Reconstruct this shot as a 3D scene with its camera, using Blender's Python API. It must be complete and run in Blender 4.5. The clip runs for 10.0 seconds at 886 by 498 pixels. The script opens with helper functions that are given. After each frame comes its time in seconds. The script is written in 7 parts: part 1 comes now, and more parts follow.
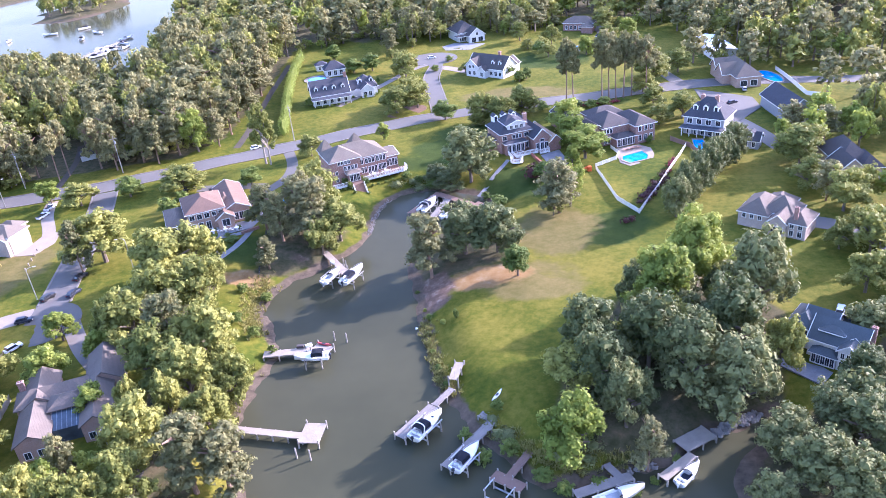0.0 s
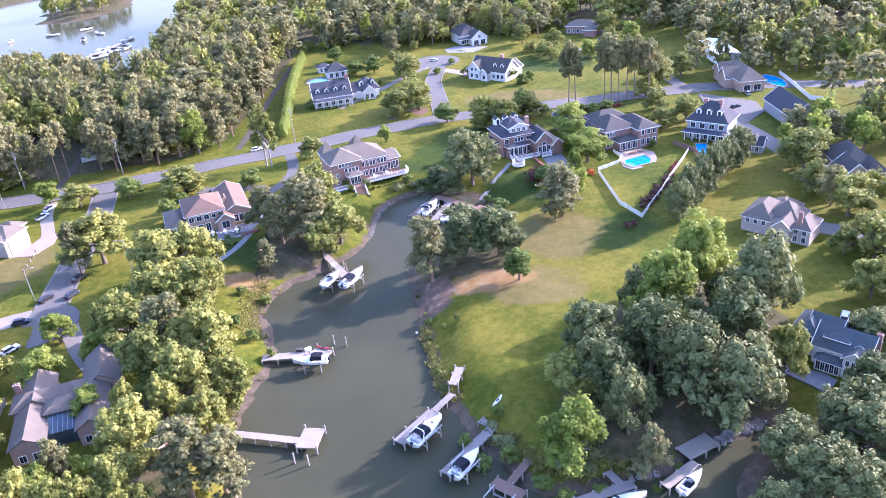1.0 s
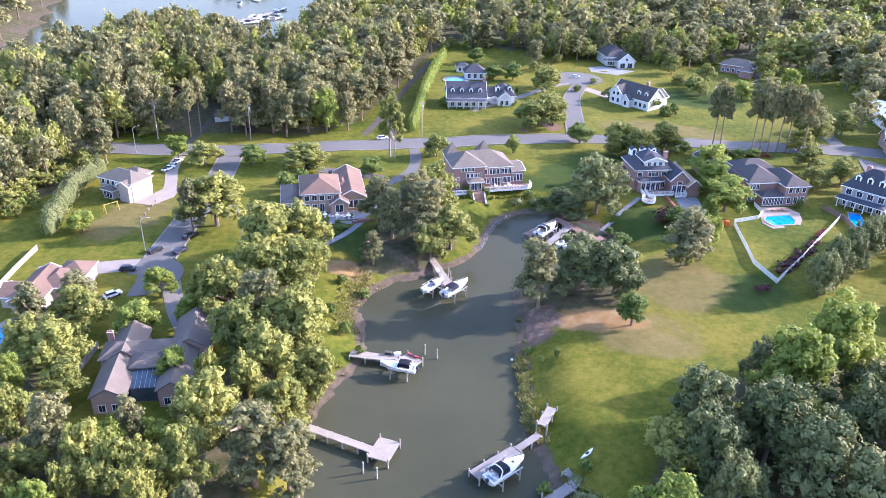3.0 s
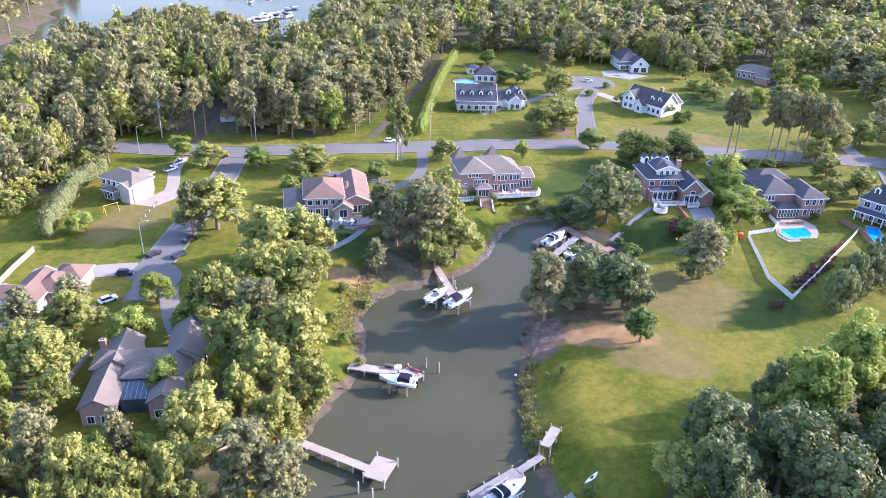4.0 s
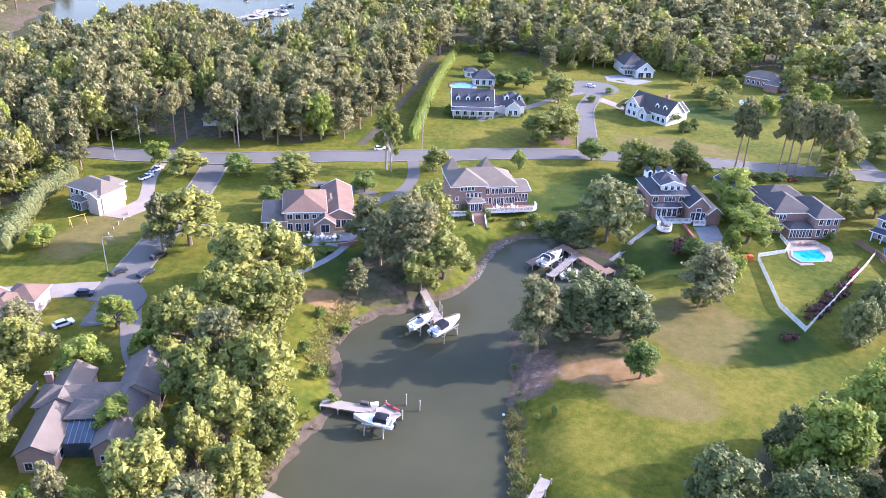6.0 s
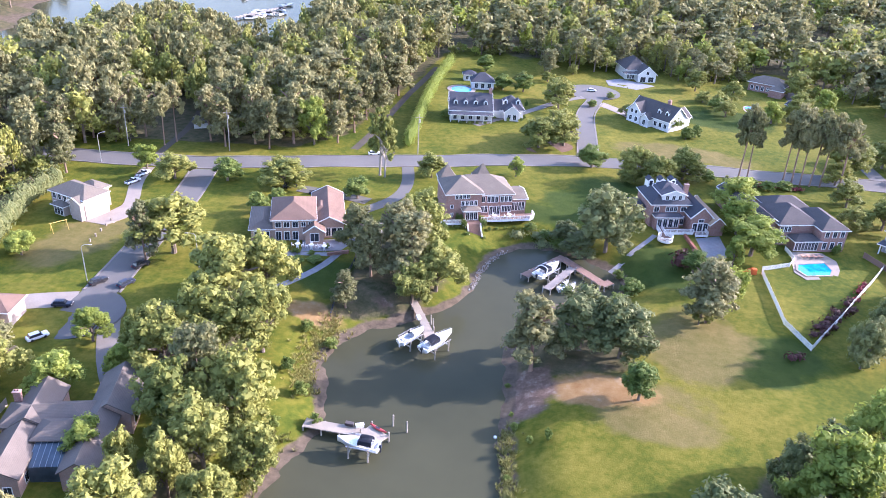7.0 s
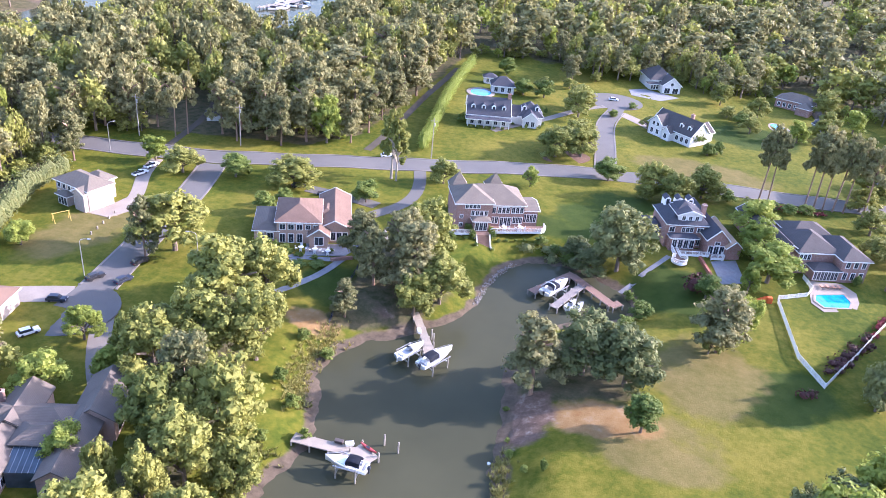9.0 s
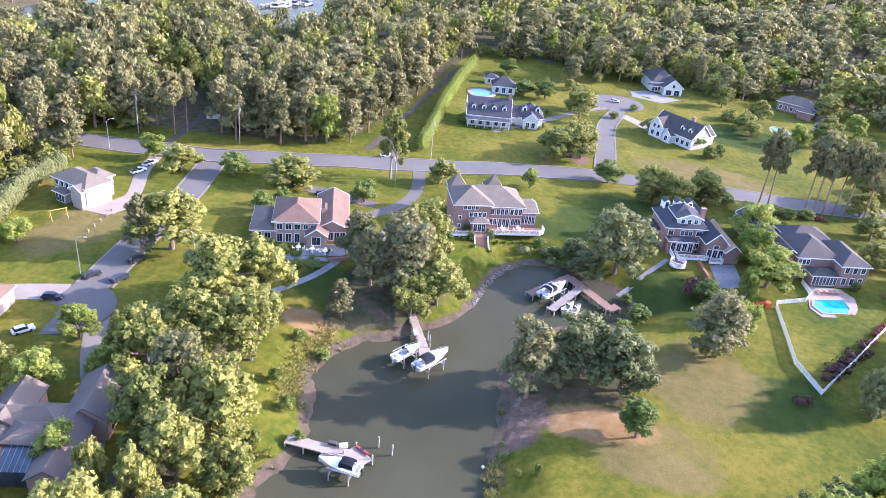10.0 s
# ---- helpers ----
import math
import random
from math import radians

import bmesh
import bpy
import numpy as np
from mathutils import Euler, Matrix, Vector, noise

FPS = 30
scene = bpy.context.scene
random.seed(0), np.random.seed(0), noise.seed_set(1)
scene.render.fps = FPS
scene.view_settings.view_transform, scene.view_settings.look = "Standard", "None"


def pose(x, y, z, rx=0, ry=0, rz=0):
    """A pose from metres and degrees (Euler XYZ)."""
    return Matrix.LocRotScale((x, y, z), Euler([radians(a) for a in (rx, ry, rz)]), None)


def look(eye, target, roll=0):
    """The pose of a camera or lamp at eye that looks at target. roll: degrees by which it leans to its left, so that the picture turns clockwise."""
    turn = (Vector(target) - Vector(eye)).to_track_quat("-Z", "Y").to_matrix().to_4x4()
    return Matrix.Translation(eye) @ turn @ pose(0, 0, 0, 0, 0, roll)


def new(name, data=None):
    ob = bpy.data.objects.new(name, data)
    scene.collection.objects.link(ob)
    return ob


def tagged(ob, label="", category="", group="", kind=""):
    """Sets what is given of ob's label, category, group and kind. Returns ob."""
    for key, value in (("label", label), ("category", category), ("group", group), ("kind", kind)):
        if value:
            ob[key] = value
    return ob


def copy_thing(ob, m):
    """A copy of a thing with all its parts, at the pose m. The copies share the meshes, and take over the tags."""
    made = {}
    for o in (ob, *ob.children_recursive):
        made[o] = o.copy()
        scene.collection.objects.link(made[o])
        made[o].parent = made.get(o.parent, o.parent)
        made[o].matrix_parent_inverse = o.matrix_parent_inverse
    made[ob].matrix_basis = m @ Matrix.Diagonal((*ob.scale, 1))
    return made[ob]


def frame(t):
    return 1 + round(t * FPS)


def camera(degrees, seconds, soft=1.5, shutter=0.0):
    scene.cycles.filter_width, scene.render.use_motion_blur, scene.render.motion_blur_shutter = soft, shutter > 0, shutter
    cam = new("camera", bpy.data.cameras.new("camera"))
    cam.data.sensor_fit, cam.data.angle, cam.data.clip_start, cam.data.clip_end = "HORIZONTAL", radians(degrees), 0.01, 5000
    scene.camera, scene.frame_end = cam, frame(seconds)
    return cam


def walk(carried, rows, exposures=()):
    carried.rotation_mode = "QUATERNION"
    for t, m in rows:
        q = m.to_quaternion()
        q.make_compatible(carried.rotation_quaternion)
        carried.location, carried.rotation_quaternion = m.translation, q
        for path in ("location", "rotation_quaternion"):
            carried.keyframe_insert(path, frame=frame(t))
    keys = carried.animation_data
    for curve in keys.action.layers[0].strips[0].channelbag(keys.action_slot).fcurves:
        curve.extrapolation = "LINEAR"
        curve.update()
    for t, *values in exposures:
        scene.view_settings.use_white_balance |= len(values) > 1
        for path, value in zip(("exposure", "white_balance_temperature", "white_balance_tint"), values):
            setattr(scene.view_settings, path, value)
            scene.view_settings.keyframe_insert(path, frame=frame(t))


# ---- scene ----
cam = camera(60.0, 10.0, soft=0.5)
PATH = [
    (0, (5.45, 4.87, 93.01), (-2.23, 93.01, 46.40), -5.71),
    (0.5, (5.41, 5.26, 92.68), (-2.29, 93.46, 46.19), -5.62),
    (1, (5.45, 6.16, 92.50), (-2.38, 94.47, 46.23), -5.42),
    (1.5, (5.32, 7.72, 91.96), (-2.74, 96.19, 46.04), -5.16),
    (2, (3.72, 9.91, 91.22), (-6.54, 98.45, 45.86), -3.68),
    (2.5, (1.69, 12.17, 90.85), (-16.16, 99.57, 45.65), 0.16),
    (4, (1.43, 19.93, 90.58), (-20.45, 106.36, 45.28), 2.19),
    (4.5, (1.04, 23.29, 90.28), (-20.82, 109.67, 44.89), 2.55),
    (5, (1.17, 26.81, 90.14), (-20.92, 113.10, 44.69), 2.60),
    (5.5, (1.19, 30.48, 89.95), (-20.97, 116.69, 44.37), 2.71),
    (7, (1.23, 41.23, 88.90), (-21.09, 127.43, 43.38), 3.31),
    (7.5, (1.32, 43.60, 88.98), (-21.17, 129.71, 43.38), 3.74),
    (8, (1.64, 45.42, 89.36), (-20.83, 131.46, 43.62), 4.07),
    (8.5, (1.60, 46.74, 89.74), (-21.41, 132.53, 43.80), 4.74),
    (9, (1.76, 47.47, 90.15), (-22.52, 132.77, 43.94), 5.64),
    (9.5, (2.21, 48.02, 90.45), (-22.36, 133.16, 44.12), 5.91),
    (10, (2.37, 48.42, 90.50), (-22.06, 133.59, 44.14), 6.16),]
walk(cam, [(t, look(eye, target, roll)) for t, eye, target, roll in PATH],
     [(0.0, 2.3, 5050, 40), (1.6, 2.27, 5050, 40), (2.0, 2.09, 5120, 33), (2.6, 2.12, 5130, 33), (10.0, 2.17, 5230, 35)])

# ---- light ----
SUN_AZ, SUN_EL = radians(62), radians(22.5)
world = bpy.data.worlds.new("sky")
scene.world = world
world.use_nodes = True
wn = world.node_tree.nodes
sky = wn.new("ShaderNodeTexSky")
sky.sky_type, sky.sun_disc = "NISHITA", False
sky.sun_elevation, sky.sun_rotation = SUN_EL, SUN_AZ
sky.air_density, sky.dust_density = 1.4, 2.0
wn["Background"].inputs["Strength"].default_value = 0.15
world.node_tree.links.new(sky.outputs["Color"], wn["Background"].inputs["Color"])
sun = new("sun", bpy.data.lights.new("sun", "SUN"))
sun.data.energy, sun.data.angle, sun.data.color = 3.6, radians(0.6), (1.0, 0.85, 0.66)
sun_from = Vector((math.sin(SUN_AZ) * math.cos(SUN_EL), math.cos(SUN_AZ) * math.cos(SUN_EL), math.sin(SUN_EL)))
sun.matrix_world = look(sun_from * 300, (0, 0, 0))


# ---- materials ----
def nodes_of(name):
    m = bpy.data.materials.new(name)
    m.use_nodes = True
    nt = m.node_tree
    return m, nt, nt.nodes["Principled BSDF"]


def noise_node(nt, scale, detail=4.0, rough=0.6, coords=None):
    n = nt.nodes.new("ShaderNodeTexNoise")
    n.inputs["Scale"].default_value, n.inputs["Detail"].default_value, n.inputs["Roughness"].default_value = scale, detail, rough
    if coords is not None:
        nt.links.new(coords, n.inputs["Vector"])
    return n.outputs["Fac"]


def object_coords(nt):
    return nt.nodes.new("ShaderNodeTexCoord").outputs["Object"]


def ramp(nt, fac, stops):
    r = nt.nodes.new("ShaderNodeValToRGB")
    while len(r.color_ramp.elements) < len(stops):
        r.color_ramp.elements.new(0.5)
    for e, (p, c) in zip(r.color_ramp.elements, stops):
        e.position, e.color = p, (*c, 1)
    nt.links.new(fac, r.inputs["Fac"])
    return r.outputs["Color"]


def mix(nt, fac, a, b, how="MIX"):
    n = nt.nodes.new("ShaderNodeMix")
    n.data_type, n.blend_type = "RGBA", how
    for sock, v in ((n.inputs[0], fac), (n.inputs[6], a), (n.inputs[7], b)):
        if isinstance(v, (int, float)):
            sock.default_value = v
        elif isinstance(v, tuple):
            sock.default_value = (*v, 1)
        else:
            nt.links.new(v, sock)
    return n.outputs[2]


def math_node(nt, op, a, b=0.0, c=0.0):
    n = nt.nodes.new("ShaderNodeMath")
    n.operation = op
    for sock, v in zip(n.inputs, (a, b, c)):
        if isinstance(v, (int, float)):
            sock.default_value = v
        else:
            nt.links.new(v, sock)
    return n.outputs[0]


def bump(nt, bsdf, height, strength=0.4, distance=0.1):
    b = nt.nodes.new("ShaderNodeBump")
    b.inputs["Strength"].default_value, b.inputs["Distance"].default_value = strength, distance
    nt.links.new(height, b.inputs["Height"])
    nt.links.new(b.outputs["Normal"], bsdf.inputs["Normal"])


def shade(c, k):
    return tuple(min(1.0, v * k) for v in c)


def plain(name, col, rough=0.7, var=0.25, big=0.35, small=6.0, metal=0.0, relief=0.25):
    """A surface with blotches and grain."""
    m, nt, b = nodes_of(name)
    co = object_coords(nt)
    f = math_node(nt, "ADD", math_node(nt, "MULTIPLY", noise_node(nt, big, 5, coords=co), 0.6), math_node(nt, "MULTIPLY", noise_node(nt, small, 3, coords=co), 0.4))
    c = ramp(nt, f, [(0.3, shade(col, 1 - var)), (0.7, shade(col, 1 + var))])
    nt.links.new(c, b.inputs["Base Color"])
    b.inputs["Roughness"].default_value, b.inputs["Metallic"].default_value = rough, metal
    bump(nt, b, noise_node(nt, small * 2, 3, coords=co), relief, 0.05)
    return m


def bands(nt, co, axis, period, sharp=0.12):
    """0 to 1 stripes across one axis, dark in narrow joints."""
    s = nt.nodes.new("ShaderNodeSeparateXYZ")
    nt.links.new(co, s.inputs[0])
    f = math_node(nt, "FRACT", math_node(nt, "DIVIDE", s.outputs[axis], period))
    return math_node(nt, "LESS_THAN", f, sharp)


def shingle(name, col, var=0.22):
    m, nt, b = nodes_of(name)
    co = object_coords(nt)
    f = math_node(nt, "ADD", math_node(nt, "MULTIPLY", noise_node(nt, 0.25, 5, coords=co), 0.55), math_node(nt, "MULTIPLY", noise_node(nt, 3.5, 4, 0.7, coords=co), 0.45))
    c = ramp(nt, f, [(0.3, shade(col, 1 - var)), (0.52, col), (0.72, shade(col, 1 + var))])
    joint = bands(nt, co, 2, 0.14, 0.2)
    c = mix(nt, math_node(nt, "MULTIPLY", joint, 0.35), c, shade(col, 0.55))
    nt.links.new(c, b.inputs["Base Color"])
    b.inputs["Roughness"].default_value, b.inputs["Specular IOR Level"].default_value = 0.85, 0.15
    bump(nt, b, math_node(nt, "ADD", math_node(nt, "MULTIPLY", joint, -0.6), noise_node(nt, 9, 3, coords=co)), 0.5, 0.05)
    return m


def brick(name, col, mortar=(0.42, 0.38, 0.34)):
    m, nt, b = nodes_of(name)
    co = object_coords(nt)
    s = nt.nodes.new("ShaderNodeSeparateXYZ")
    nt.links.new(co, s.inputs[0])
    cmb = nt.nodes.new("ShaderNodeCombineXYZ")
    nt.links.new(math_node(nt, "ADD", s.outputs[0], s.outputs[1]), cmb.inputs[0])
    nt.links.new(s.outputs[2], cmb.inputs[1])
    t = nt.nodes.new("ShaderNodeTexBrick")
    nt.links.new(cmb.outputs[0], t.inputs["Vector"])
    t.inputs["Scale"].default_value = 1.0
    t.inputs["Brick Width"].default_value, t.inputs["Row Height"].default_value, t.inputs["Mortar Size"].default_value = 0.22, 0.075, 0.008
    t.inputs["Color1"].default_value, t.inputs["Color2"].default_value, t.inputs["Mortar"].default_value = (*shade(col, 0.8), 1), (*shade(col, 1.25), 1), (*mortar, 1)
    c = mix(nt, 0.5, t.outputs["Color"], ramp(nt, noise_node(nt, 0.6, 5, coords=co), [(0.3, shade(col, 0.75)), (0.7, shade(col, 1.2))]))
    nt.links.new(c, b.inputs["Base Color"])
    b.inputs["Roughness"].default_value = 0.85
    bump(nt, b, t.outputs["Fac"], -0.4, 0.03)
    return m


def siding(name, col):
    m, nt, b = nodes_of(name)
    co = object_coords(nt)
    joint = bands(nt, co, 2, 0.18, 0.15)
    c = ramp(nt, noise_node(nt, 0.8, 5, coords=co), [(0.3, shade(col, 0.86)), (0.7, col)])
    c = mix(nt, math_node(nt, "MULTIPLY", joint, 0.3), c, shade(col, 0.5))
    nt.links.new(c, b.inputs["Base Color"])
    b.inputs["Roughness"].default_value = 0.6
    bump(nt, b, math_node(nt, "MULTIPLY", joint, -1.0), 0.5, 0.03)
    return m


def foliage(name, dark, light, through_it=0.22):
    """Leaves: hue shifts from tree to tree and from spray to spray; some light passes through."""
    m, nt, b = nodes_of(name)
    co = object_coords(nt)
    tint = nt.nodes.new("ShaderNodeAttribute")
    tint.attribute_name = "tint"
    tree = math_node(nt, "FRACT", math_node(nt, "ADD", nt.nodes.new("ShaderNodeObjectInfo").outputs["Random"], tint.outputs["Fac"]))
    spray = nt.nodes.new("ShaderNodeNewGeometry").outputs["Random Per Island"]
    f = math_node(nt, "ADD", math_node(nt, "MULTIPLY", tree, 0.46), math_node(nt, "MULTIPLY", spray, 0.3))
    f = math_node(nt, "ADD", f, math_node(nt, "MULTIPLY", noise_node(nt, 2.5, 4, coords=co), 0.3))
    c = ramp(nt, f, [(0.12, dark), (0.9, light)])
    nt.links.new(c, b.inputs["Base Color"])
    b.inputs["Roughness"].default_value, b.inputs["Specular IOR Level"].default_value = 0.65, 0.2
    tr = nt.nodes.new("ShaderNodeBsdfTranslucent")
    nt.links.new(mix(nt, 0.35, c, shade(light, 1.3)), tr.inputs["Color"])
    ms = nt.nodes.new("ShaderNodeMixShader")
    ms.inputs[0].default_value = through_it
    nt.links.new(b.outputs[0], ms.inputs[1])
    nt.links.new(tr.outputs[0], ms.inputs[2])
    nt.links.new(ms.outputs[0], nt.nodes["Material Output"].inputs["Surface"])
    return m


def ground_material():
    m, nt, b = nodes_of("ground_cover")
    co = object_coords(nt)

    def mask(name):
        a = nt.nodes.new("ShaderNodeAttribute")
        a.attribute_name = name
        return a.outputs["Fac"]

    def ragged(name, size, amount=0.5):
        f = math_node(nt, "ADD", mask(name), math_node(nt, "MULTIPLY", math_node(nt, "SUBTRACT", noise_node(nt, size, 5, coords=co), 0.5), amount))
        r = nt.nodes.new("ShaderNodeMapRange")
        r.interpolation_type = "SMOOTHSTEP"
        r.inputs["From Min"].default_value, r.inputs["From Max"].default_value = 0.38, 0.62
        nt.links.new(f, r.inputs["Value"])
        return r.outputs[0]

    f = math_node(nt, "ADD", math_node(nt, "MULTIPLY", noise_node(nt, 0.035, 6, 0.65, coords=co), 0.55), math_node(nt, "MULTIPLY", noise_node(nt, 0.6, 5, 0.7, coords=co), 0.4))
    grass = ramp(nt, f, [(0.36, (0.042, 0.064, 0.006)), (0.46, (0.090, 0.097, 0.010)), (0.57, (0.154, 0.134, 0.020))])
    dry = ramp(nt, noise_node(nt, 0.35, 6, 0.7, coords=co), [(0.3, (0.092, 0.088, 0.021)), (0.7, (0.165, 0.128, 0.046))])
    bare = ramp(nt, noise_node(nt, 0.3, 6, 0.7, coords=co), [(0.3, (0.195, 0.110, 0.038)), (0.55, (0.245, 0.160, 0.070)), (0.75, (0.27, 0.21, 0.135))])
    wood = ramp(nt, noise_node(nt, 0.4, 6, 0.7, coords=co), [(0.35, (0.045, 0.05, 0.02)), (0.6, (0.10, 0.085, 0.045)), (0.75, (0.16, 0.115, 0.07))])
    mud = ramp(nt, noise_node(nt, 0.5, 6, 0.7, coords=co), [(0.3, (0.060, 0.047, 0.032)), (0.7, (0.140, 0.110, 0.076))])
    # Dark green of watered grass, also used as the colour of shaded lawn.
    lush_shade = ramp(nt, noise_node(nt, 0.3, 6, 0.7, coords=co), [(0.3, (0.027, 0.048, 0.007)), (0.7, (0.050, 0.068, 0.012))])
    litter = ramp(nt, noise_node(nt, 0.45, 6, 0.75, coords=co), [(0.35, (0.095, 0.064, 0.044)), (0.55, (0.165, 0.112, 0.079)), (0.70, (0.29, 0.24, 0.19))])
    c = mix(nt, ragged("lush_shade", 0.1, 0.9), grass, lush_shade)
    c = mix(nt, ragged("dry", 0.12, 0.9), c, dry)
    c = mix(nt, ragged("wood", 0.15, 0.8), c, wood)
    c = mix(nt, ragged("bare", 0.2, 0.8), c, bare)
    c = mix(nt, ragged("litter", 0.2, 0.8), c, litter)
    c = mix(nt, ragged("mud", 0.3, 0.6), c, mud)
    nt.links.new(c, b.inputs["Base Color"])
    b.inputs["Roughness"].default_value, b.inputs["Specular IOR Level"].default_value = 0.9, 0.08
    bump(nt, b, math_node(nt, "ADD", noise_node(nt, 0.9, 6, 0.75, coords=co), noise_node(nt, 6.0, 3, coords=co)), 0.45, 0.2)
    return m


def water_material():
    m, nt, b = nodes_of("creek_water")
    co = object_coords(nt)
    c = ramp(nt, noise_node(nt, 0.03, 4, coords=co), [(0.35, (0.046, 0.048, 0.028)), (0.65, (0.060, 0.061, 0.035))])
    nt.links.new(c, b.inputs["Base Color"])
    b.inputs["Roughness"].default_value = 0.14
    b.inputs["IOR"].default_value = 1.15
    b.inputs["Specular IOR Level"].default_value = 0.35
    bump(nt, b, noise_node(nt, 0.8, 4, coords=co), 0.06, 0.1)
    return m


def glass_material(name, col, rough=0.06):
    m, nt, b = nodes_of(name)
    co = object_coords(nt)
    nt.links.new(ramp(nt, noise_node(nt, 0.5, 3, coords=co), [(0.3, shade(col, 0.6)), (0.7, shade(col, 1.4))]), b.inputs["Base Color"])
    b.inputs["Roughness"].default_value = rough
    b.inputs["IOR"].default_value = 1.5
    return m


GROUND = ground_material()
WATER = water_material()
ASPHALT = plain("asphalt", (0.102, 0.096, 0.086), 0.9, 0.16, 0.12, 5.0)
CONCRETE = plain("concrete", (0.165, 0.147, 0.125), 0.85, 0.15, 0.2, 4.0)
PAVING = plain("pale_paving", (0.235, 0.20, 0.16), 0.85, 0.18, 0.3, 3.0)
FLAGSTONE = plain("grey_flagstone", (0.19, 0.19, 0.195), 0.85, 0.25, 0.9, 4.0)
DIRT = plain("dirt_track", (0.062, 0.051, 0.034), 0.95, 0.25, 0.2, 3.0)
WEATHERED = plain("weathered_boards", (0.27, 0.235, 0.185), 0.85, 0.22, 0.5, 7.0)
GREYBOARD = plain("grey_boards", (0.20, 0.18, 0.16), 0.85, 0.25, 0.5, 7.0)
REDBOARD = plain("brown_boards", (0.19, 0.115, 0.08), 0.8, 0.2, 0.5, 7.0)
PILE = plain("timber_pile", (0.30, 0.27, 0.23), 0.9, 0.3, 0.6, 8.0)
WHITE = plain("white_paint", (0.80, 0.79, 0.76), 0.5, 0.05, 0.4, 5.0, relief=0.08)
GELCOAT = plain("white_gelcoat", (0.82, 0.82, 0.80), 0.25, 0.04, 0.4, 3.0, relief=0.03)
NAVY = plain("navy_canvas", (0.02, 0.025, 0.04), 0.8, 0.3, 0.8, 6.0)
BARK = plain("bark", (0.16, 0.125, 0.095), 0.95, 0.35, 0.6, 5.0, relief=0.8)
PALEBARK = plain("pale_bark", (0.30, 0.26, 0.21), 0.95, 0.3, 0.6, 5.0, relief=0.8)
PINEBARK = plain("pine_bark", (0.22, 0.145, 0.10), 0.95, 0.35, 0.6, 5.0, relief=0.8)
STEEL = plain("galvanised_steel", (0.5, 0.5, 0.5), 0.4, 0.1, 0.6, 6.0, metal=0.8)
RUBBER = plain("tyre_rubber", (0.02, 0.02, 0.02), 0.85, 0.2)
PANE = glass_material("window_glass", (0.03, 0.035, 0.045))
POOLBLUE = glass_material("pool_water", (0.02, 0.25, 0.58), 0.05)
ROCK = plain("riprap_rock", (0.21, 0.195, 0.175), 0.9, 0.35, 0.6, 3.0, relief=0.8)
MULCH = plain("mulch", (0.12, 0.07, 0.045), 0.95, 0.3, 0.5, 4.0)
ORANGE = plain("orange_plastic", (0.65, 0.13, 0.03), 0.5, 0.1)
OAKLEAF = foliage("oak_leaves", (0.105, 0.130, 0.028), (0.305, 0.302, 0.070), 0.3)
LIVEOAKLEAF = foliage("live_oak_leaves", (0.054, 0.080, 0.026), (0.215, 0.222, 0.080), 0.22)
PINELEAF = foliage("pine_needles", (0.105, 0.118, 0.045), (0.285, 0.265, 0.115), 0.34)
MAPLELEAF = foliage("maple_leaves", (0.115, 0.165, 0.025), (0.32, 0.36, 0.068), 0.42)
HEDGELEAF = foliage("hedge_leaves", (0.06, 0.10, 0.018), (0.19, 0.23, 0.045))
REDLEAF = foliage("purple_leaves", (0.042, 0.026, 0.020), (0.125, 0.050, 0.046))
ROSELEAF = foliage("rose_blossom", (0.07, 0.03, 0.03), (0.30, 0.05, 0.06))


# ---- mesh tools ----
def mesh_object(name, bm, material, parent=None, label="", smooth=False):
    me = bpy.data.meshes.new(name)
    bm.normal_update()
    bm.to_mesh(me)
    bm.free()
    if smooth:
        for p in me.polygons:
            p.use_smooth = True
    for one in material if isinstance(material, (list, tuple)) else [material]:
        me.materials.append(one)
    ob = new(name, me)
    if parent is not None:
        ob.parent = parent
    if label:
        ob["label"] = label
    return ob


def part(name, bm, material, parent, label="", smooth=False):
    return mesh_object(name, bm, material, parent, label, smooth)


def thing(name, m, label, category, group="", kind=""):
    ob = new(name)
    ob.empty_display_size = 0.5
    ob.matrix_world = m
    return tagged(ob, label, category, group, kind)


def box(bm, x0, x1, y0, y1, z0, z1, m=None):
    vs = [bm.verts.new((x, y, z)) for z in (z0, z1) for x, y in ((x0, y0), (x1, y0), (x1, y1), (x0, y1))]
    for f in ((3, 2, 1, 0), (4, 5, 6, 7), (0, 1, 5, 4), (1, 2, 6, 5), (2, 3, 7, 6), (3, 0, 4, 7)):
        bm.faces.new([vs[i] for i in f])
    if m is not None:
        bmesh.ops.transform(bm, matrix=m, verts=vs)
    return vs


def prism(bm, outline, z0, z1):
    """A slab from a plan outline (counter-clockwise)."""
    lo = [bm.verts.new((x, y, z0)) for x, y in outline]
    hi = [bm.verts.new((x, y, z1)) for x, y in outline]
    n = len(outline)
    bm.faces.new(hi)
    bm.faces.new(lo[::-1])
    for i in range(n):
        bm.faces.new((lo[i], lo[(i + 1) % n], hi[(i + 1) % n], hi[i]))


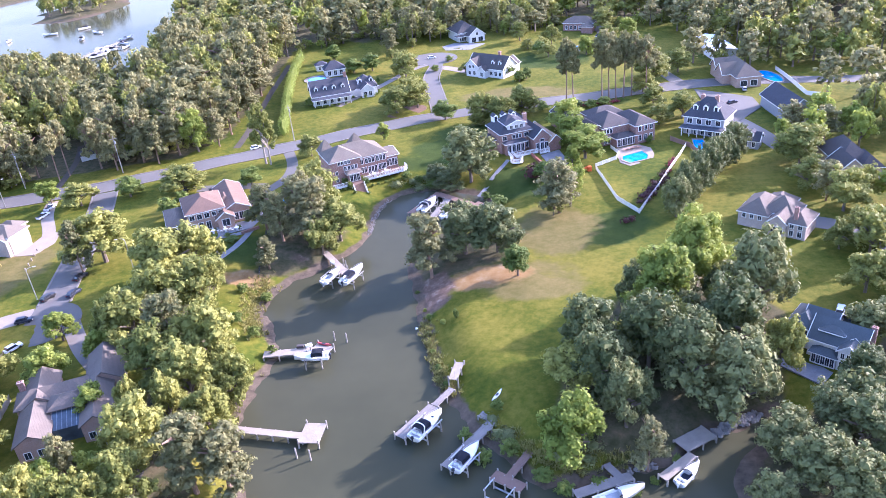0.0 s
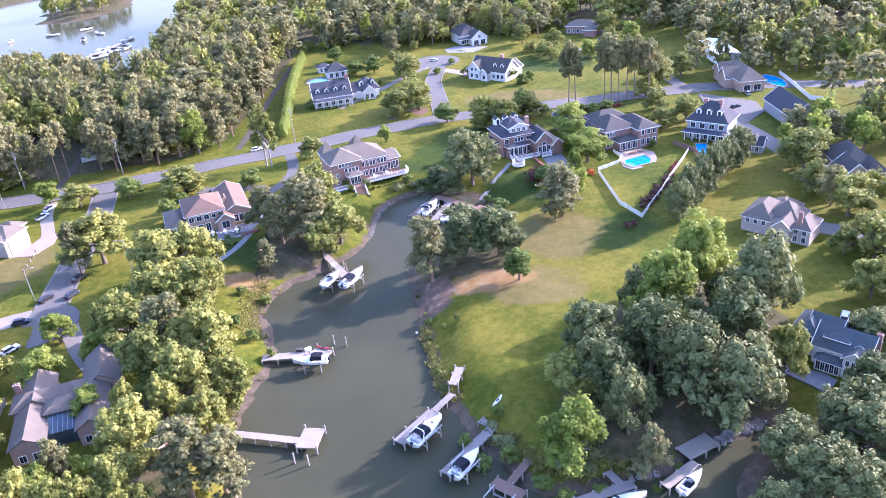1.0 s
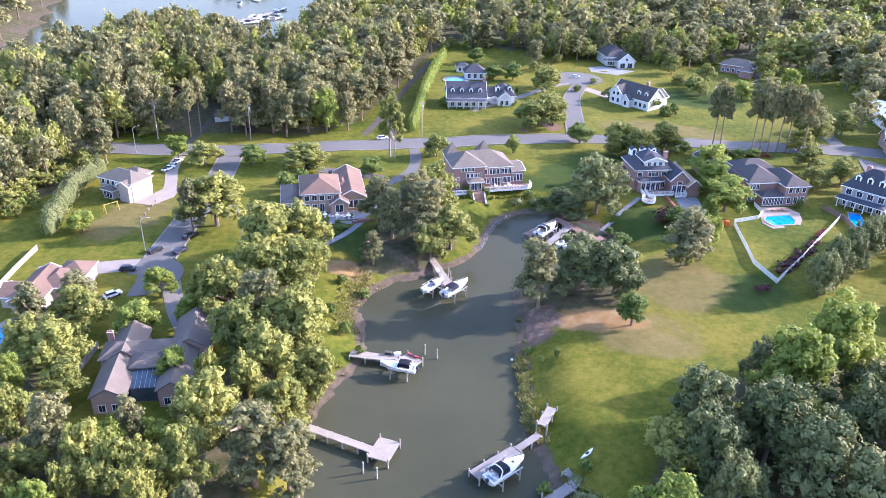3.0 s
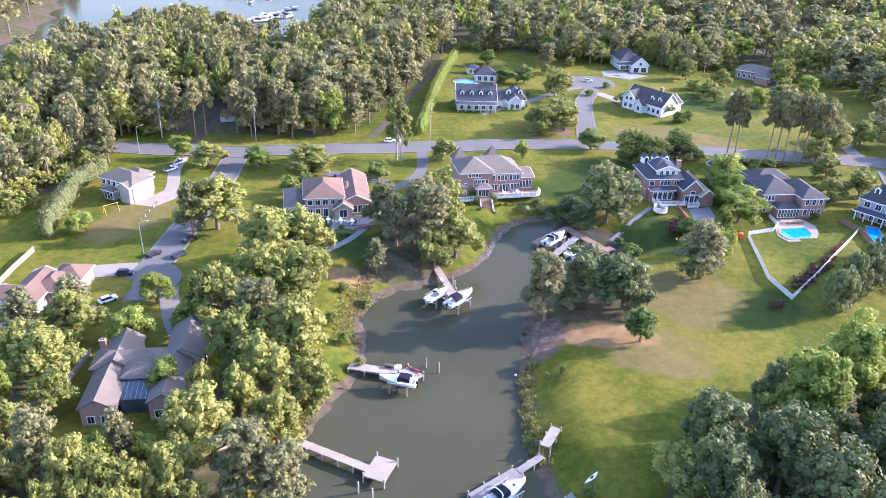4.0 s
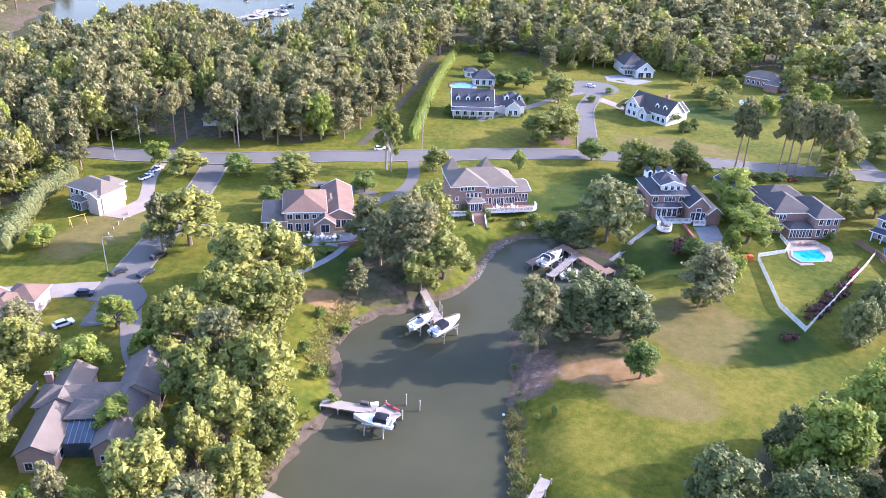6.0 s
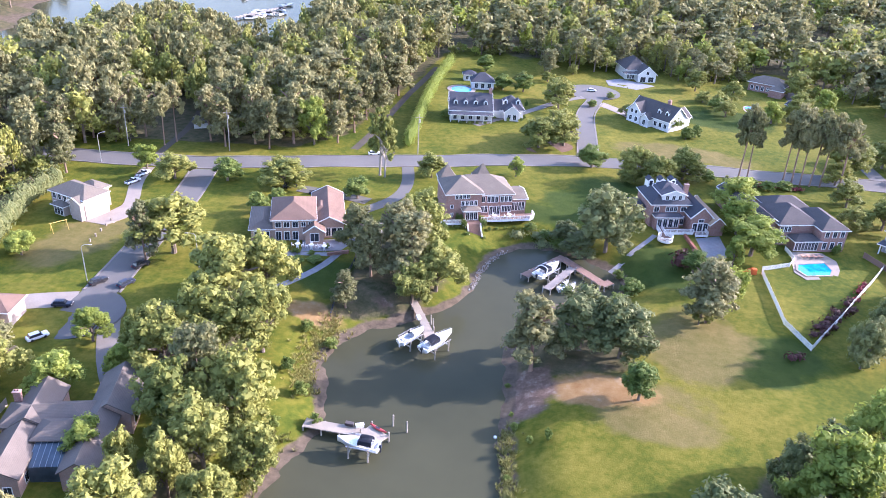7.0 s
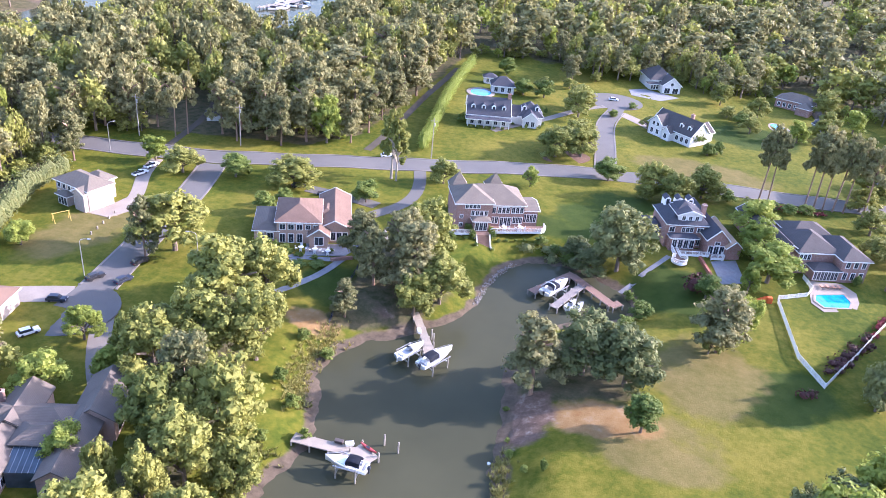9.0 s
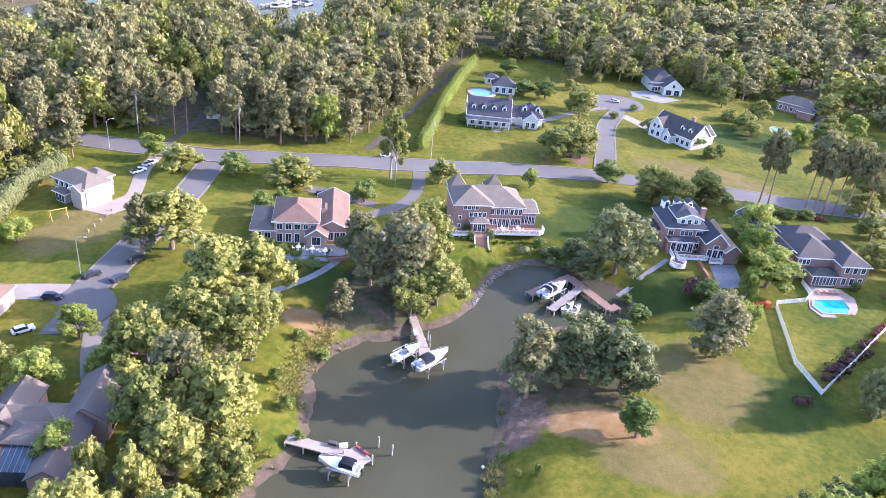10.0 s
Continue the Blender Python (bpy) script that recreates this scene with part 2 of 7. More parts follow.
def tube(bm, pts, radii, sides=7):
    rings = []
    for i, (p, r) in enumerate(zip(pts, radii)):
        d = (Vector(pts[min(i + 1, len(pts) - 1)]) - Vector(pts[max(i - 1, 0)])).normalized()
        a = d.cross(Vector((0.31, 0.95, 0.05))).normalized()
        b = d.cross(a)
        rings.append([bm.verts.new(Vector(p) + r * (math.cos(q) * a + math.sin(q) * b)) for q in (2 * math.pi * k / sides for k in range(sides))])
    for r0, r1 in zip(rings, rings[1:]):
        for k in range(sides):
            bm.faces.new((r0[k], r0[(k + 1) % sides], r1[(k + 1) % sides], r1[k]))
    bm.faces.new(rings[0][::-1])
    bm.faces.new(rings[-1])


def toward(x0, y0, x1, y1, z=0.0):
    """A pose at the first point whose +x axis runs to the second."""
    return pose(x0, y0, z, 0, 0, math.degrees(math.atan2(y1 - y0, x1 - x0)))


# ---- the plan: water, land heights ----
CREEK = [(-40, -200), (-34, 40), (-36, 75), (-39, 96), (-42, 103), (-44.5, 109), (-46, 114), (-45.5, 119), (-45, 124), (-44, 130), (-42.5, 136), (-44.5, 142),
         (-47, 147.5), (-50, 154), (-50, 161), (-46.5, 167.5), (-41, 172), (-38, 176.5), (-32.5, 183), (-30, 190), (-30.3, 199.5), (-29.5, 207), (-27.5, 213.5)]
CREEK += [(-23.5, 217), (-16, 219), (-8, 217), (-1, 213), (3, 207), (2, 202), (-4, 197), (-12, 192), (-18.5, 187), (-18.6, 174), (-16.5, 160), (-14.5, 148.5),
          (-12.3, 137), (-10.8, 129), (-9.3, 124.5), (-6.5, 118.5), (-3, 112), (1.5, 105.5), (6, 99.5), (9, 96), (14, 95.4), (21.5, 97.5)]
CREEK += [(30, 99.8), (35, 102.8), (40, 106.5), (46, 109), (50, 111), (46, 105), (41, 99), (39, 93), (40, 80), (46, 60), (60, 0), (60, -200)]
RIVER = [(-246, 190), (-244, 262), (-246, 300), (-247, 335), (-236, 362), (-220, 382), (-196, 372), (-178, 352), (-156, 346), (-160, 372), (-172, 402), (-184, 468),
         (-200, 520), (-215, 600), (-230, 900), (-330, 900), (-440, 640), (-430, 560), (-372, 455), (-328, 386), (-310, 338), (-300, 290), (-298, 190)]
ISLAND = [(-335, 590), (-300, 585), (-285, 610), (-290, 660), (-330, 680), (-350, 630)]


def signed_distance(px, py, outline):
    """Distance to an outline, negative inside; px and py are arrays."""
    best, inside = np.full(px.shape, 1e9), np.zeros(px.shape, bool)
    n = len(outline)
    for i in range(n):
        (x0, y0), (x1, y1) = outline[i], outline[(i + 1) % n]
        dx, dy = x1 - x0, y1 - y0
        k = np.clip(((px - x0) * dx + (py - y0) * dy) / (dx * dx + dy * dy), 0, 1)
        best = np.minimum(best, np.hypot(px - x0 - k * dx, py - y0 - k * dy))
        if dy:
            inside ^= ((y0 > py) != (y1 > py)) & (px < dx * (py - y0) / dy + x0)
    return np.where(inside, -best, best)


def shore(px, py):
    wiggle = 0.7 * np.sin(px * 0.55 + py * 0.31) * np.cos(py * 0.47 - 0.8) + 0.35 * np.sin(px * 1.3 - py * 1.1)
    return wiggle + np.minimum(signed_distance(px, py, CREEK), np.maximum(signed_distance(px, py, RIVER), -signed_distance(px, py, ISLAND)))


def rise(d, px, py):
    h = np.interp(d, [-8, -1.5, 0, 2.5, 6, 10, 25, 60], [-1.6, -0.45, 0.0, 0.4, 1.9, 3.2, 4.1, 4.5])
    roll = 0.25 * np.sin(px * 0.045 + 1.3) * np.cos(py * 0.05) + 0.12 * np.sin(px * 0.21 + py * 0.16)
    return h + roll * np.clip((d - 3) / 12, 0, 1)


def land(x, y):
    a, b = np.array([float(x)]), np.array([float(y)])
    return float(rise(shore(a, b), a, b)[0])


def spread(lo, hi, step, far_lo, far_hi):
    """Even steps between lo and hi, ever wider ones out to the far ends."""
    mid = list(np.arange(lo, hi + 0.1, step))
    out, s, v = [], step, hi
    while v < far_hi:
        s *= 1.1
        v += s
        out.append(v)
    back, s, v = [], step, lo
    while v > far_lo:
        s *= 1.1
        v -= s
        back.append(v)
    return np.array(back[::-1] + mid + out)


WOODS = {
    "northwest": [(-500, 232), (-160, 236), (-104, 252), (-94, 268), (-93, 300), (-96, 400), (-88, 420), (-60, 410), (-20, 425), (30, 440), (80, 420), (140, 420), (200, 300), (400, 300), (400, 1000), (-500, 1000)],
    "west": [(-330, 120), (-190, 120), (-165, 150), (-150, 185), (-160, 215), (-330, 230)],
    "bank": [(-104, 80), (-98, 112), (-92, 100), (-66, 96), (-64, 128), (-84, 138), (-82, 160), (-72, 166), (-64, 164), (-63, 150), (-58, 138), (-54, 112), (-46, 90), (-42, 60), (-104, 60)],
    "grove": [(16, 122), (30, 146), (46, 160), (62, 138), (53, 113), (40, 107), (23, 101), (11, 104)],
    "spit": [(44, 103), (60, 112), (78, 130), (110, 150), (160, 130), (100, 40), (50, 50), (41, 84)],
    "point": [(-56, 165), (-40, 176), (-36, 190), (-44, 205), (-58, 205)],
    "tip": [(-17, 158), (6, 166), (8, 176), (-10, 186), (-18, 176)],
}


def build_ground():
    xs, ys = spread(-150, 110, 2.0, -2500, 2500), spread(84, 300, 2.0, -2500, 3000)
    px, py = np.meshgrid(xs, ys)
    d = shore(px, py)
    z = rise(d, px, py)
    far = np.hypot(px, py - 200)
    z = np.where(far > 1100, np.maximum(z, 3.0), z)
    nx, ny = len(xs), len(ys)
    verts = np.stack([px, py, z], -1).reshape(-1, 3)
    i = np.arange(nx * ny).reshape(ny, nx)
    faces = np.stack([i[:-1, :-1], i[:-1, 1:], i[1:, 1:], i[1:, :-1]], -1).reshape(-1, 4)
    me = bpy.data.meshes.new("ground")
    me.from_pydata(verts.tolist(), [], faces.tolist())
    for p in me.polygons:
        p.use_smooth = True
    wood = np.zeros(px.shape)
    for outline in WOODS.values():
        wood = np.maximum(wood, np.clip(0.5 - signed_distance(px, py, outline) / 8, 0, 1))
    mud = np.clip(1.05 - d / np.where(px > -25, 5.0, np.where((py > 140) & (py < 182), 5.2, 4.0)), 0, 1)
    bare = np.maximum(np.clip(1.08 - np.hypot((px - 2 - 0.3 * (py - 160)) / 17, (py - 159) / 9), 0, 1), np.clip(1.0 - np.hypot((px + 58) / 11, (py - 166) / 6), 0, 1))
    dry = np.maximum(0.6 * np.clip(1.25 - np.hypot((px - 10) / 26, (py - 158) / 16), 0, 1), np.clip(1.2 - np.hypot((px - 14) / 34, (py - 298) / 12), 0, 1))
    dry = np.maximum(dry, np.clip(1.25 - np.hypot((px - 19) / 14, (py - 181) / 19), 0, 1))
    dry = np.maximum(dry, 0.9 * np.clip(1.25 - np.hypot((px - 12) / 15, (py - 152) / 8), 0, 1))
    dry = np.maximum(dry, np.clip(1.1 - np.hypot((px + 122) / 14, (py - 175) / 24), 0, 1))
    # Watered lawns, plus lawn shade put into the colour beside hedge and houses.
    lush_shade = np.clip(1.25 - np.hypot((px - 14) / 20, (py - 214) / 15), 0, 1)
    for a, b, ra, rb in ((-58, 180, 14, 12), (-25, 233, 22, 8), (30, 345, 26, 20), (0, 255, 24, 12), (-10, 242, 18, 14), (36, 182, 13, 10), (31, 174, 12, 7)):
        lush_shade = np.maximum(lush_shade, np.clip(1.2 - np.hypot((px - a) / ra, (py - b) / rb), 0, 1))
    litter = np.clip(1.15 - np.hypot((px + 11.5) / 8.5, (py - 156.5) / 12), 0, 1)
    litter = np.maximum(litter, 0.55 * np.clip(1.1 - np.hypot((px + 47) / 9, (py - 178) / 12), 0, 1))
    for name, values in (("wood", wood), ("mud", mud), ("bare", bare), ("dry", dry), ("lush_shade", lush_shade), ("litter", litter)):
        me.attributes.new(name, "FLOAT", "POINT").data.foreach_set("value", values.ravel().astype(np.float32))
    me.materials.append(GROUND)
    tagged(new("ground", me), "lawns, bare sandy earth and woodland floor", "ground", kind="structure")


def build_water():
    bm = bmesh.new()
    prism(bm, [(-700, -700), (300, -700), (300, 1000), (-700, 1000)], -1.2, 0.0)
    tagged(mesh_object("water", bm, WATER), "still murky green tidal creek water", "water", kind="structure")


def along(points, step=3.0):
    """Points at even steps on a smooth line through the given ones."""
    p = np.array(points, float)
    seg = np.r_[0, np.cumsum(np.hypot(*np.diff(p, axis=0).T))]
    t = np.linspace(0, seg[-1], max(2, int(seg[-1] / step)))
    q = np.stack([np.interp(t, seg, p[:, 0]), np.interp(t, seg, p[:, 1])], -1)
    for _ in range(6):
        q[1:-1] = 0.25 * q[:-2] + 0.5 * q[1:-1] + 0.25 * q[2:]
    return q


def strip(name, points, width, material, label, category, thick=0.12, kind="structure", lift=0.07):
    """A road or path laid on the land, with a real edge."""
    q = along(points)
    d = np.gradient(q, axis=0)
    d /= np.hypot(d[:, 0], d[:, 1])[:, None]
    side = np.stack([-d[:, 1], d[:, 0]], -1) * width / 2
    bm = bmesh.new()
    rows = []
    for a, s in zip(q, side):
        row = []
        for k in (-1, -0.33, 0.33, 1):
            x, y = a + k * s
            row.append((x, y, land(x, y) + lift))
        zt = [bm.verts.new(v) for v in row]
        zb = [bm.verts.new((row[k][0], row[k][1], row[k][2] - thick - lift)) for k in (0, 3)]
        rows.append((zt, zb))
    for (t0, b0), (t1, b1) in zip(rows, rows[1:]):
        for k in range(3):
            bm.faces.new((t0[k], t1[k], t1[k + 1], t0[k + 1]))
        bm.faces.new((b0[0], b1[0], t1[0], t0[0]))
        bm.faces.new((t0[3], t1[3], b1[1], b0[1]))
    return tagged(mesh_object(name, bm, material), label, category, kind=kind)


def patch(name, outline, material, label, category, lift=0.09, kind="structure", thick=0.3):
    z = sum(land(x, y) for x, y in outline) / len(outline) + lift
    bm = bmesh.new()
    prism(bm, outline, z - thick, z)
    return tagged(mesh_object(name, bm, material), label, category, kind=kind)


def disc(x, y, rx, ry, n=28, turn=0.0):
    c, s = math.cos(turn), math.sin(turn)
    return [(x + rx * math.cos(a) * c - ry * math.sin(a) * s, y + rx * math.cos(a) * s + ry * math.sin(a) * c) for a in (2 * math.pi * k / n for k in range(n))]


build_ground()
build_water()
MAIN_ROAD = [(-178, 215), (-155, 220), (-122, 228), (-98, 240), (-78, 250), (-60, 258), (-39, 268.5), (-14, 277), (6, 282), (30, 285.5), (55, 289), (74, 293), (100, 293), (140, 285), (220, 270)]
strip("road", MAIN_ROAD, 9.0, ASPHALT, "pale grey asphalt residential road", "road")


def kerb(points, width, label):
    """A raised concrete kerb along both sides of a road."""
    q = along(points)
    d = np.gradient(q, axis=0)
    d /= np.hypot(d[:, 0], d[:, 1])[:, None]
    for side in (-1, 1):
        line = q + side * (width / 2 + 0.22) * np.stack([-d[:, 1], d[:, 0]], -1)
        strip("kerb", line.tolist(), 0.45, CONCRETE, label, "kerb", 0.2, lift=0.17)


kerb(MAIN_ROAD[0:8], 9.0, "pale concrete kerb along the road")
kerb(MAIN_ROAD[8:13], 9.0, "pale concrete kerb along the road")
COURT = [(-119, 224), (-112, 203), (-105, 170), (-101.5, 156), (-100.5, 147)]
strip("road_court", COURT, 7.0, ASPHALT, "grey asphalt side street to a turning circle", "road", lift=0.09)
patch("turning_circle", disc(-101, 147.2, 9.6, 9.6), ASPHALT, "round grey asphalt turning circle", "road", 0.10)
SIDE = [(-14, 279), (-15.5, 292), (-19, 316), (-21.5, 332), (-19, 347), (-19.5, 356)]
strip("road_side", SIDE, 6.3, ASPHALT, "grey asphalt side road", "road", lift=0.09)
patch("turning_circle_far", disc(-21.5, 362, 11.5, 11.5), ASPHALT, "far round asphalt turning circle", "road", 0.10)
EAST_LANE = [(76, 296), (71, 322), (66, 349), (61, 385), (57, 425)]
strip("lane_east", EAST_LANE, 5.0, ASPHALT, "grey asphalt lane among trees", "lane", lift=0.07)
kerb(COURT[:4], 7.0, "pale concrete kerb along a side street")
kerb(SIDE[:5], 6.3, "pale concrete kerb along a side road")
LANE = [(-86, 258), (-86, 275), (-88, 300), (-90, 330), (-92, 372)]
strip("lane", LANE, 2.6, DIRT, "shaded dirt lane beside the hedge", "lane", lift=0.06)


# ---- trees ----
BOUGHS = {  # count, reach, lowest, highest, least and most size, flatness
    "oak": (10, 0.64, 0.27, 0.80, 0.30, 0.44, 0.44),
    "maple": (8, 0.50, 0.28, 0.80, 0.30, 0.42, 0.48),
    "round": (7, 0.46, 0.28, 0.76, 0.36, 0.46, 0.5),
    "pine": (18, 0.78, 0.27, 0.93, 0.26, 0.42, 0.27),
    "tall": (20, 0.70, 0.52, 0.95, 0.22, 0.36, 0.19),
    "gaunt": (15, 0.62, 0.40, 0.95, 0.13, 0.24, 0.36),
    "live_oak": (11, 0.60, 0.24, 0.80, 0.30, 0.46, 0.46),
}


def crown(kind, seed, sprays, leaf, fine=2):
    """A crown of leaf sprays on clumps that sit on a few large boughs, about 1 wide in unit radius and unit height."""
    rng = random.Random(seed)
    bm = bmesh.new()
    count, reach, low, high, least, most, flat = BOUGHS[kind]
    cores, clumps = [], []
    for k in range(count):
        h = low + (high - low) * ((k + rng.uniform(0.1, 0.9)) / count)
        up = (h - low) / (high - low)
        a = 2.4 * k + rng.uniform(-0.6, 0.6)
        if kind == "pine":
            r, size = rng.uniform(0.3, 1.0) * reach * (1.12 - h) ** 0.7, rng.uniform(least, most) * (1.25 - 0.55 * h)
        else:
            r, size = rng.uniform(0.62, 1.0) * reach * math.sqrt(max(0.05, 1 - 0.92 * up * up)), rng.uniform(least, most)
        c = Vector((r * math.cos(a), r * math.sin(a), h))
        cores.append((c, size * 0.6, size * 0.6 * flat))
        for _ in range((2, 5, 10)[fine]):
            d = Vector((rng.gauss(0, 1), rng.gauss(0, 1), rng.gauss(0.35, 0.8))).normalized()
            s = size * (rng.uniform(*((0.5, 0.7), (0.36, 0.55), (0.28, 0.5))[fine]))
            clumps.append((c + Vector((d.x * size, d.y * size, d.z * size * flat)) * rng.uniform(0.7, 0.98), s, s * flat * 1.05))
    for c, s, sz in cores:
        g = bmesh.ops.create_icosphere(bm, subdivisions=1, radius=1.0)
        for v in g["verts"]:
            n = 0.6 + 0.4 * rng.random()
            v.co = c + Vector((v.co.x * s * n, v.co.y * s * n, v.co.z * sz * n))
    for c, s, sz in clumps if fine == 2 else ():
        tips = [bm.verts.new(c + Vector((x * s, y * s, z * sz)) * rng.uniform(0.6, 0.95)) for x, y, z in ((1, 0, 0), (0, 1, 0), (-1, 0, 0), (0, -1, 0), (0, 0, 1), (0, 0, -1))]
        for k in range(4):
            bm.faces.new((tips[k], tips[(k + 1) % 4], tips[4]))
            bm.faces.new((tips[(k + 1) % 4], tips[k], tips[5]))
    centres = np.array([(*c, s, sz) for c, s, sz in cores + clumps])
    made = 0
    while made < sprays:
        c, s, sz = rng.choice(clumps) if rng.random() < 0.8 else rng.choice(cores)
        d = Vector((rng.gauss(0, 1), rng.gauss(0, 1), rng.gauss(0.3, 1))).normalized()
        p = c + Vector((d.x * s, d.y * s, d.z * sz)) * rng.uniform(0.7, 1.22)
        if ((((centres[:, 0] - p.x) / centres[:, 3]) ** 2 + ((centres[:, 1] - p.y) / centres[:, 3]) ** 2 + ((centres[:, 2] - p.z) / centres[:, 4]) ** 2) < 0.42).any():
            made += 0.25
            continue
        n = (d + 0.6 * Vector((rng.uniform(-1, 1), rng.uniform(-1, 1), rng.uniform(-0.3, 1)))).normalized()
        a = n.cross(Vector((rng.uniform(-1, 1), rng.uniform(-1, 1), rng.uniform(-1, 1)))).normalized()
        b = n.cross(a)
        k = leaf * rng.uniform(0.6, 1.45)
        corners = (a * k, b * k * 0.8 + n * k * 0.2 - a * k * 0.5, -b * k * 0.8 - n * k * 0.2 - a * k * 0.5)
        bm.faces.new([bm.verts.new(p + Vector((q.x, q.y, q.z * 0.42))) for q in corners])
        made += 1
    return bm


def trunk(kind, seed):
    """A tapered trunk with limbs, in unit crown radius and unit height; about 1 to 2 % thick."""
    rng = random.Random(seed)
    bm = bmesh.new()
    top = 0.92 if kind in ("pine", "tall", "gaunt") else 0.62
    lean = Vector((rng.uniform(-0.06, 0.06), rng.uniform(-0.06, 0.06), 0))
    pts = [Vector((0, 0, -0.03)) + lean * k + Vector((0, 0, top * k)) for k in (0, 0.08, 0.4, 0.7, 1.0)]
    tube(bm, pts, (0.085, 0.06, 0.05, 0.036, 0.012))
    for k in range(7):
        h = rng.uniform(0.3, 0.62) if kind not in ("pine", "tall") else rng.uniform(0.6, 0.85)
        a, r = rng.uniform(0, 6.283), rng.uniform(0.3, 0.62)
        s = lean * h + Vector((0, 0, h * top))
        e = Vector((r * math.cos(a), r * math.sin(a), min(0.85, h * top + rng.uniform(0.1, 0.25))))
        tube(bm, (s, s.lerp(e, 0.5) + Vector((0, 0, 0.02)), e), (0.028, 0.02, 0.008), 5)
    return bm


LEAVES = {"oak": OAKLEAF, "pine": PINELEAF, "tall": PINELEAF, "maple": MAPLELEAF, "round": HEDGELEAF, "live_oak": LIVEOAKLEAF, "gaunt": OAKLEAF}
KIND = {
    "oak": ("broadleaf_tree", "broad rounded broadleaf tree in full leaf", "tree"),
    "pine": ("pine_tree", "dense dark-green pine tree", "tree"),
    "tall": ("tall_pine_tree", "tall bare-trunked pine with a flat top", "tree"),
    "gaunt": ("gaunt_tree", "tall thin-crowned tree with a pale bare trunk", "tree"),
    "live_oak": ("live_oak_tree", "spreading dark-green live oak in full leaf", "tree"),
    "maple": ("bright_tree", "fresh bright-green leafy tree", "tree"),
    "round": ("small_tree", "small dense rounded green tree", "tree"),
}
TREES, PLANTED = {}, []


def tree_models(kind, far):
    """Three unit trees of a kind: far ones are coarser."""
    if (kind, far) not in TREES:
        name, label, category = KIND[kind]
        made = []
        for n in range(4 if far else 3):
            ob = thing(name, pose(0, -120, -50), label, category)
            part("trunk", trunk(kind, n + 11), PINEBARK if kind in ("pine", "tall") else PALEBARK if kind == "gaunt" else BARK, ob)
            part("crown", crown(kind, n * 7 + 3, 1300 if far else 4700, 0.085 if far else 0.045, 1 if far else 2), LEAVES[kind], ob)
            made.append(ob)
        TREES[kind, far] = made
    return TREES[kind, far]


def plant(x, y, radius, height, kind, far=False):
    model = random.choice(tree_models(kind, far))
    z = land(x, y) - 0.1
    ob = copy_thing(model, pose(x, y, z, random.uniform(-2, 2), random.uniform(-2, 2), random.uniform(0, 360)) @ Matrix.Diagonal((radius * 1.1, radius * 1.1, height, 1)))
    PLANTED.append((x, y, radius))
    return ob


def shrub_models(kind):
    if ("shrub", kind) not in TREES:
        made = []
        for n in range(3):
            ob = thing("shrub", pose(0, -120, -50), "dense leafy green garden shrub", "shrub", "garden shrubs")
            part("leaves", crown("round" if kind != "oak" else "maple", n + 40, 1300, 0.08, 1), HEDGELEAF if kind != "red" else REDLEAF, ob)
            made.append(ob)
        TREES["shrub", kind] = made
    return TREES["shrub", kind]


def shrub(x, y, radius, height, kind="round"):
    model = random.choice(shrub_models(kind))
    z = land(x, y) - 0.12 * height
    ob = copy_thing(model, pose(x, y, z, 0, 0, random.uniform(0, 360)) @ Matrix.Diagonal((radius, radius, height * 1.1, 1)))
    PLANTED.append((x, y, radius))
    return ob


BANK_TREES = [
    (-97.5, 176.2, 9.3, 16.3, 'oak'), (-100.8, 170.2, 3.9, 15.2, 'pine'), (-74.1, 160.3, 9.6, 18.5, 'oak'), (-69.6, 144.0, 7.3, 16.3, 'oak'),
    (-61.1, 149.5, 6.6, 16.3, 'oak'), (-72.5, 135.8, 6.4, 15.2, 'oak'), (-53.7, 127.7, 6.6, 17.4, 'oak'), (-62.8, 122.8, 5.9, 15.2, 'oak'),
    (-62.5, 130.7, 6.3, 17.4, 'pine'), (-78.8, 133.2, 4.4, 8, 'maple'), (-86.8, 125.2, 5.4, 9, 'maple'), (-71.8, 113.6, 4.1, 8, 'maple'),
    (-57.8, 102.1, 6.4, 15.2, 'oak'), (-47.1, 95.9, 6.4, 16.3, 'pine'), (-55.0, 91.2, 4.9, 14.1, 'oak'), (-66.8, 94.7, 3.2, 13.1, 'pine'),
    (-69.4, 87.8, 4.2, 13.1, 'oak'),
]
BANK2_TREES = [
    (-101.5, 127.5, 5.4, 11.0, 'pine'), (-103.5, 117.0, 5.1, 13.3, 'pine'), (-99.0, 110.5, 4.7, 12.2, 'oak'),
    (-77.2, 90.0, 5.0, 14.4, 'pine'), (-93.0, 109.0, 6.5, 13.3, 'oak'), (-97.7, 123.7, 6.0, 12.2, 'oak'), (-91.4, 140.4, 4.3, 8, 'maple'),
    (-48.4, 109.5, 5.1, 14.4, 'oak'), (-54.1, 117.7, 6.1, 15.5, 'oak'), (-47.8, 120.7, 4.7, 13.3, 'oak'), (-41.8, 96.6, 5.6, 14.4, 'pine'),
    (-87.1, 103.7, 4.4, 9.9, 'oak'), (-68.9, 167.1, 6.6, 15.5, 'oak'),
]
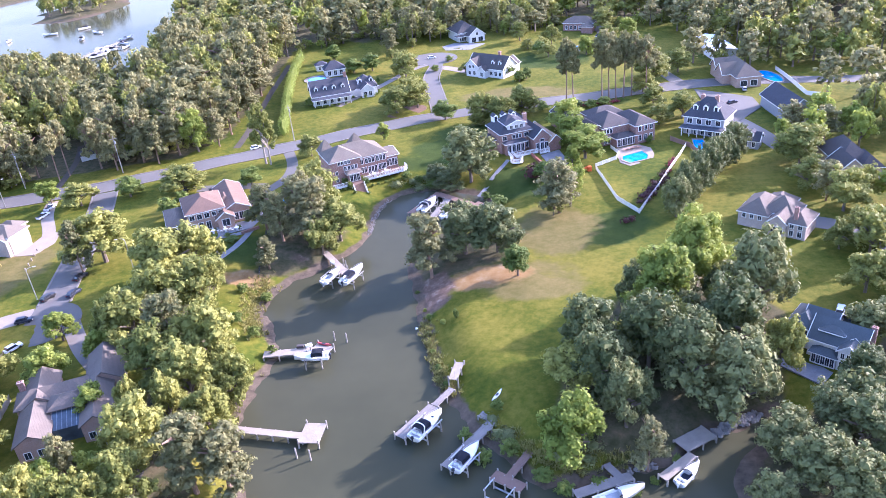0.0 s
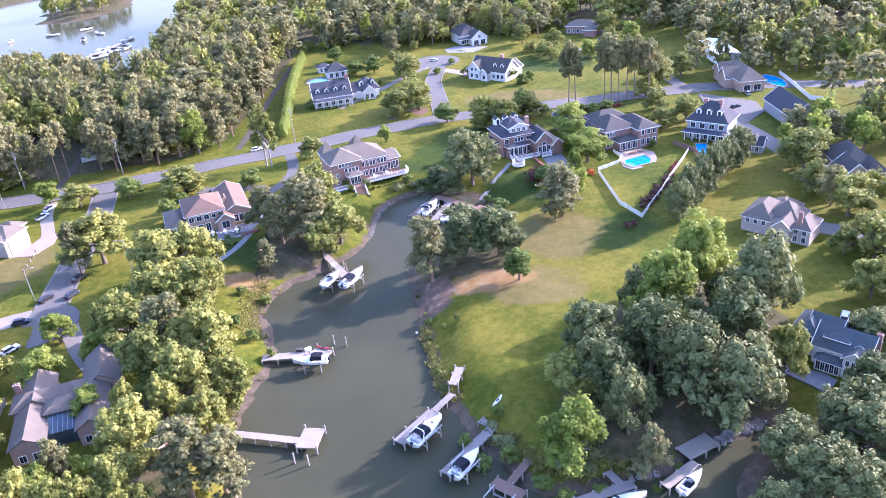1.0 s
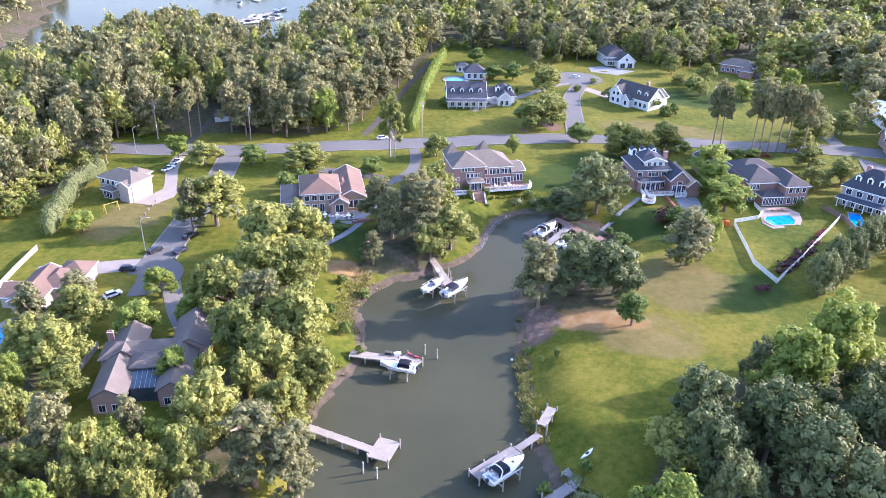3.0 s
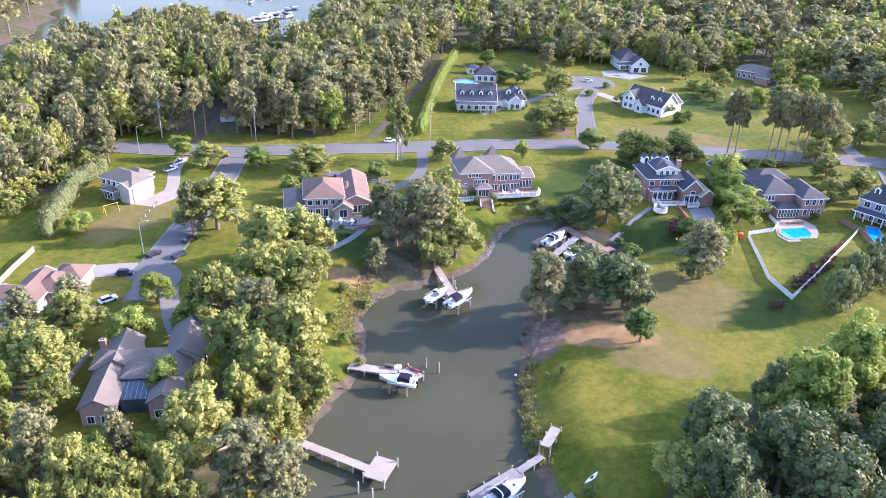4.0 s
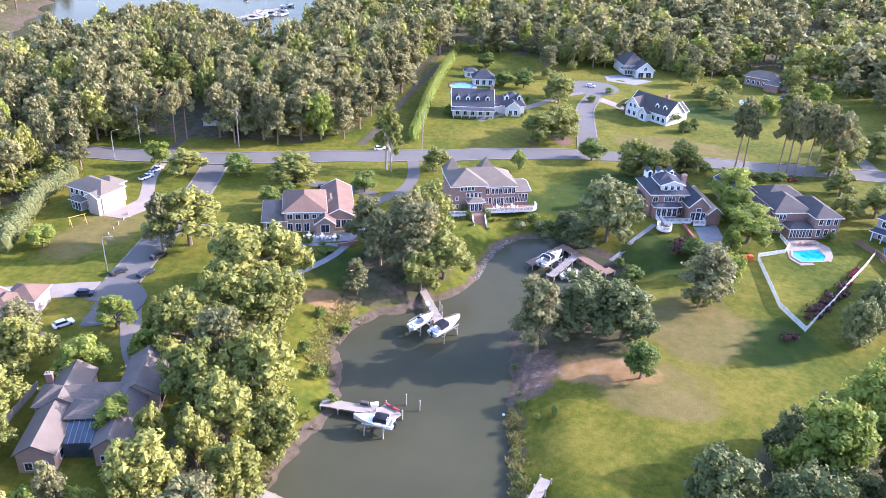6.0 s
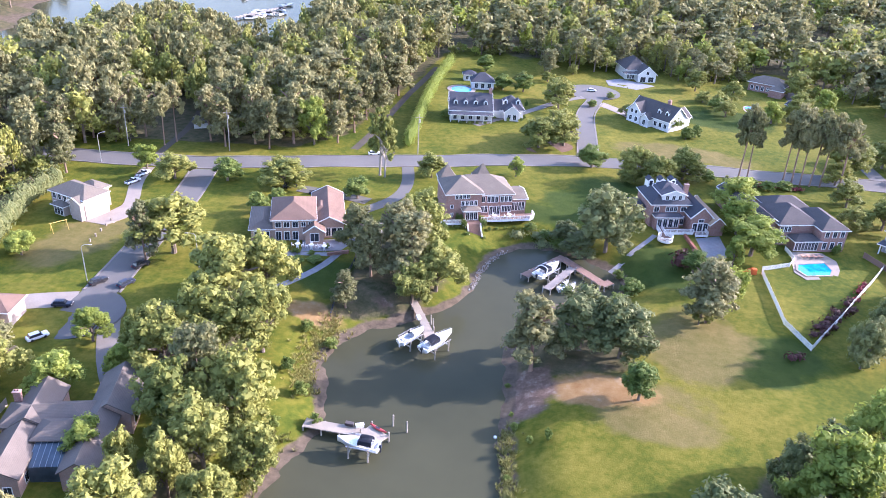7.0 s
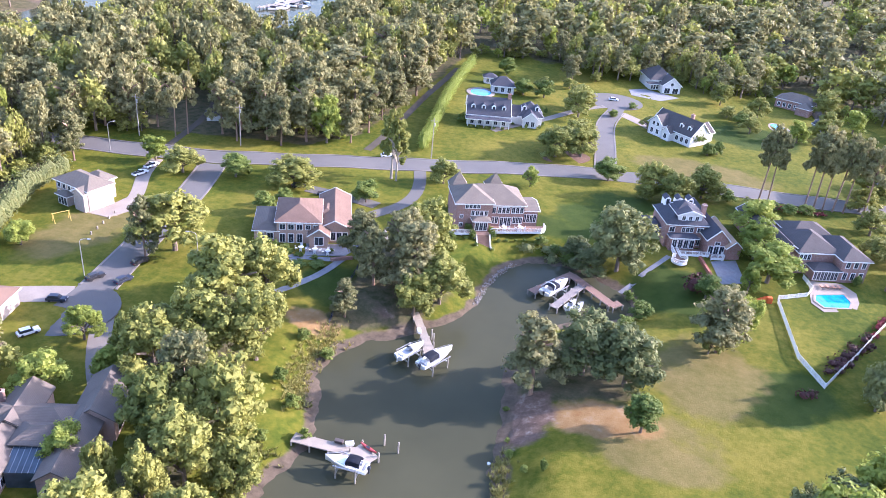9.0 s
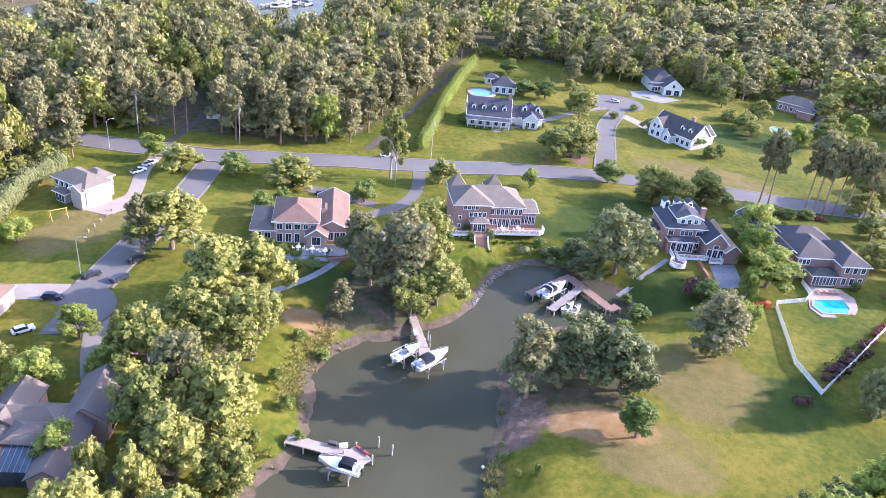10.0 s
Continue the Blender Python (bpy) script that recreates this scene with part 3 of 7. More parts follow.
POINT_TREES = [
    (-58.0, 190.0, 5.6, 14, 'pine'), (-48.5, 191.5, 6.0, 16, 'pine'), (-45.0, 199.0, 7.8, 17, 'oak'), (-43.6, 186.0, 7.4, 17, 'pine'), (-37.4, 186.0, 6.6, 13, 'oak'), (-41.0, 179.5, 5.2, 11, 'oak'),
    (-53.0, 170.8, 3.6, 9, 'pine'), (-52.1, 183.6, 4.8, 15, 'pine'), (-11.6, 163.4, 6.6, 17, 'pine'), (-3.5, 171.0, 7.2, 14, 'live_oak'),
    (4.4, 170.4, 7.0, 13.5, 'live_oak'), (8.7, 157.8, 4.3, 8.5, 'round'), (-2.6, 220.2, 8.4, 18, 'live_oak'), (-9.6, 218.6, 5.4, 7, 'live_oak'),
    (-13.4, 223.0, 4.2, 6, 'live_oak'), (29.6, 254.7, 7.1, 11, 'maple'), (32.4, 226.9, 8.1, 11, 'maple'), (29.5, 238.3, 6.7, 11, 'maple'),
    (21.2, 190.5, 7.2, 15, 'pine'), (24.4, 194.0, 4.6, 13, 'maple'),
]
SIDE_TREES = [
    (49.6, 182.0, 3.7, 12, 'live_oak'), (53.6, 188.0, 3.8, 13, 'live_oak'), (57.8, 194.4, 3.7, 13, 'live_oak'), (62.0, 201.0, 3.9, 13, 'live_oak'), (66.4, 207.6, 3.7, 12, 'live_oak'), (70.6, 213.6, 4.0, 11, 'live_oak'), (75.0, 219.6, 4.2, 11, 'live_oak'),
    (-133.8, 218.1, 4.4, 8, 'maple'), (-122.4, 214.6, 5.8, 8, 'oak'), (-108.6, 219.2, 5.3, 7, 'round'), (-91.9, 221.8, 7.7, 9, 'oak'),
    (-70.4, 221.5, 4.6, 7, 'round'), (-56.4, 245.2, 4.7, 8, 'oak'), (-33.0, 255.7, 3.1, 7, 'maple'), (-12.2, 272.3, 5.6, 8, 'round'),
    (-90.1, 202.7, 3.6, 6, 'round'), (-31.0, 284.0, 7.4, 11, 'oak'), (-23.4, 289.0, 7.0, 12, 'oak'), (-26.5, 297.0, 6.4, 11, 'oak'), (-31.5, 331.5, 6.6, 12, 'oak'), (-33.5, 341.0, 5.6, 11, 'oak'), (-48.5, 349.3, 5.2, 8, 'round'), (-57.0, 349.3, 4.6, 7, 'round'), (-70.6, 375.5, 4.8, 8, 'round'), (34.4, 373.1, 5.0, 10, 'oak'), (29.1, 361.3, 4.2, 7, 'oak'), (31.1, 349.9, 4.2, 7, 'oak'), (27.5, 356.0, 3.8, 6, 'round'), (47.9, 349.1, 5.0, 9, 'maple'), (71.0, 376.7, 5.6, 10, 'maple'), (60.0, 366.0, 5.0, 10, 'oak'), (57.0, 356.0, 5.0, 10, 'oak'), (-42.8, 382.0, 4.0, 12, 'pine'), (-45.5, 386.0, 3.6, 11, 'pine'), (20.0, 384.0, 5.0, 10, 'oak'), (62.0, 394.0, 6.0, 12, 'oak'),
    (11.0, 325.0, 4.4, 7, 'round'), (16.4, 315.4, 2.9, 5, 'round'), (19.5, 318.6, 2.6, 5, 'round'), (1.3, 265.4, 5.6, 12, 'oak'), (15.4, 272.8, 6.0, 11, 'oak'), (8.0, 262.0, 5.4, 11, 'oak'),
]
PINES_TREES = [
    (32.0, 279.6, 4.5, 24, 'tall'), (34.6, 279.8, 4.0, 23, 'tall'), (45.2, 282.0, 4.0, 24, 'tall'), (47.8, 282.4, 4.6, 25, 'tall'),
    (50.4, 283.0, 3.9, 23, 'tall'), (53.2, 283.4, 4.5, 24, 'tall'), (56.2, 283.8, 4.2, 23, 'tall'), (66.2, 297.6, 7.5, 14, 'oak'), (61.5, 283.2, 4.5, 22, 'tall'), (79.0, 310.4, 5.7, 10, 'oak'),
    (68.5, 256.9, 5.7, 10, 'oak'), (-128.0, 163.3, 3.8, 6, 'maple'), (-138.8, 240.6, 3.5, 20, 'tall'), (-140.2, 236.3, 3.4, 20, 'tall'),
    (-124.7, 254.3, 4.0, 20, 'tall'), (-134.5, 264.5, 4.2, 18, 'tall'), (-99.1, 256.4, 5.9, 17, 'maple'), (-105.2, 254.3, 6.3, 20, 'pine'),
    (-112.2, 296.2, 13.5, 22, 'pine'), (-111.8, 339.9, 11.4, 22, 'pine'), (-92.9, 321.1, 7.1, 16, 'pine'), (-90.8, 293.7, 6.0, 16, 'pine'),
]
GROVE_TREES = [
    (21.1, 122.2, 6.7, 16.6, 'live_oak'), (21.0, 114.4, 5.9, 15.4, 'live_oak'), (46.2, 148.4, 7.9, 19.2, 'maple'), (36.2, 136.7, 7.9, 19.2, 'maple'),
    (30.9, 120.4, 6.7, 17.9, 'live_oak'), (54.3, 135.9, 7.5, 20.5, 'live_oak'), (46.6, 123.5, 7.6, 19.2, 'live_oak'), (36.7, 115.6, 6.6, 16.6, 'live_oak'),
    (43.9, 110.9, 7.0, 17.9, 'live_oak'), (14.7, 100.7, 6.4, 15.4, 'maple'), (24.7, 107.1, 4.5, 14.1, 'live_oak'), (26.9, 99.3, 3.2, 11.5, 'pine'),
    (89.7, 209.5, 7.9, 13, 'oak'),
    (85.7, 194.1, 5.6, 10, 'oak'), (53.8, 119.3, 4.4, 14.1, 'oak'),
]
SPIT_TREES = [
    (48.4, 99.3, 4.9, 10, 'live_oak'), (57.0, 104.1, 4.6, 10, 'live_oak'), (65.9, 112.4, 4.4, 10, 'live_oak'), (59.6, 98.5, 6.0, 12, 'live_oak'),
    (50.2, 91.1, 5.2, 11, 'live_oak'), (42.7, 87.6, 4.5, 10, 'live_oak'), (54.1, 85.8, 5.1, 12, 'live_oak'), (72.1, 125.7, 4.7, 10, 'live_oak'),
    (78.9, 142.8, 5.2, 11, 'oak'), (89.5, 179.6, 6.2, 12, 'oak'), (81.1, 161.2, 3.6, 8, 'oak'), (87.5, 164.9, 4.4, 9, 'oak'),
]
plant(-71.0, 241.0, 5.6, 21, "gaunt")
plant(-69.2, 240.2, 4.6, 18, "gaunt")
for x, y, r, h in ((-158, 212, 5.0, 16), (-166, 223, 5.2, 18), (-152, 207, 4.4, 14), (-171, 214, 5.4, 18), (-164, 234, 5.6, 18), (-157, 237, 5.0, 17), (-150, 241, 4.6, 16), (-130, 246, 5.0, 18), (-123, 243, 4.6, 17), (-116, 249, 5.4, 19), (-110, 247, 4.4, 16), (-127, 252, 5.2, 19), (-118, 256, 5.4, 20), (-93, 261, 4.6, 14), (-92, 273, 5.0, 17), (-93, 287, 5.0, 18), (-94.5, 303, 5.0, 19), (-96, 318, 5.4, 19), (-97, 334, 5.4, 20), (-98, 352, 5.6, 20)):
    plant(x, y, r, h, "pine")
for row in BANK_TREES + BANK2_TREES + POINT_TREES + SIDE_TREES + PINES_TREES + GROVE_TREES + SPIT_TREES:
    plant(*row)
COTTAGE_SHRUBS = [
    (-58.2, 351.4, 3.5, 4.0, 'round'), (-51.5, 361.2, 4.1, 6.0, 'oak'), (-71.9, 378.9, 3.3, 5.0, 'round'), (-41.8, 370.9, 3.5, 5.0, 'oak'),
    (-67.4, 300.5, 2.2, 4.0, 'round'), (-46.4, 322.5, 1.1, 3.0, 'round'), (-43.3, 327.9, 1.1, 3.0, 'round'),
    (-33.2, 389.3, 2.9, 5.0, 'oak'), (-13.5, 356.0, 2.8, 3.0, 'round'), (-19.4, 340.8, 2.5, 3.0, 'round'), (-5.8, 333.4, 3.3, 5.0, 'oak'),
    (17.8, 317.6, 2.7, 4.0, 'round'), (9.2, 327.0, 4.3, 5.0, 'round'), 
    (22.8, 367.0, 3.6, 5.0, 'oak'),
]
STREET_SHRUBS = [
    (0.5, 263.8, 4.3, 5.0, 'oak'), (9.8, 269.3, 5.2, 5.0, 'oak'), (17.0, 273.6, 4.4, 5.0, 'oak'), (22.8, 275.0, 3.6, 4.0, 'round'),
    (29.0, 268.3, 3.8, 5.0, 'oak'), (34.9, 275.1, 3.6, 3.0, 'round'), (40.4, 274.7, 3.2, 3.0, 'round'), (45.3, 277.5, 3.3, 3.0, 'round'),
    (61.6, 270.4, 5.4, 9.0, 'oak'), (59.7, 251.8, 4.2, 8.0, 'oak'), (61.0, 287.3, 5.7, 9.0, 'oak'), (-4.0, 247.1, 3.2, 4.0, 'round'),
    (-18.9, 223.3, 2.4, 2.6, 'round'), (-14.5, 220.8, 3.0, 3.4, 'round'), (-22.8, 224.1, 2.2, 3.0, 'round'), (-43.4, 212.6, 1.4, 3.0, 'round'),
]
YARD_SHRUBS = [
    (-80.5, 187.9, 1.2, 2.2, 'round'), (-78.7, 188.1, 1.1, 2.0, 'round'), (-64.4, 195.8, 1.6, 3.0, 'round'), (-65.1, 200.5, 1.4, 3.0, 'round'),
    (-40.8, 218.8, 1.6, 3.0, 'round'), (-35.4, 220.7, 1.4, 3.0, 'round'), (-88.0, 209.4, 3.0, 5.0, 'round'), (10.7, 272.4, 2.7, 3.0, 'round'),
    (18.4, 213.0, 4.1, 6.0, 'round'), (22.6, 205.2, 3.3, 8.0, 'oak'), (27.6, 218.8, 2.8, 8.0, 'maple'), (5.0, 202.4, 3.9, 4.0, 'oak'),
    (2.3, 194.2, 2.5, 3.0, 'oak'), (1.7, 209.9, 2.0, 3.0, 'oak'), (53.6, 235.7, 1.6, 3.0, 'round'), (19.5, 189.0, 2.4, 7.0, 'oak'),
    (-128.9, 164.3, 3.8, 6.0, 'maple'), (-69.9, 182.0, 2.6, 1.5, 'round'), (-66.2, 184.3, 2.6, 1.2, 'round'), (-75.8, 187.5, 1.3, 2.0, 'round'),
]
SHORE_SHRUBS = [
    (-8.2, 143.2, 0.9, 1.4, 'round'), (-10.2, 134.5, 0.9, 1.3, 'oak'), (-8.6, 128.6, 1.1, 1.5, 'oak'), (-6.8, 123.2, 1.0, 1.4, 'round'), (-12.6, 150.0, 0.7, 1.0, 'oak'), (-15.0, 158.5, 0.8, 1.0, 'round'), (-11.4, 146.6, 1.0, 1.6, 'round'), (-5.2, 143.5, 1.0, 2.6, 'round'),
 (-57.0, 160.4, 1.9, 2.5, 'oak'), (-51.2, 159.1, 1.9, 2.5, 'oak'), (-54.5, 146.7, 2.0, 3.5, 'oak'),
    (-49.4, 141.8, 2.1, 3.5, 'oak'), (-44.4, 136.7, 1.5, 3.0, 'oak'), (-49.9, 132.0, 1.7, 3.0, 'oak'), (-48.9, 116.9, 1.7, 4.0, 'oak'),
    (-48.6, 121.7, 1.1, 3.0, 'oak'), (-45.4, 108.5, 1.4, 4.0, 'oak'),
]
SHORE_SHRUBS_EAST = [
    (-0.0, 103.3, 2.4, 3.0, 'oak'), (-2.9, 108.5, 2.0, 3.0, 'oak'), (4.7, 104.5, 2.4, 3.0, 'oak'), (9.8, 97.9, 2.4, 2.5, 'oak'),
    (13.2, 95.2, 2.1, 2.5, 'oak'),
    (2.9, 113.9, 1.6, 2.2, 'oak'), (24.5, 94.6, 1.4, 1.4, 'round'), (27.6, 96.9, 1.3, 1.4, 'round'), (18.6, 96.4, 1.9, 2.0, 'oak'),
    (32.1, 101.2, 1.3, 1.2, 'round'),
]
for row in COTTAGE_SHRUBS + STREET_SHRUBS + YARD_SHRUBS + SHORE_SHRUBS + SHORE_SHRUBS_EAST:
    if row[3] > 4.5:
        plant(*row)
    else:
        shrub(*row)

CLEARINGS = [MAIN_ROAD, COURT, SIDE, LANE, EAST_LANE]


def clear_of(x, y, gap):
    if any((x - a) ** 2 + (y - b) ** 2 < (gap + 0.55 * r) ** 2 for a, b, r in PLANTED):
        return False
    a, b = np.array([x]), np.array([y])
    if shore(a, b)[0] < 3.0:
        return False
    return all(min(math.hypot(x - q[0], y - q[1]) for q in line) > 9 for line in ROAD_POINTS)


ROAD_POINTS = [along(line, 4.0) for line in CLEARINGS]
KEEP_CLEAR = [(-54, 330, 46), (5, 325, 32), (-17, 362, 22), (-4, 396, 13), (50, 398, 16), (42, 386, 10), (42, 365, 12), (100, 335, 16), (100, 290, 20), (104, 255, 14), (70, 170, 17), (63, 128, 14), (100, 202, 16), (-62, 392, 20), (-34, 372, 14),
              (-137, 190, 18), (-133, 240, 9), (-146, 250, 14), (-160, 266, 11), (-80, 112, 16), (-109, 130, 12)]


def unit_arrays(kind, sprays, leaf, fine=0):
    """Vertices and faces of a coarse crown and a bare trunk, as arrays, for joined woods."""
    made = []
    for n in range(4):
        bm = crown(kind, n * 7 + 3, sprays, leaf, fine)
        bm.verts.index_update()
        leaves = (np.array([v.co[:] for v in bm.verts]), [[v.index for v in f.verts] for f in bm.faces])
        bm.free()
        bm = bmesh.new()
        tube(bm, ((0, 0, -0.03), (0.01, 0, 0.45), (0, 0, 0.85)), (0.06, 0.045, 0.01), 5)
        bm.verts.index_update()
        made.append((leaves, (np.array([v.co[:] for v in bm.verts]), [[v.index for v in f.verts] for f in bm.faces])))
        bm.free()
    return made


COARSE = {kind: unit_arrays(kind, 280, 0.14, 1) for kind in ("oak", "pine", "maple", "tall")}
FINE = {kind: unit_arrays(kind, 820, 0.085, 1) for kind in ("oak", "pine", "maple", "tall")}
SLOTS = {"oak": 0, "pine": 1, "tall": 1, "maple": 2}


def joined_wood(name, label, outline, count, radii, heights, kinds, gap, units=None):
    """Woods too many to count: one object of all its crowns and trunks."""
    xs, ys = [p[0] for p in outline], [p[1] for p in outline]
    tx, ty = np.random.uniform(min(xs), max(xs), count * 9), np.random.uniform(min(ys), max(ys), count * 9)
    ok = (signed_distance(tx, ty, outline) < -1) & (shore(tx, ty) > 3)
    for a, b, r in KEEP_CLEAR:
        ok &= np.hypot(tx - a, ty - b) > r
    for line in ROAD_POINTS:
        for qx, qy in line:
            ok &= np.hypot(tx - qx, ty - qy) > 8.5
    tx, ty = tx[ok], ty[ok]
    tz = rise(shore(tx, ty), tx, ty)
    verts, faces, slots, tints, base, done = [], [], [], [], 0, 0
    near = np.array([(a, b, r) for a, b, r in PLANTED])
    for x, y, z in zip(tx, ty, tz):
        if done >= count:
            break
        if (np.hypot(near[:, 0] - x, near[:, 1] - y) < gap + 0.5 * near[:, 2]).any():
            continue
        r, h, kind = random.uniform(*radii), random.uniform(*heights), random.choice(kinds)
        if kind == "maple":
            r, h = r * 0.8, h * 0.8
        if random.random() < 0.18:
            r, h = r * 0.6, h * 0.5
        near = np.vstack([near, (x, y, r)])
        turn, tint = random.uniform(0, 6.283), random.random()
        c, s = math.cos(turn) * r, math.sin(turn) * r
        for (co, fs), slot in zip(random.choice((units or COARSE)[kind]), (SLOTS[kind], 3)):
            verts.append(np.stack([x + co[:, 0] * c - co[:, 1] * s, y + co[:, 0] * s + co[:, 1] * c, z + co[:, 2] * h], -1))
            faces += [[i + base for i in f] for f in fs]
            slots += [slot] * len(fs)
            tints.append(np.full(len(co), tint, np.float32))
            base += len(co)
        done += 1
    me = bpy.data.meshes.new(name)
    me.from_pydata(np.concatenate(verts).tolist(), [], faces)
    me.attributes.new("tint", "FLOAT", "POINT").data.foreach_set("value", np.concatenate(tints))
    for m in (OAKLEAF, PINELEAF, MAPLELEAF, BARK):
        me.materials.append(m)
    me.polygons.foreach_set("material_index", slots)
    tagged(new(name, me), label, "woods", kind="stuff")


FOREST = ("oak", "oak", "oak", "pine", "pine", "tall", "maple", "pine", "tall")
WOODLAND = "dense mixed woodland of broadleaf trees and pines"
joined_wood("woods_northwest", WOODLAND, [(-300, 225), (-160, 238), (-104, 258), (-95, 270), (-95, 400), (-180, 440), (-310, 470)], 560, (4.5, 8.2), (13, 24), FOREST, 2.0, FINE)
joined_wood("woods_west", WOODLAND, [(-242, 130), (-190, 130), (-165, 150), (-152, 185), (-160, 212), (-242, 195)], 130, (4, 7), (11, 18), FOREST, 2.0, FINE)
joined_wood("woods_north", WOODLAND, [(-200, 440), (-95, 400), (-20, 415), (40, 425), (90, 400), (150, 420), (260, 560), (230, 780), (-100, 680), (-215, 520)], 600, (6.5, 10), (14, 22), FOREST, 2.0)
joined_wood("woods_northeast", WOODLAND, [(62, 300), (84, 310), (90, 370), (60, 420), (150, 420), (260, 480), (260, 280), (120, 300)], 260, (5, 8), (13, 20), FOREST, 1.4)
joined_wood("woods_east", WOODLAND, [(112, 180), (122, 300), (240, 290), (230, 120), (112, 110)], 130, (5, 8), (12, 18), FOREST, 3.0)
joined_wood("woods_over_river", WOODLAND, [(-480, 250), (-296, 250), (-306, 336), (-324, 386), (-366, 455), (-432, 560), (-520, 560), (-520, 250)], 300, (6, 9.5), (14, 20), FOREST, 2.0)
joined_wood("woods_island", WOODLAND, ISLAND, 26, (5, 8), (12, 18), FOREST, 2.0)


joined_wood("woods_road_end", WOODLAND, [(-242, 200), (-185, 200), (-163, 208), (-160, 236), (-300, 232)], 70, (4.5, 8), (12, 22), FOREST, 2.0, FINE)
joined_wood("woods_lawn_edge", WOODLAND, [(-52, 398), (-40, 389), (-26, 391), (-16, 404), (4, 402), (14, 392), (40, 402), (42, 428), (-60, 428)], 60, (4, 7), (9, 17), FOREST, 1.5, FINE)
UNDERSTORY = "low leafy undergrowth along the edge of a wood"
joined_wood("undergrowth_northwest", UNDERSTORY, [(-165, 228), (-140, 240), (-126, 252), (-100, 254), (-91, 266), (-91, 310), (-99, 310), (-104, 268), (-128, 264), (-172, 262)], 95, (2, 3.8), (3, 7), ("oak", "maple", "oak"), 0.3)
joined_wood("undergrowth_north", UNDERSTORY, [(-90, 396), (-60, 414), (-20, 410), (40, 404), (95, 392), (95, 402), (40, 418), (-60, 426), (-98, 404)], 70, (2, 4), (3, 7), ("oak", "maple", "oak"), 0.3)
joined_wood("undergrowth_west", UNDERSTORY, [(-150, 150), (-146, 186), (-152, 214), (-164, 214), (-160, 186), (-168, 152)], 50, (2, 3.6), (3, 7), ("oak", "maple", "oak"), 0.3)


def wood(outline, count, radii, heights, kinds, far, gap):
    xs, ys = [p[0] for p in outline], [p[1] for p in outline]
    done = tries = 0
    while done < count and tries < count * 12:
        tries += 1
        x, y = random.uniform(min(xs), max(xs)), random.uniform(min(ys), max(ys))
        if signed_distance(np.array([x]), np.array([y]), outline)[0] > -1 or any(math.hypot(x - a, y - b) < r for a, b, r in KEEP_CLEAR) or not clear_of(x, y, gap):
            continue
        plant(x, y, random.uniform(*radii), random.uniform(*heights), random.choice(kinds), far)
        done += 1


wood([(80, 120), (84, 160), (82, 200), (84, 235), (112, 270), (115, 120)], 26, (3.5, 6), (8, 14), ("oak", "oak", "maple", "pine"), True, 3.0)
wood(WOODS["bank"], 46, (2.6, 4.6), (8, 14), ("oak", "pine", "oak", "maple", "oak"), False, 1.0)
wood(WOODS["grove"], 24, (3.5, 6), (7, 12), ("live_oak", "live_oak", "oak", "live_oak"), False, 0.2)
wood(WOODS["spit"], 34, (3.5, 5.5), (8, 12), ("live_oak", "live_oak", "pine", "oak"), True, 2.0)
for models in TREES.values():
    for model in models:
        for ob in (*model.children_recursive, model):
            bpy.data.objects.remove(ob)


# ---- houses ----
def walls(bm, b):
    u0, u1, v0, v1, z0, ze, roof, axis, pitch = b
    if roof == "gable":
        if axis == "u":
            zr = ze + (v1 - v0) / 2 * pitch
            prof = [(v0, z0), (v1, z0), (v1, ze), ((v0 + v1) / 2, zr), (v0, ze)]
            ends = [[bm.verts.new((u, v, z)) for v, z in prof] for u in (u0, u1)]
        else:
            zr = ze + (u1 - u0) / 2 * pitch
            prof = [(u0, z0), (u1, z0), (u1, ze), ((u0 + u1) / 2, zr), (u0, ze)]
            ends = [[bm.verts.new((u, v, z)) for u, z in prof] for v in (v1, v0)]
        a, c = ends
        bm.faces.new(a[::-1])
        bm.faces.new(c)
        for i in range(5):
            bm.faces.new((a[i], a[(i + 1) % 5], c[(i + 1) % 5], c[i]))
    else:
        box(bm, u0, u1, v0, v1, z0, ze)


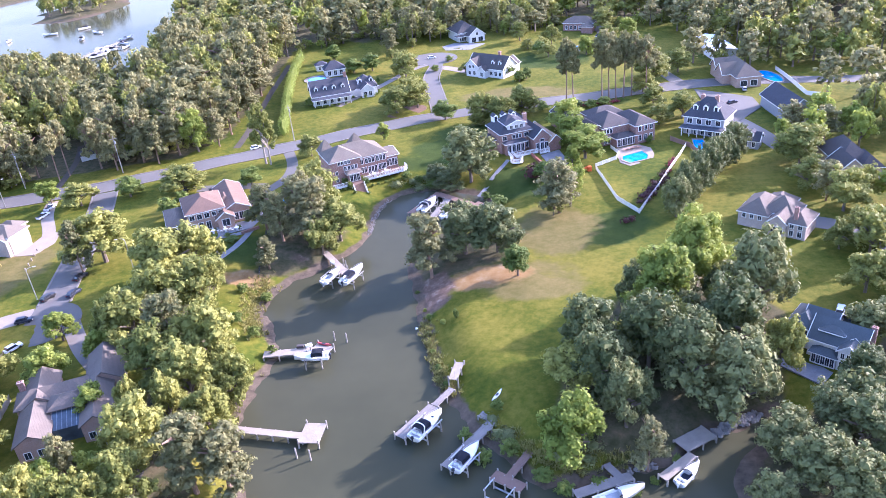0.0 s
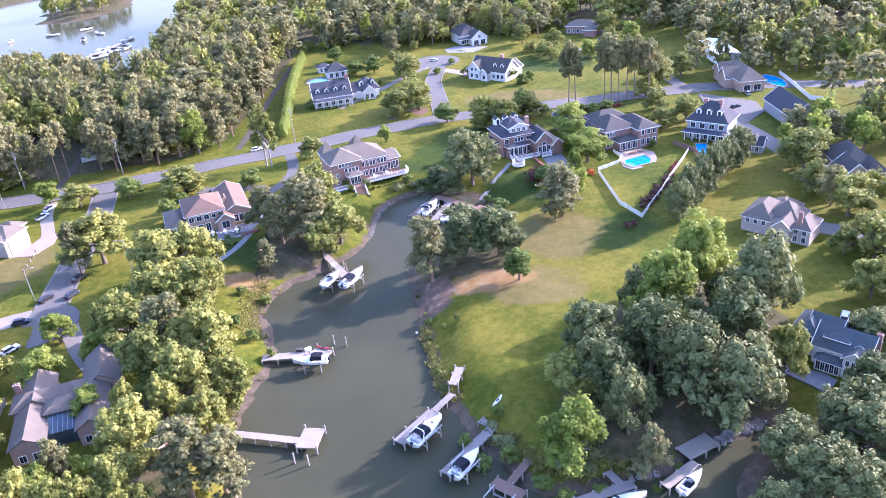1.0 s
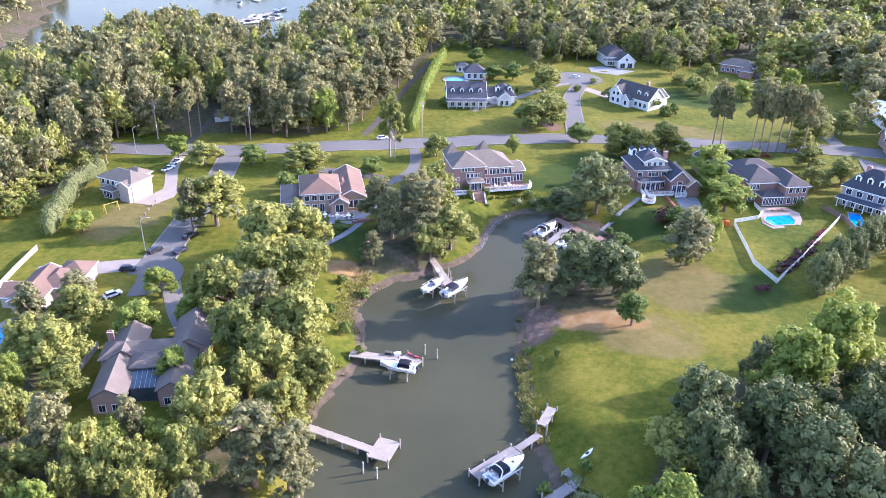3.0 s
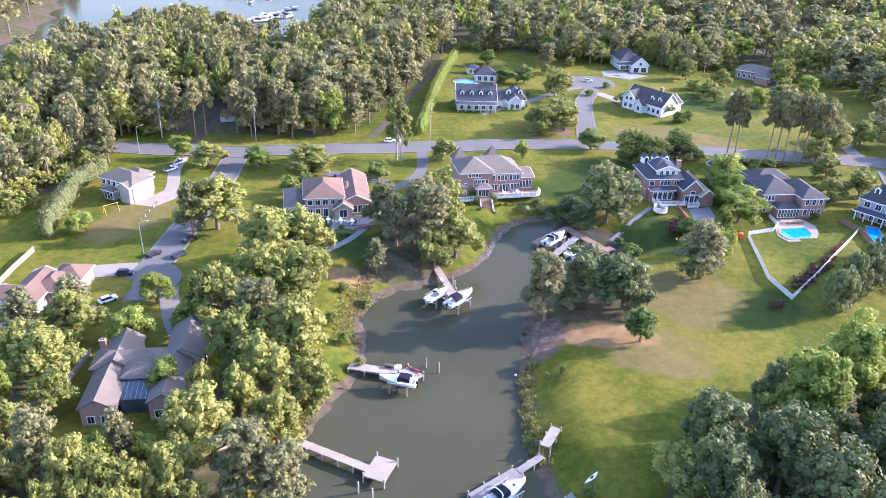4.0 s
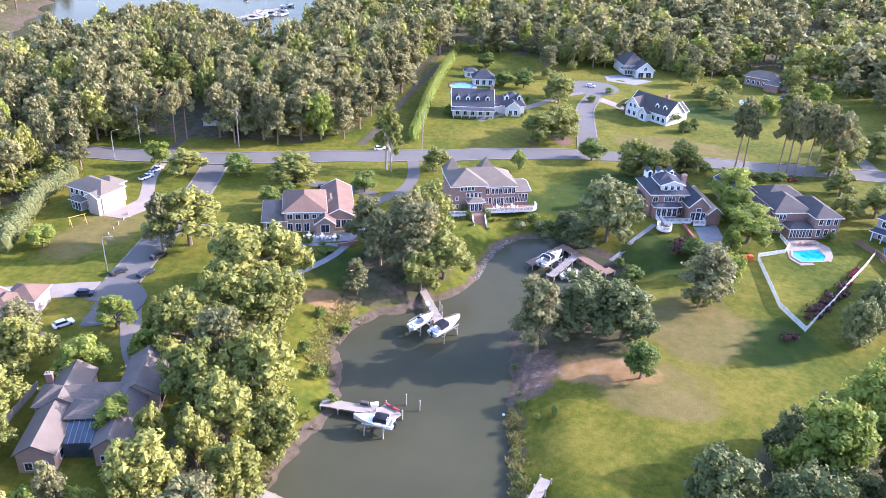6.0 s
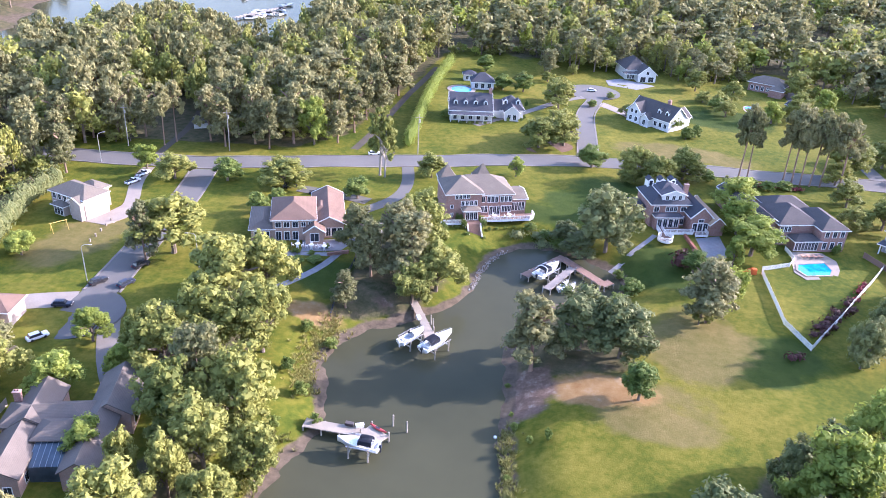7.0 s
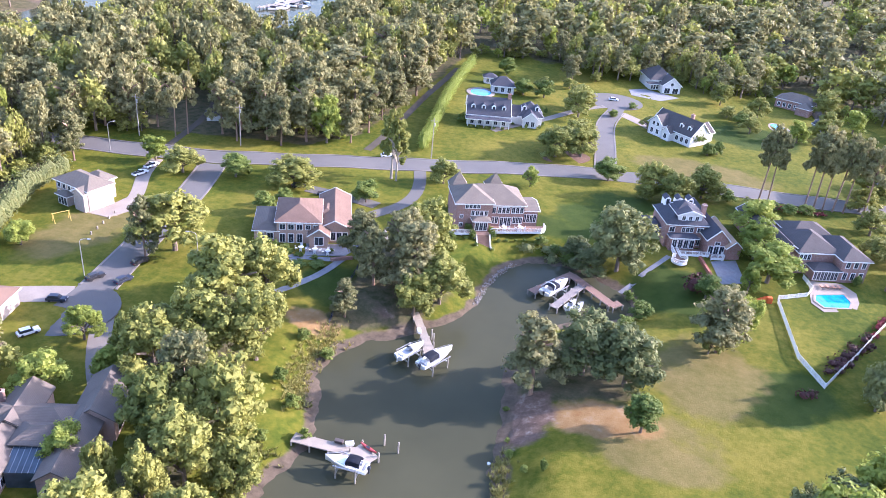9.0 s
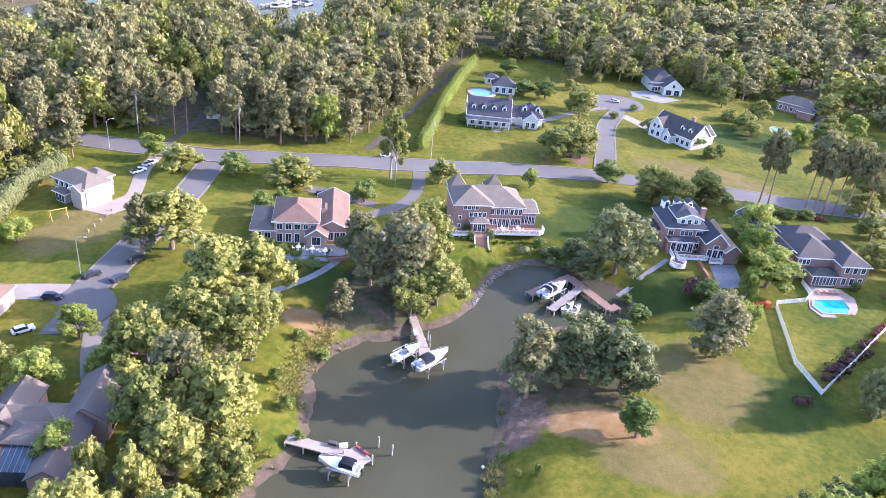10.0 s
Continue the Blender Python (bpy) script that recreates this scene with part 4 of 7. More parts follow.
def roof_mesh(b, over=0.5, thick=0.22):
    u0, u1, v0, v1, z0, ze, roof, axis, pitch = b
    bm = bmesh.new()
    zl = ze - over * pitch
    a0, a1, b0, b1 = u0 - over, u1 + over, v0 - over, v1 + over
    if roof == "gable":
        if axis == "u":
            mid, zr = (b0 + b1) / 2, zl + (b1 - b0) / 2 * pitch
            prof = [(b0, zl), (mid, zr), (b1, zl), (b1, zl + thick), (mid, zr + thick), (b0, zl + thick)]
            ends = [[bm.verts.new((u, v, z)) for v, z in prof] for u in (a0 + 0.15, a1 - 0.15)]
        else:
            mid, zr = (a0 + a1) / 2, zl + (a1 - a0) / 2 * pitch
            prof = [(a0, zl), (mid, zr), (a1, zl), (a1, zl + thick), (mid, zr + thick), (a0, zl + thick)]
            ends = [[bm.verts.new((u, v, z)) for u, z in prof] for v in (b1 - 0.15, b0 + 0.15)]
        p, q = ends
        for k in ((0, 1, 4, 5), (1, 2, 3, 4)):
            bm.faces.new([p[i] for i in k])
            bm.faces.new([q[i] for i in k][::-1])
        for i in range(6):
            bm.faces.new((p[i], q[i], q[(i + 1) % 6], p[(i + 1) % 6]))
    else:
        w, d = a1 - a0, b1 - b0
        run = min(w, d) / 2
        zr = zl + run * pitch
        if roof == "pyramid" or abs(w - d) < 0.3:
            ridge = [((a0 + a1) / 2, (b0 + b1) / 2)] * 2
        elif w > d:
            ridge = [(a0 + run, (b0 + b1) / 2), (a1 - run, (b0 + b1) / 2)]
        else:
            ridge = [((a0 + a1) / 2, b0 + run), ((a0 + a1) / 2, b1 - run)]
        lo = [bm.verts.new((x, y, zl)) for x, y in ((a0, b0), (a1, b0), (a1, b1), (a0, b1))]
        hi = [bm.verts.new((x, y, zl + thick)) for x, y in ((a0, b0), (a1, b0), (a1, b1), (a0, b1))]
        r0, r1 = bm.verts.new((*ridge[0], zr + thick)), bm.verts.new((*ridge[1], zr + thick))
        bm.faces.new(lo[::-1])
        for i in range(4):
            bm.faces.new((lo[i], lo[(i + 1) % 4], hi[(i + 1) % 4], hi[i]))
        if ridge[0] == ridge[1]:
            for i in range(4):
                bm.faces.new((hi[i], hi[(i + 1) % 4], r0))
        elif w > d:
            for f in ((hi[0], hi[1], r1, r0), (hi[1], hi[2], r1), (hi[2], hi[3], r0, r1), (hi[3], hi[0], r0)):
                bm.faces.new(f)
        else:
            for f in ((hi[0], hi[1], r0), (hi[1], hi[2], r1, r0), (hi[2], hi[3], r1), (hi[3], hi[0], r0, r1)):
                bm.faces.new(f)
        bmesh.ops.remove_doubles(bm, verts=bm.verts, dist=0.001)
    return bm


def window(parent, x, y, z, w, h, face, name="window", bars=1):
    """A framed window on a wall; face: f front, b back, l left, r right. z is its sill."""
    turn = {"f": 0, "r": 90, "b": 180, "l": -90}[face]
    m = pose(x, y, z, 0, 0, turn)
    bm = bmesh.new()
    box(bm, -w / 2 - 0.12, w / 2 + 0.12, -0.07, 0.05, -0.14, h + 0.12, m)
    frame_ob = part(name, bm, WHITE, parent)
    bm = bmesh.new()
    n = bars + 1
    for k in range(n):
        a = -w / 2 + k * w / n
        box(bm, a + 0.03, a + w / n - 0.03, -0.09, -0.04, 0, h, m)
    part("pane", bm, PANE, frame_ob)


def gutter(parent, b, over=0.5):
    """White gutters and verge boards, one for each edge of a roof."""
    def length_of(*sizes):
        bm = bmesh.new()
        box(bm, *sizes)
        part("gutter", bm, WHITE, parent)

    u0, u1, v0, v1, z0, ze, roof, axis, pitch = b
    z = ze - over * pitch
    a0, a1, b0, b1 = u0 - over - 0.06, u1 + over + 0.06, v0 - over - 0.06, v1 + over + 0.06
    if roof != "gable" or axis == "u":
        length_of(a0, a1, b0, b0 + 0.14, z - 0.06, z + 0.16)
        length_of(a0, a1, b1 - 0.14, b1, z - 0.06, z + 0.16)
    if roof != "gable" or axis == "v":
        length_of(a0, a0 + 0.14, b0 + 0.14, b1 - 0.14, z - 0.06, z + 0.16)
        length_of(a1 - 0.14, a1, b0 + 0.14, b1 - 0.14, z - 0.06, z + 0.16)
    if roof == "gable":
        half = (v1 - v0 if axis == "u" else u1 - u0) / 2 + over
        rise_, mid = half * pitch, ((v0 + v1) / 2 if axis == "u" else (u0 + u1) / 2)
        slope = math.degrees(math.atan(pitch))
        run = math.hypot(half, rise_)
        for end in (0, 1):
            for side in (-1, 1):
                if axis == "u":
                    m = pose((a0 + 0.1, a1 - 0.1)[end], mid + side * half, z + 0.08, 0, 0, -90 * side) @ pose(0, 0, 0, 0, -slope, 0)
                else:
                    m = pose(mid + side * half, (b0 + 0.1, b1 - 0.1)[end], z + 0.08, 0, 0, 180 if side > 0 else 0) @ pose(0, 0, 0, 0, -slope, 0)
                length_of(0, run, -0.07, 0.07, -0.06, 0.17, m)


def dormer(ob, x, y, z, w=1.5, h=1.7, depth=2.5, wall=None, roof=None):
    """A gabled dormer with a window, front at y."""
    bm = bmesh.new()
    walls(bm, (x - w / 2, x + w / 2, y, y + depth, z - 0.6, z + h, "gable", "v", 0.8))
    d = part("dormer", bm, wall or WHITE, ob)
    part("dormer_roof", roof_mesh((x - w / 2, x + w / 2, y, y + depth, z - 0.6, z + h, "gable", "v", 0.8), 0.2, 0.12), roof, d)
    bm = bmesh.new()
    box(bm, x - w * 0.28, x + w * 0.28, y - 0.05, y + 0.05, z + 0.25, z + h - 0.1)
    part("pane", bm, PANE, d)


def house(name, label, x, y, yaw, blocks, wall, roof, windows=(), base=None, chimneys=(), extra_roof=None, extra_wall=None, dormers=(), trim=True):
    z = land(x, y) if base is None else base
    ob = thing(name, pose(x, y, z, 0, 0, yaw), label, "house")
    for i, b in enumerate(blocks):
        bm = bmesh.new()
        walls(bm, b)
        part("wall", bm, (extra_wall or {}).get(i, wall), ob)
        r = part("roof", roof_mesh(b), (extra_roof or {}).get(i, roof), ob)
        if trim:
            gutter(r, b)
    for w in windows:
        window(ob, *w)
    for d in dormers:
        dormer(ob, *d, roof=roof)
    for cx, cy, top in chimneys:
        bm = bmesh.new()
        box(bm, cx - 0.6, cx + 0.6, cy - 0.4, cy + 0.4, 0, top)
        box(bm, cx - 0.7, cx + 0.7, cy - 0.5, cy + 0.5, top, top + 0.2)
        for q in (-0.25, 0.25):
            box(bm, cx + q - 0.13, cx + q + 0.13, cy - 0.13, cy + 0.13, top + 0.2, top + 0.55)
        part("chimney", bm, REDBRICK, ob)
    return ob


def deck(ob, u0, u1, v0, v1, z, floor, rail_sides, steps=None, posts=True, cut=0.0):
    """A raised terrace with white rails on the sides named (f, l, r); cut: a corner cut off at the front right."""
    plan = [(u0, v0), (u1 - cut, v0), (u1, v0 + cut), (u1, v1), (u0, v1)] if cut else [(u0, v0), (u1, v0), (u1, v1), (u0, v1)]
    bm = bmesh.new()
    prism(bm, plan, z - 0.25, z)
    d = part("terrace_deck", bm, floor, ob)
    edges = []
    if "f" in rail_sides:
        edges.append((u0, v0, u1 - cut, v0))
        if cut:
            edges.append((u1 - cut, v0, u1, v0 + cut))
    if "r" in rail_sides:
        edges.append((u1, v0 + cut, u1, v1))
    if "l" in rail_sides:
        edges.append((u0, v1, u0, v0))
    for ax, ay, bx, by in edges:
        length, m = math.hypot(bx - ax, by - ay), toward(ax, ay, bx, by)
        bm = bmesh.new()
        box(bm, 0, length, -0.05, 0.05, z + 0.92, z + 1.02, m)
        box(bm, 0, length, -0.04, 0.04, z + 0.08, z + 0.16, m)
        box(bm, -0.02, length + 0.02, -0.06, 0.06, z - 0.42, z + 0.03, m)
        n = max(2, int(length / 0.22))
        for k in range(n + 1):
            w = 0.07 if k % 8 == 0 or k == n else 0.028
            box(bm, k * length / n - w, k * length / n + w, -w, w, z, z + 0.95, m)
        part("railing", bm, WHITE, d, "white painted railing")
    if posts:
        n = max(1, round((u1 - u0) / 3))
        for k in range(n + 1):
            u = u0 + 0.2 + (u1 - u0 - 0.4) * k / n
            bm = bmesh.new()
            box(bm, u - 0.1, u + 0.1, v0 + cut + 0.15, v0 + cut + 0.35, -3.5, z - 0.24)
            part("post", bm, WHITE, d)
    if steps:
        su, width, run, drop = steps
        bm = bmesh.new()
        n = max(3, int(drop / 0.18))
        for k in range(n):
            box(bm, su - width / 2, su + width / 2, v0 - run * (k + 1) / n, v0 - run * k / n, z - drop * (k + 1) / n - 0.3, z - drop * (k + 1) / n)
        part("stair", bm, REDBOARD, d)
        slope = math.degrees(math.atan2(drop, run))
        for side in (-1, 1):
            bm = bmesh.new()
            m = pose(su + side * width / 2, v0, z, 0, 0, -90) @ pose(0, 0, 0, 0, slope, 0)
            ln = math.hypot(run, drop)
            box(bm, 0, ln, -0.05, 0.05, 0.85, 0.97, m)
            box(bm, 0, ln, -0.06, 0.06, -0.2, 0.12, m)
            for k in range(9):
                box(bm, ln * k / 8 - 0.04, ln * k / 8 + 0.04, -0.035, 0.035, 0, 0.9, m)
            part("railing", bm, WHITE, d, "white painted stair railing")
    return d


def furniture_set(x, y, z, label, n=4, material=None):
    """A round patio table with chairs."""
    ob = thing("patio_table", pose(x, y, z), label, "table", "patio furniture")
    bm = bmesh.new()
    prism(bm, disc(0, 0, 0.65, 0.65, 14), 0.7, 0.75)
    part("tabletop", bm, material or WHITE, ob)
    bm = bmesh.new()
    tube(bm, ((0, 0, 0), (0, 0, 0.7)), (0.12, 0.05), 6)
    part("leg", bm, material or WHITE, ob)
    for k in range(n):
        a = 2 * math.pi * k / n + 0.4
        ch = thing("patio_chair", pose(x + 1.15 * math.cos(a), y + 1.15 * math.sin(a), z, 0, 0, math.degrees(a) - 90), "pale patio chair on the terrace", "chair", "patio furniture")
        bm = bmesh.new()
        box(bm, -0.27, 0.27, -0.27, 0.27, 0.4, 0.46)
        part("seat", bm, material or WHITE, ch)
        bm = bmesh.new()
        box(bm, -0.27, 0.27, 0.22, 0.28, 0.46, 0.95)
        part("backrest", bm, material or WHITE, ch)
        for px, py in ((-0.24, -0.24), (0.24, -0.24), (-0.24, 0.24), (0.24, 0.24)):
            bm = bmesh.new()
            box(bm, px - 0.025, px + 0.025, py - 0.025, py + 0.025, 0, 0.4)
            part("leg", bm, material or WHITE, ch)


def row(x0, x1, n, y, z, w, h, face="f"):
    """Windows at even steps along a front or back wall."""
    return [(x0 + (x1 - x0) * (k + 0.5) / n, y, z, w, h, face) for k in range(n)]


REDBRICK = brick("red_brick", (0.255, 0.135, 0.105))
TANBRICK = brick("tan_brick", (0.36, 0.235, 0.17))
PALEBRICK = brick("pale_brick", (0.37, 0.30, 0.25))
WHITESIDING = siding("white_siding", (0.66, 0.65, 0.63))
GREYSIDING = siding("grey_siding", (0.30, 0.31, 0.33))
TERRACOTTA = shingle("terracotta_shingles", (0.158, 0.106, 0.079))
TAUPE = shingle("taupe_shingles", (0.152, 0.130, 0.104))
SLATE = shingle("slate_shingles", (0.062, 0.064, 0.074))
GREYROOF = shingle("grey_shingles", (0.080, 0.073, 0.069))
BROWNROOF = shingle("brown_shingles", (0.152, 0.127, 0.103))
GREENROOF = shingle("grey_green_shingles", (0.085, 0.10, 0.105))
BLUEGLASS = glass_material("blue_glass", (0.055, 0.075, 0.09), 0.3)
TANROOF = shingle("tan_shingles", (0.42, 0.30, 0.19))

h1 = house("brick_house", "two-storey brick house with a terracotta-brown hipped roof", -79.5, 190, 25,
           [(0, 10, 0, 13, -1, 5.6, "hip", "u", 0.45), (-5.2, 0.2, 0.5, 13, -1, 3.0, "hip", "v", 0.35), (9.8, 17, 1, 20, -1, 3.7, "gable", "v", 0.5), (7.6, 12, -2.2, 4, -1, 3.2, "gable", "v", 0.7), (9, 14, 6, 14, -1, 3.9, "hip", "u", 0.5)],
           TANBRICK, TERRACOTTA, row(0.3, 6.3, 3, 0, 3.5, 1.3, 1.3) + row(0.3, 6.3, 3, 0, 0.2, 1.2, 2.1) + row(6.4, 9.8, 2, 0, 3.6, 1.0, 1.1) + row(8.4, 11.2, 1, -2.2, 0.7, 2.0, 2.0) + row(12.4, 16.6, 3, 1, 0.5, 1.1, 2.0) + row(-4.8, -0.5, 2, 0.5, 0.8, 1.4, 1.4)
           + [(17, 6, 0.9, 1.2, 1.5, "r"), (17, 12, 0.9, 1.2, 1.5, "r")], extra_roof={1: BROWNROOF})
h2 = house("brick_mansion", "brick house with twin pointed turrets and taupe roof", -37.0, 223.5, 27,
           [(-8, 9.3, 0, 11, -4, 6.2, "hip", "u", 0.58), (-9, 0.4, -1.5, 9, -4, 7.2, "hip", "v", 0.55), (9.2, 13.5, 1.5, 9.5, -3, 3.9, "gable", "u", 0.25), (-8.4, -4.4, 9.5, 13.5, -3, 7.2, "pyramid", "u", 1.5), (1.5, 5.5, 9.5, 13.5, -3, 7.2, "pyramid", "u", 1.5), (-4.6, -0.6, -3.6, -1.4, -3, 3.2, "hip", "u", 0.35)],
           REDBRICK, TAUPE, row(-6.8, -2.8, 4, -1.5, 5.7, 0.8, 1.1) + row(-5.2, -0.6, 4, -1.5, 3.7, 0.8, 1.2) + row(0.6, 1.8, 1, 0, 3.8, 0.9, 1.5) + row(2.2, 5.4, 3, 0, 3.8, 0.85, 1.5) + row(5.8, 9.1, 3, 0, 3.8, 0.85, 1.5) + row(0.6, 2.6, 2, 0, 0.9, 0.8, 1.7)
           + row(3.0, 6.0, 3, 0, 0.2, 0.85, 2.3) + row(6.4, 9.0, 3, 0, 0.9, 0.8, 1.7) + row(9.6, 13.2, 4, 1.5, 0.6, 0.75, 2.2) + row(-4.2, -1.0, 3, -3.6, 0.6, 0.9, 2.0) + row(-8.2, -6.8, 1, -1.5, 3.0, 0.7, 0.9) + row(-8.2, -6.8, 1, -1.5, 0.7, 0.7, 0.9),
           base=land(-37, 223.5) + 0.9)
deck(h2, 0.0, 15.0, -3.6, 0.0, 0.1, REDBOARD, "fr", cut=1.6)
deck(h2, -4.6, -0.2, -5.6, -3.6, 0.1, REDBOARD, "", (-2.4, 3.4, 2.8, 2.6))
deck(h2, -10.5, -4.6, -4.4, -1.5, 0.0, REDBOARD, "fl")
for u, v in ((4.0, -2.0), (8.2, -1.8)):
    p = h2.matrix_world @ Vector((u, v, 0.11))
    furniture_set(p.x, p.y, p.z, "white round patio table on a wooden deck")
h3 = house("dormer_house", "brick house with dark slate roof and a white dormer", 7.1, 234.5, 22,
           [(0, 10.5, 0, 11, -3, 6.2, "hip", "u", 0.75), (9.4, 14.6, -4.5, 15, -3, 4.4, "gable", "v", 0.95), (-4, 0.2, 4, 10, -3, 3.2, "hip", "v", 0.5), (14.4, 18.0, -5.6, 9, -3, 2.8, "gable", "v", 0.9), (2.6, 8.8, 0.6, 7, 5, 8.3, "gable", "v", 0.36), (0.8, 7.5, -2.0, 0.3, -3, 3.2, "hip", "u", 0.3)],
           REDBRICK, SLATE, row(3.1, 8.3, 3, 0.6, 6.9, 0.9, 1.1) + row(0.4, 2.2, 1, 0, 3.8, 1.3, 1.3) + row(3.8, 7.0, 3, 0, 3.9, 0.9, 1.2) + row(7.6, 9.8, 1, 0, 3.9, 1.4, 1.2) + row(1.2, 7.2, 4, -2.0, 0.3, 1.1, 2.2) + row(8.0, 9.6, 1, 0, 0.2, 1.1, 2.1)
           + row(9.8, 14.2, 3, -4.5, 0.3, 1.15, 2.1) + row(11.0, 13.0, 1, -4.5, 2.8, 1.3, 0.8) + row(-3.7, -0.2, 3, 4, 0.7, 0.8, 1.7), extra_roof={3: TANROOF}, extra_wall={4: WHITESIDING}, chimneys=((9.9, 3.5, 10.0),),
           dormers=((2.0, 8.2, 7.6), (5.2, 8.2, 7.6), (8.2, 8.2, 7.6)), base=land(7.1, 234.5) + 0.6)
deck(h3, 2.2, 10.2, -5.2, -2.0, 0.05, REDBOARD, "f")
deck(h3, 10.2, 13.6, -6.6, -4.5, 0.05, REDBOARD, "fr")
bm = bmesh.new()
prism(bm, disc(1.4, -8.4, 1.9, 1.9, 20), -0.2, 0.0)
prism(bm, [(1.0, -6.8), (2.2, -6.8), (2.6, -2.1), (1.4, -2.1)], -0.2, -0.004)
landing = part("stair_landing", bm, REDBOARD, h3, "round timber landing on a white post")
bm = bmesh.new()
for k in range(19):
    a = radians(110 + 17 * k)
    m = pose(1.4, -8.4, 0.0, 0, 0, math.degrees(a))
    box(bm, 1.86, 1.96, -0.29, 0.29, 0.9, 1.02, m)
    box(bm, 1.86, 1.96, -0.29, 0.29, -0.45, 0.12, m)
    for q in (-0.2, -0.07, 0.07, 0.2):
        box(bm, 1.89, 1.93, q - 0.03, q + 0.03, 0.1, 0.92, m)
for x0, x1 in ((1.0, 1.4), (2.2, 2.6)):
    m = toward(x0, -6.8, x1, -2.1)
    box(bm, 0, 4.7, -0.05, 0.05, 0.9, 1.02, m)
    box(bm, 0, 4.7, -0.05, 0.05, -0.3, 0.12, m)
    for k in range(16):
        box(bm, 0.3 * k, 0.3 * k + 0.06, -0.03, 0.03, 0.1, 0.92, m)
tube(bm, ((1.4, -8.4, -3), (1.4, -8.4, -0.2)), (0.16, 0.16), 8)
part("railing", bm, WHITE, landing, "white painted round railing")
bm = bmesh.new()
for k in range(14):
    box(bm, 0.2, 1.6, -0.28, 0.28, -0.06, 0.0, pose(1.4, -8.4, -0.2 - 0.17 * k, 0, 0, 60 - 22 * k))
part("spiral_stair", bm, WHITE, h3, "white spiral garden stair")
h4 = house("pool_house", "brick house with grey hipped roof and glazed sunroom", 39.0, 234.5, 23,
           [(0, 10.5, 0.5, 13, -1, 6.0, "hip", "u", 0.5), (9.5, 16.5, -3.2, 10, -1, 6.0, "hip", "v", 0.5), (-4, 1.5, 2, 27, -1, 5.2, "gable", "v", 0.6), (3, 9.6, -3, 0.7, -1, 3.0, "hip", "u", 0.45), (2, 13, 9, 17, -1, 6.4, "hip", "u", 0.5)],
           REDBRICK, GREYROOF, row(10, 16.2, 3, -3.2, 3.9, 1.0, 1.5) + row(10, 16.2, 3, -3.2, 0.7, 1.0, 1.8) + row(0.3, 3.4, 3, 0.5, 3.9, 0.8, 1.3) + row(3.2, 9.4, 7, -3, 0.3, 0.75, 2.3) + row(0.4, 2.8, 2, 0.5, 0.7, 0.9, 1.7) + [(16.5, 2, 3.9, 1.0, 1.5, "r"), (16.5, 6, 3.9, 1.0, 1.5, "r"), (16.5, 2, 0.7, 1.0, 1.7, "r"), (16.5, 6, 0.7, 1.0, 1.7, "r")],
           trim=True)
h5 = house("porch_house", "grey-blue house with white dormers and a columned porch", 65.3, 242, -33,
           [(0, 12.5, 0, 10, -1, 6.2, "hip", "u", 0.95), (0, 12.5, -2.5, 0.2, 2.6, 2.9, "hip", "u", 0.3)],
           GREYSIDING, SLATE, row(0.4, 12.2, 4, 0, 3.7, 1.5, 1.5) + row(0.5, 12, 5, 0, 0.3, 1.2, 2.1), dormers=((3.0, 1.4, 7.4), (6.2, 1.4, 7.4), (9.4, 1.4, 7.4)), chimneys=((4, 5, 11.5), (8.5, 5, 11.5)))
for k in range(6):
    bm = bmesh.new()
    box(bm, 0.1 + k * 2.42, 0.35 + k * 2.42, -2.4, -2.15, -1, 2.7)
    part("porch_column", bm, WHITE, h5)
house("garden_house", "small grey garden house with slate roof", 78.5, 226, -30, [(0, 5, 0, 4.5, -1, 2.8, "gable", "u", 0.8)], GREYSIDING, SLATE, row(0.4, 4.6, 2, 0, 0.6, 0.9, 1.5), dormers=((2.5, 0.6, 3.1),))
house("corner_house", "pale brick house with taupe hipped roof and blank garage wall", -138.5, 186, -12,
      [(0, 12.0, 0, 7, -1, 5.5, "hip", "u", 0.5), (3, 9, 5.5, 10, -1, 5.3, "hip", "v", 0.5), (8.2, 11.8, -1.2, 3, -1, 5.0, "gable", "v", 0.5), (2.4, 6.0, -1.6, 1, -1, 2.8, "hip", "u", 0.4)], PALEBRICK, TAUPE, row(0.3, 8, 4, 0, 3.5, 1.0, 1.4) + row(0.3, 2.2, 1, 0, 0.6, 1.2, 1.9) + row(2.6, 5.8, 3, -1.6, 0.3, 0.9, 2.0) + row(6.2, 8.0, 1, 0, 0.3, 1.2, 2.1),
      base=land(-138.5, 186))
h7 = house("rambling_house", "rambling brown-roofed brick house with a glass conservatory", -80.3, 102.2, 22,
           [(0, 6, 0, 15, -1, 4.0, "gable", "v", 0.6), (0.5, 6.5, 12, 23, -1, 4.4, "gable", "v", 0.65), (-1, 13, 12, 18, -1, 4.6, "hip", "u", 0.6), (5.8, 12.6, 8, 13, -1, 5.0, "hip", "u", 0.55), (12, 17.5, 1, 16, -1, 4.0, "gable", "v", 0.65), (12.5, 19.5, 15, 27, -1, 4.2, "gable", "v", 0.65)],
           TANBRICK, BROWNROOF, row(0.5, 5.5, 2, 0, 0.6, 1.2, 1.5) + row(12.5, 17, 2, 1, 0.6, 1.2, 1.5) + [(6, 3, 0.7, 1.2, 1.5, "r"), (12, 4, 0.7, 1.2, 1.5, "l"), (19.5, 18, 0.3, 2.6, 2.2, "r"), (19.5, 22, 0.3, 2.6, 2.2, "r")], chimneys=((-0.4, 19, 6.4),), trim=False)
bm = bmesh.new()
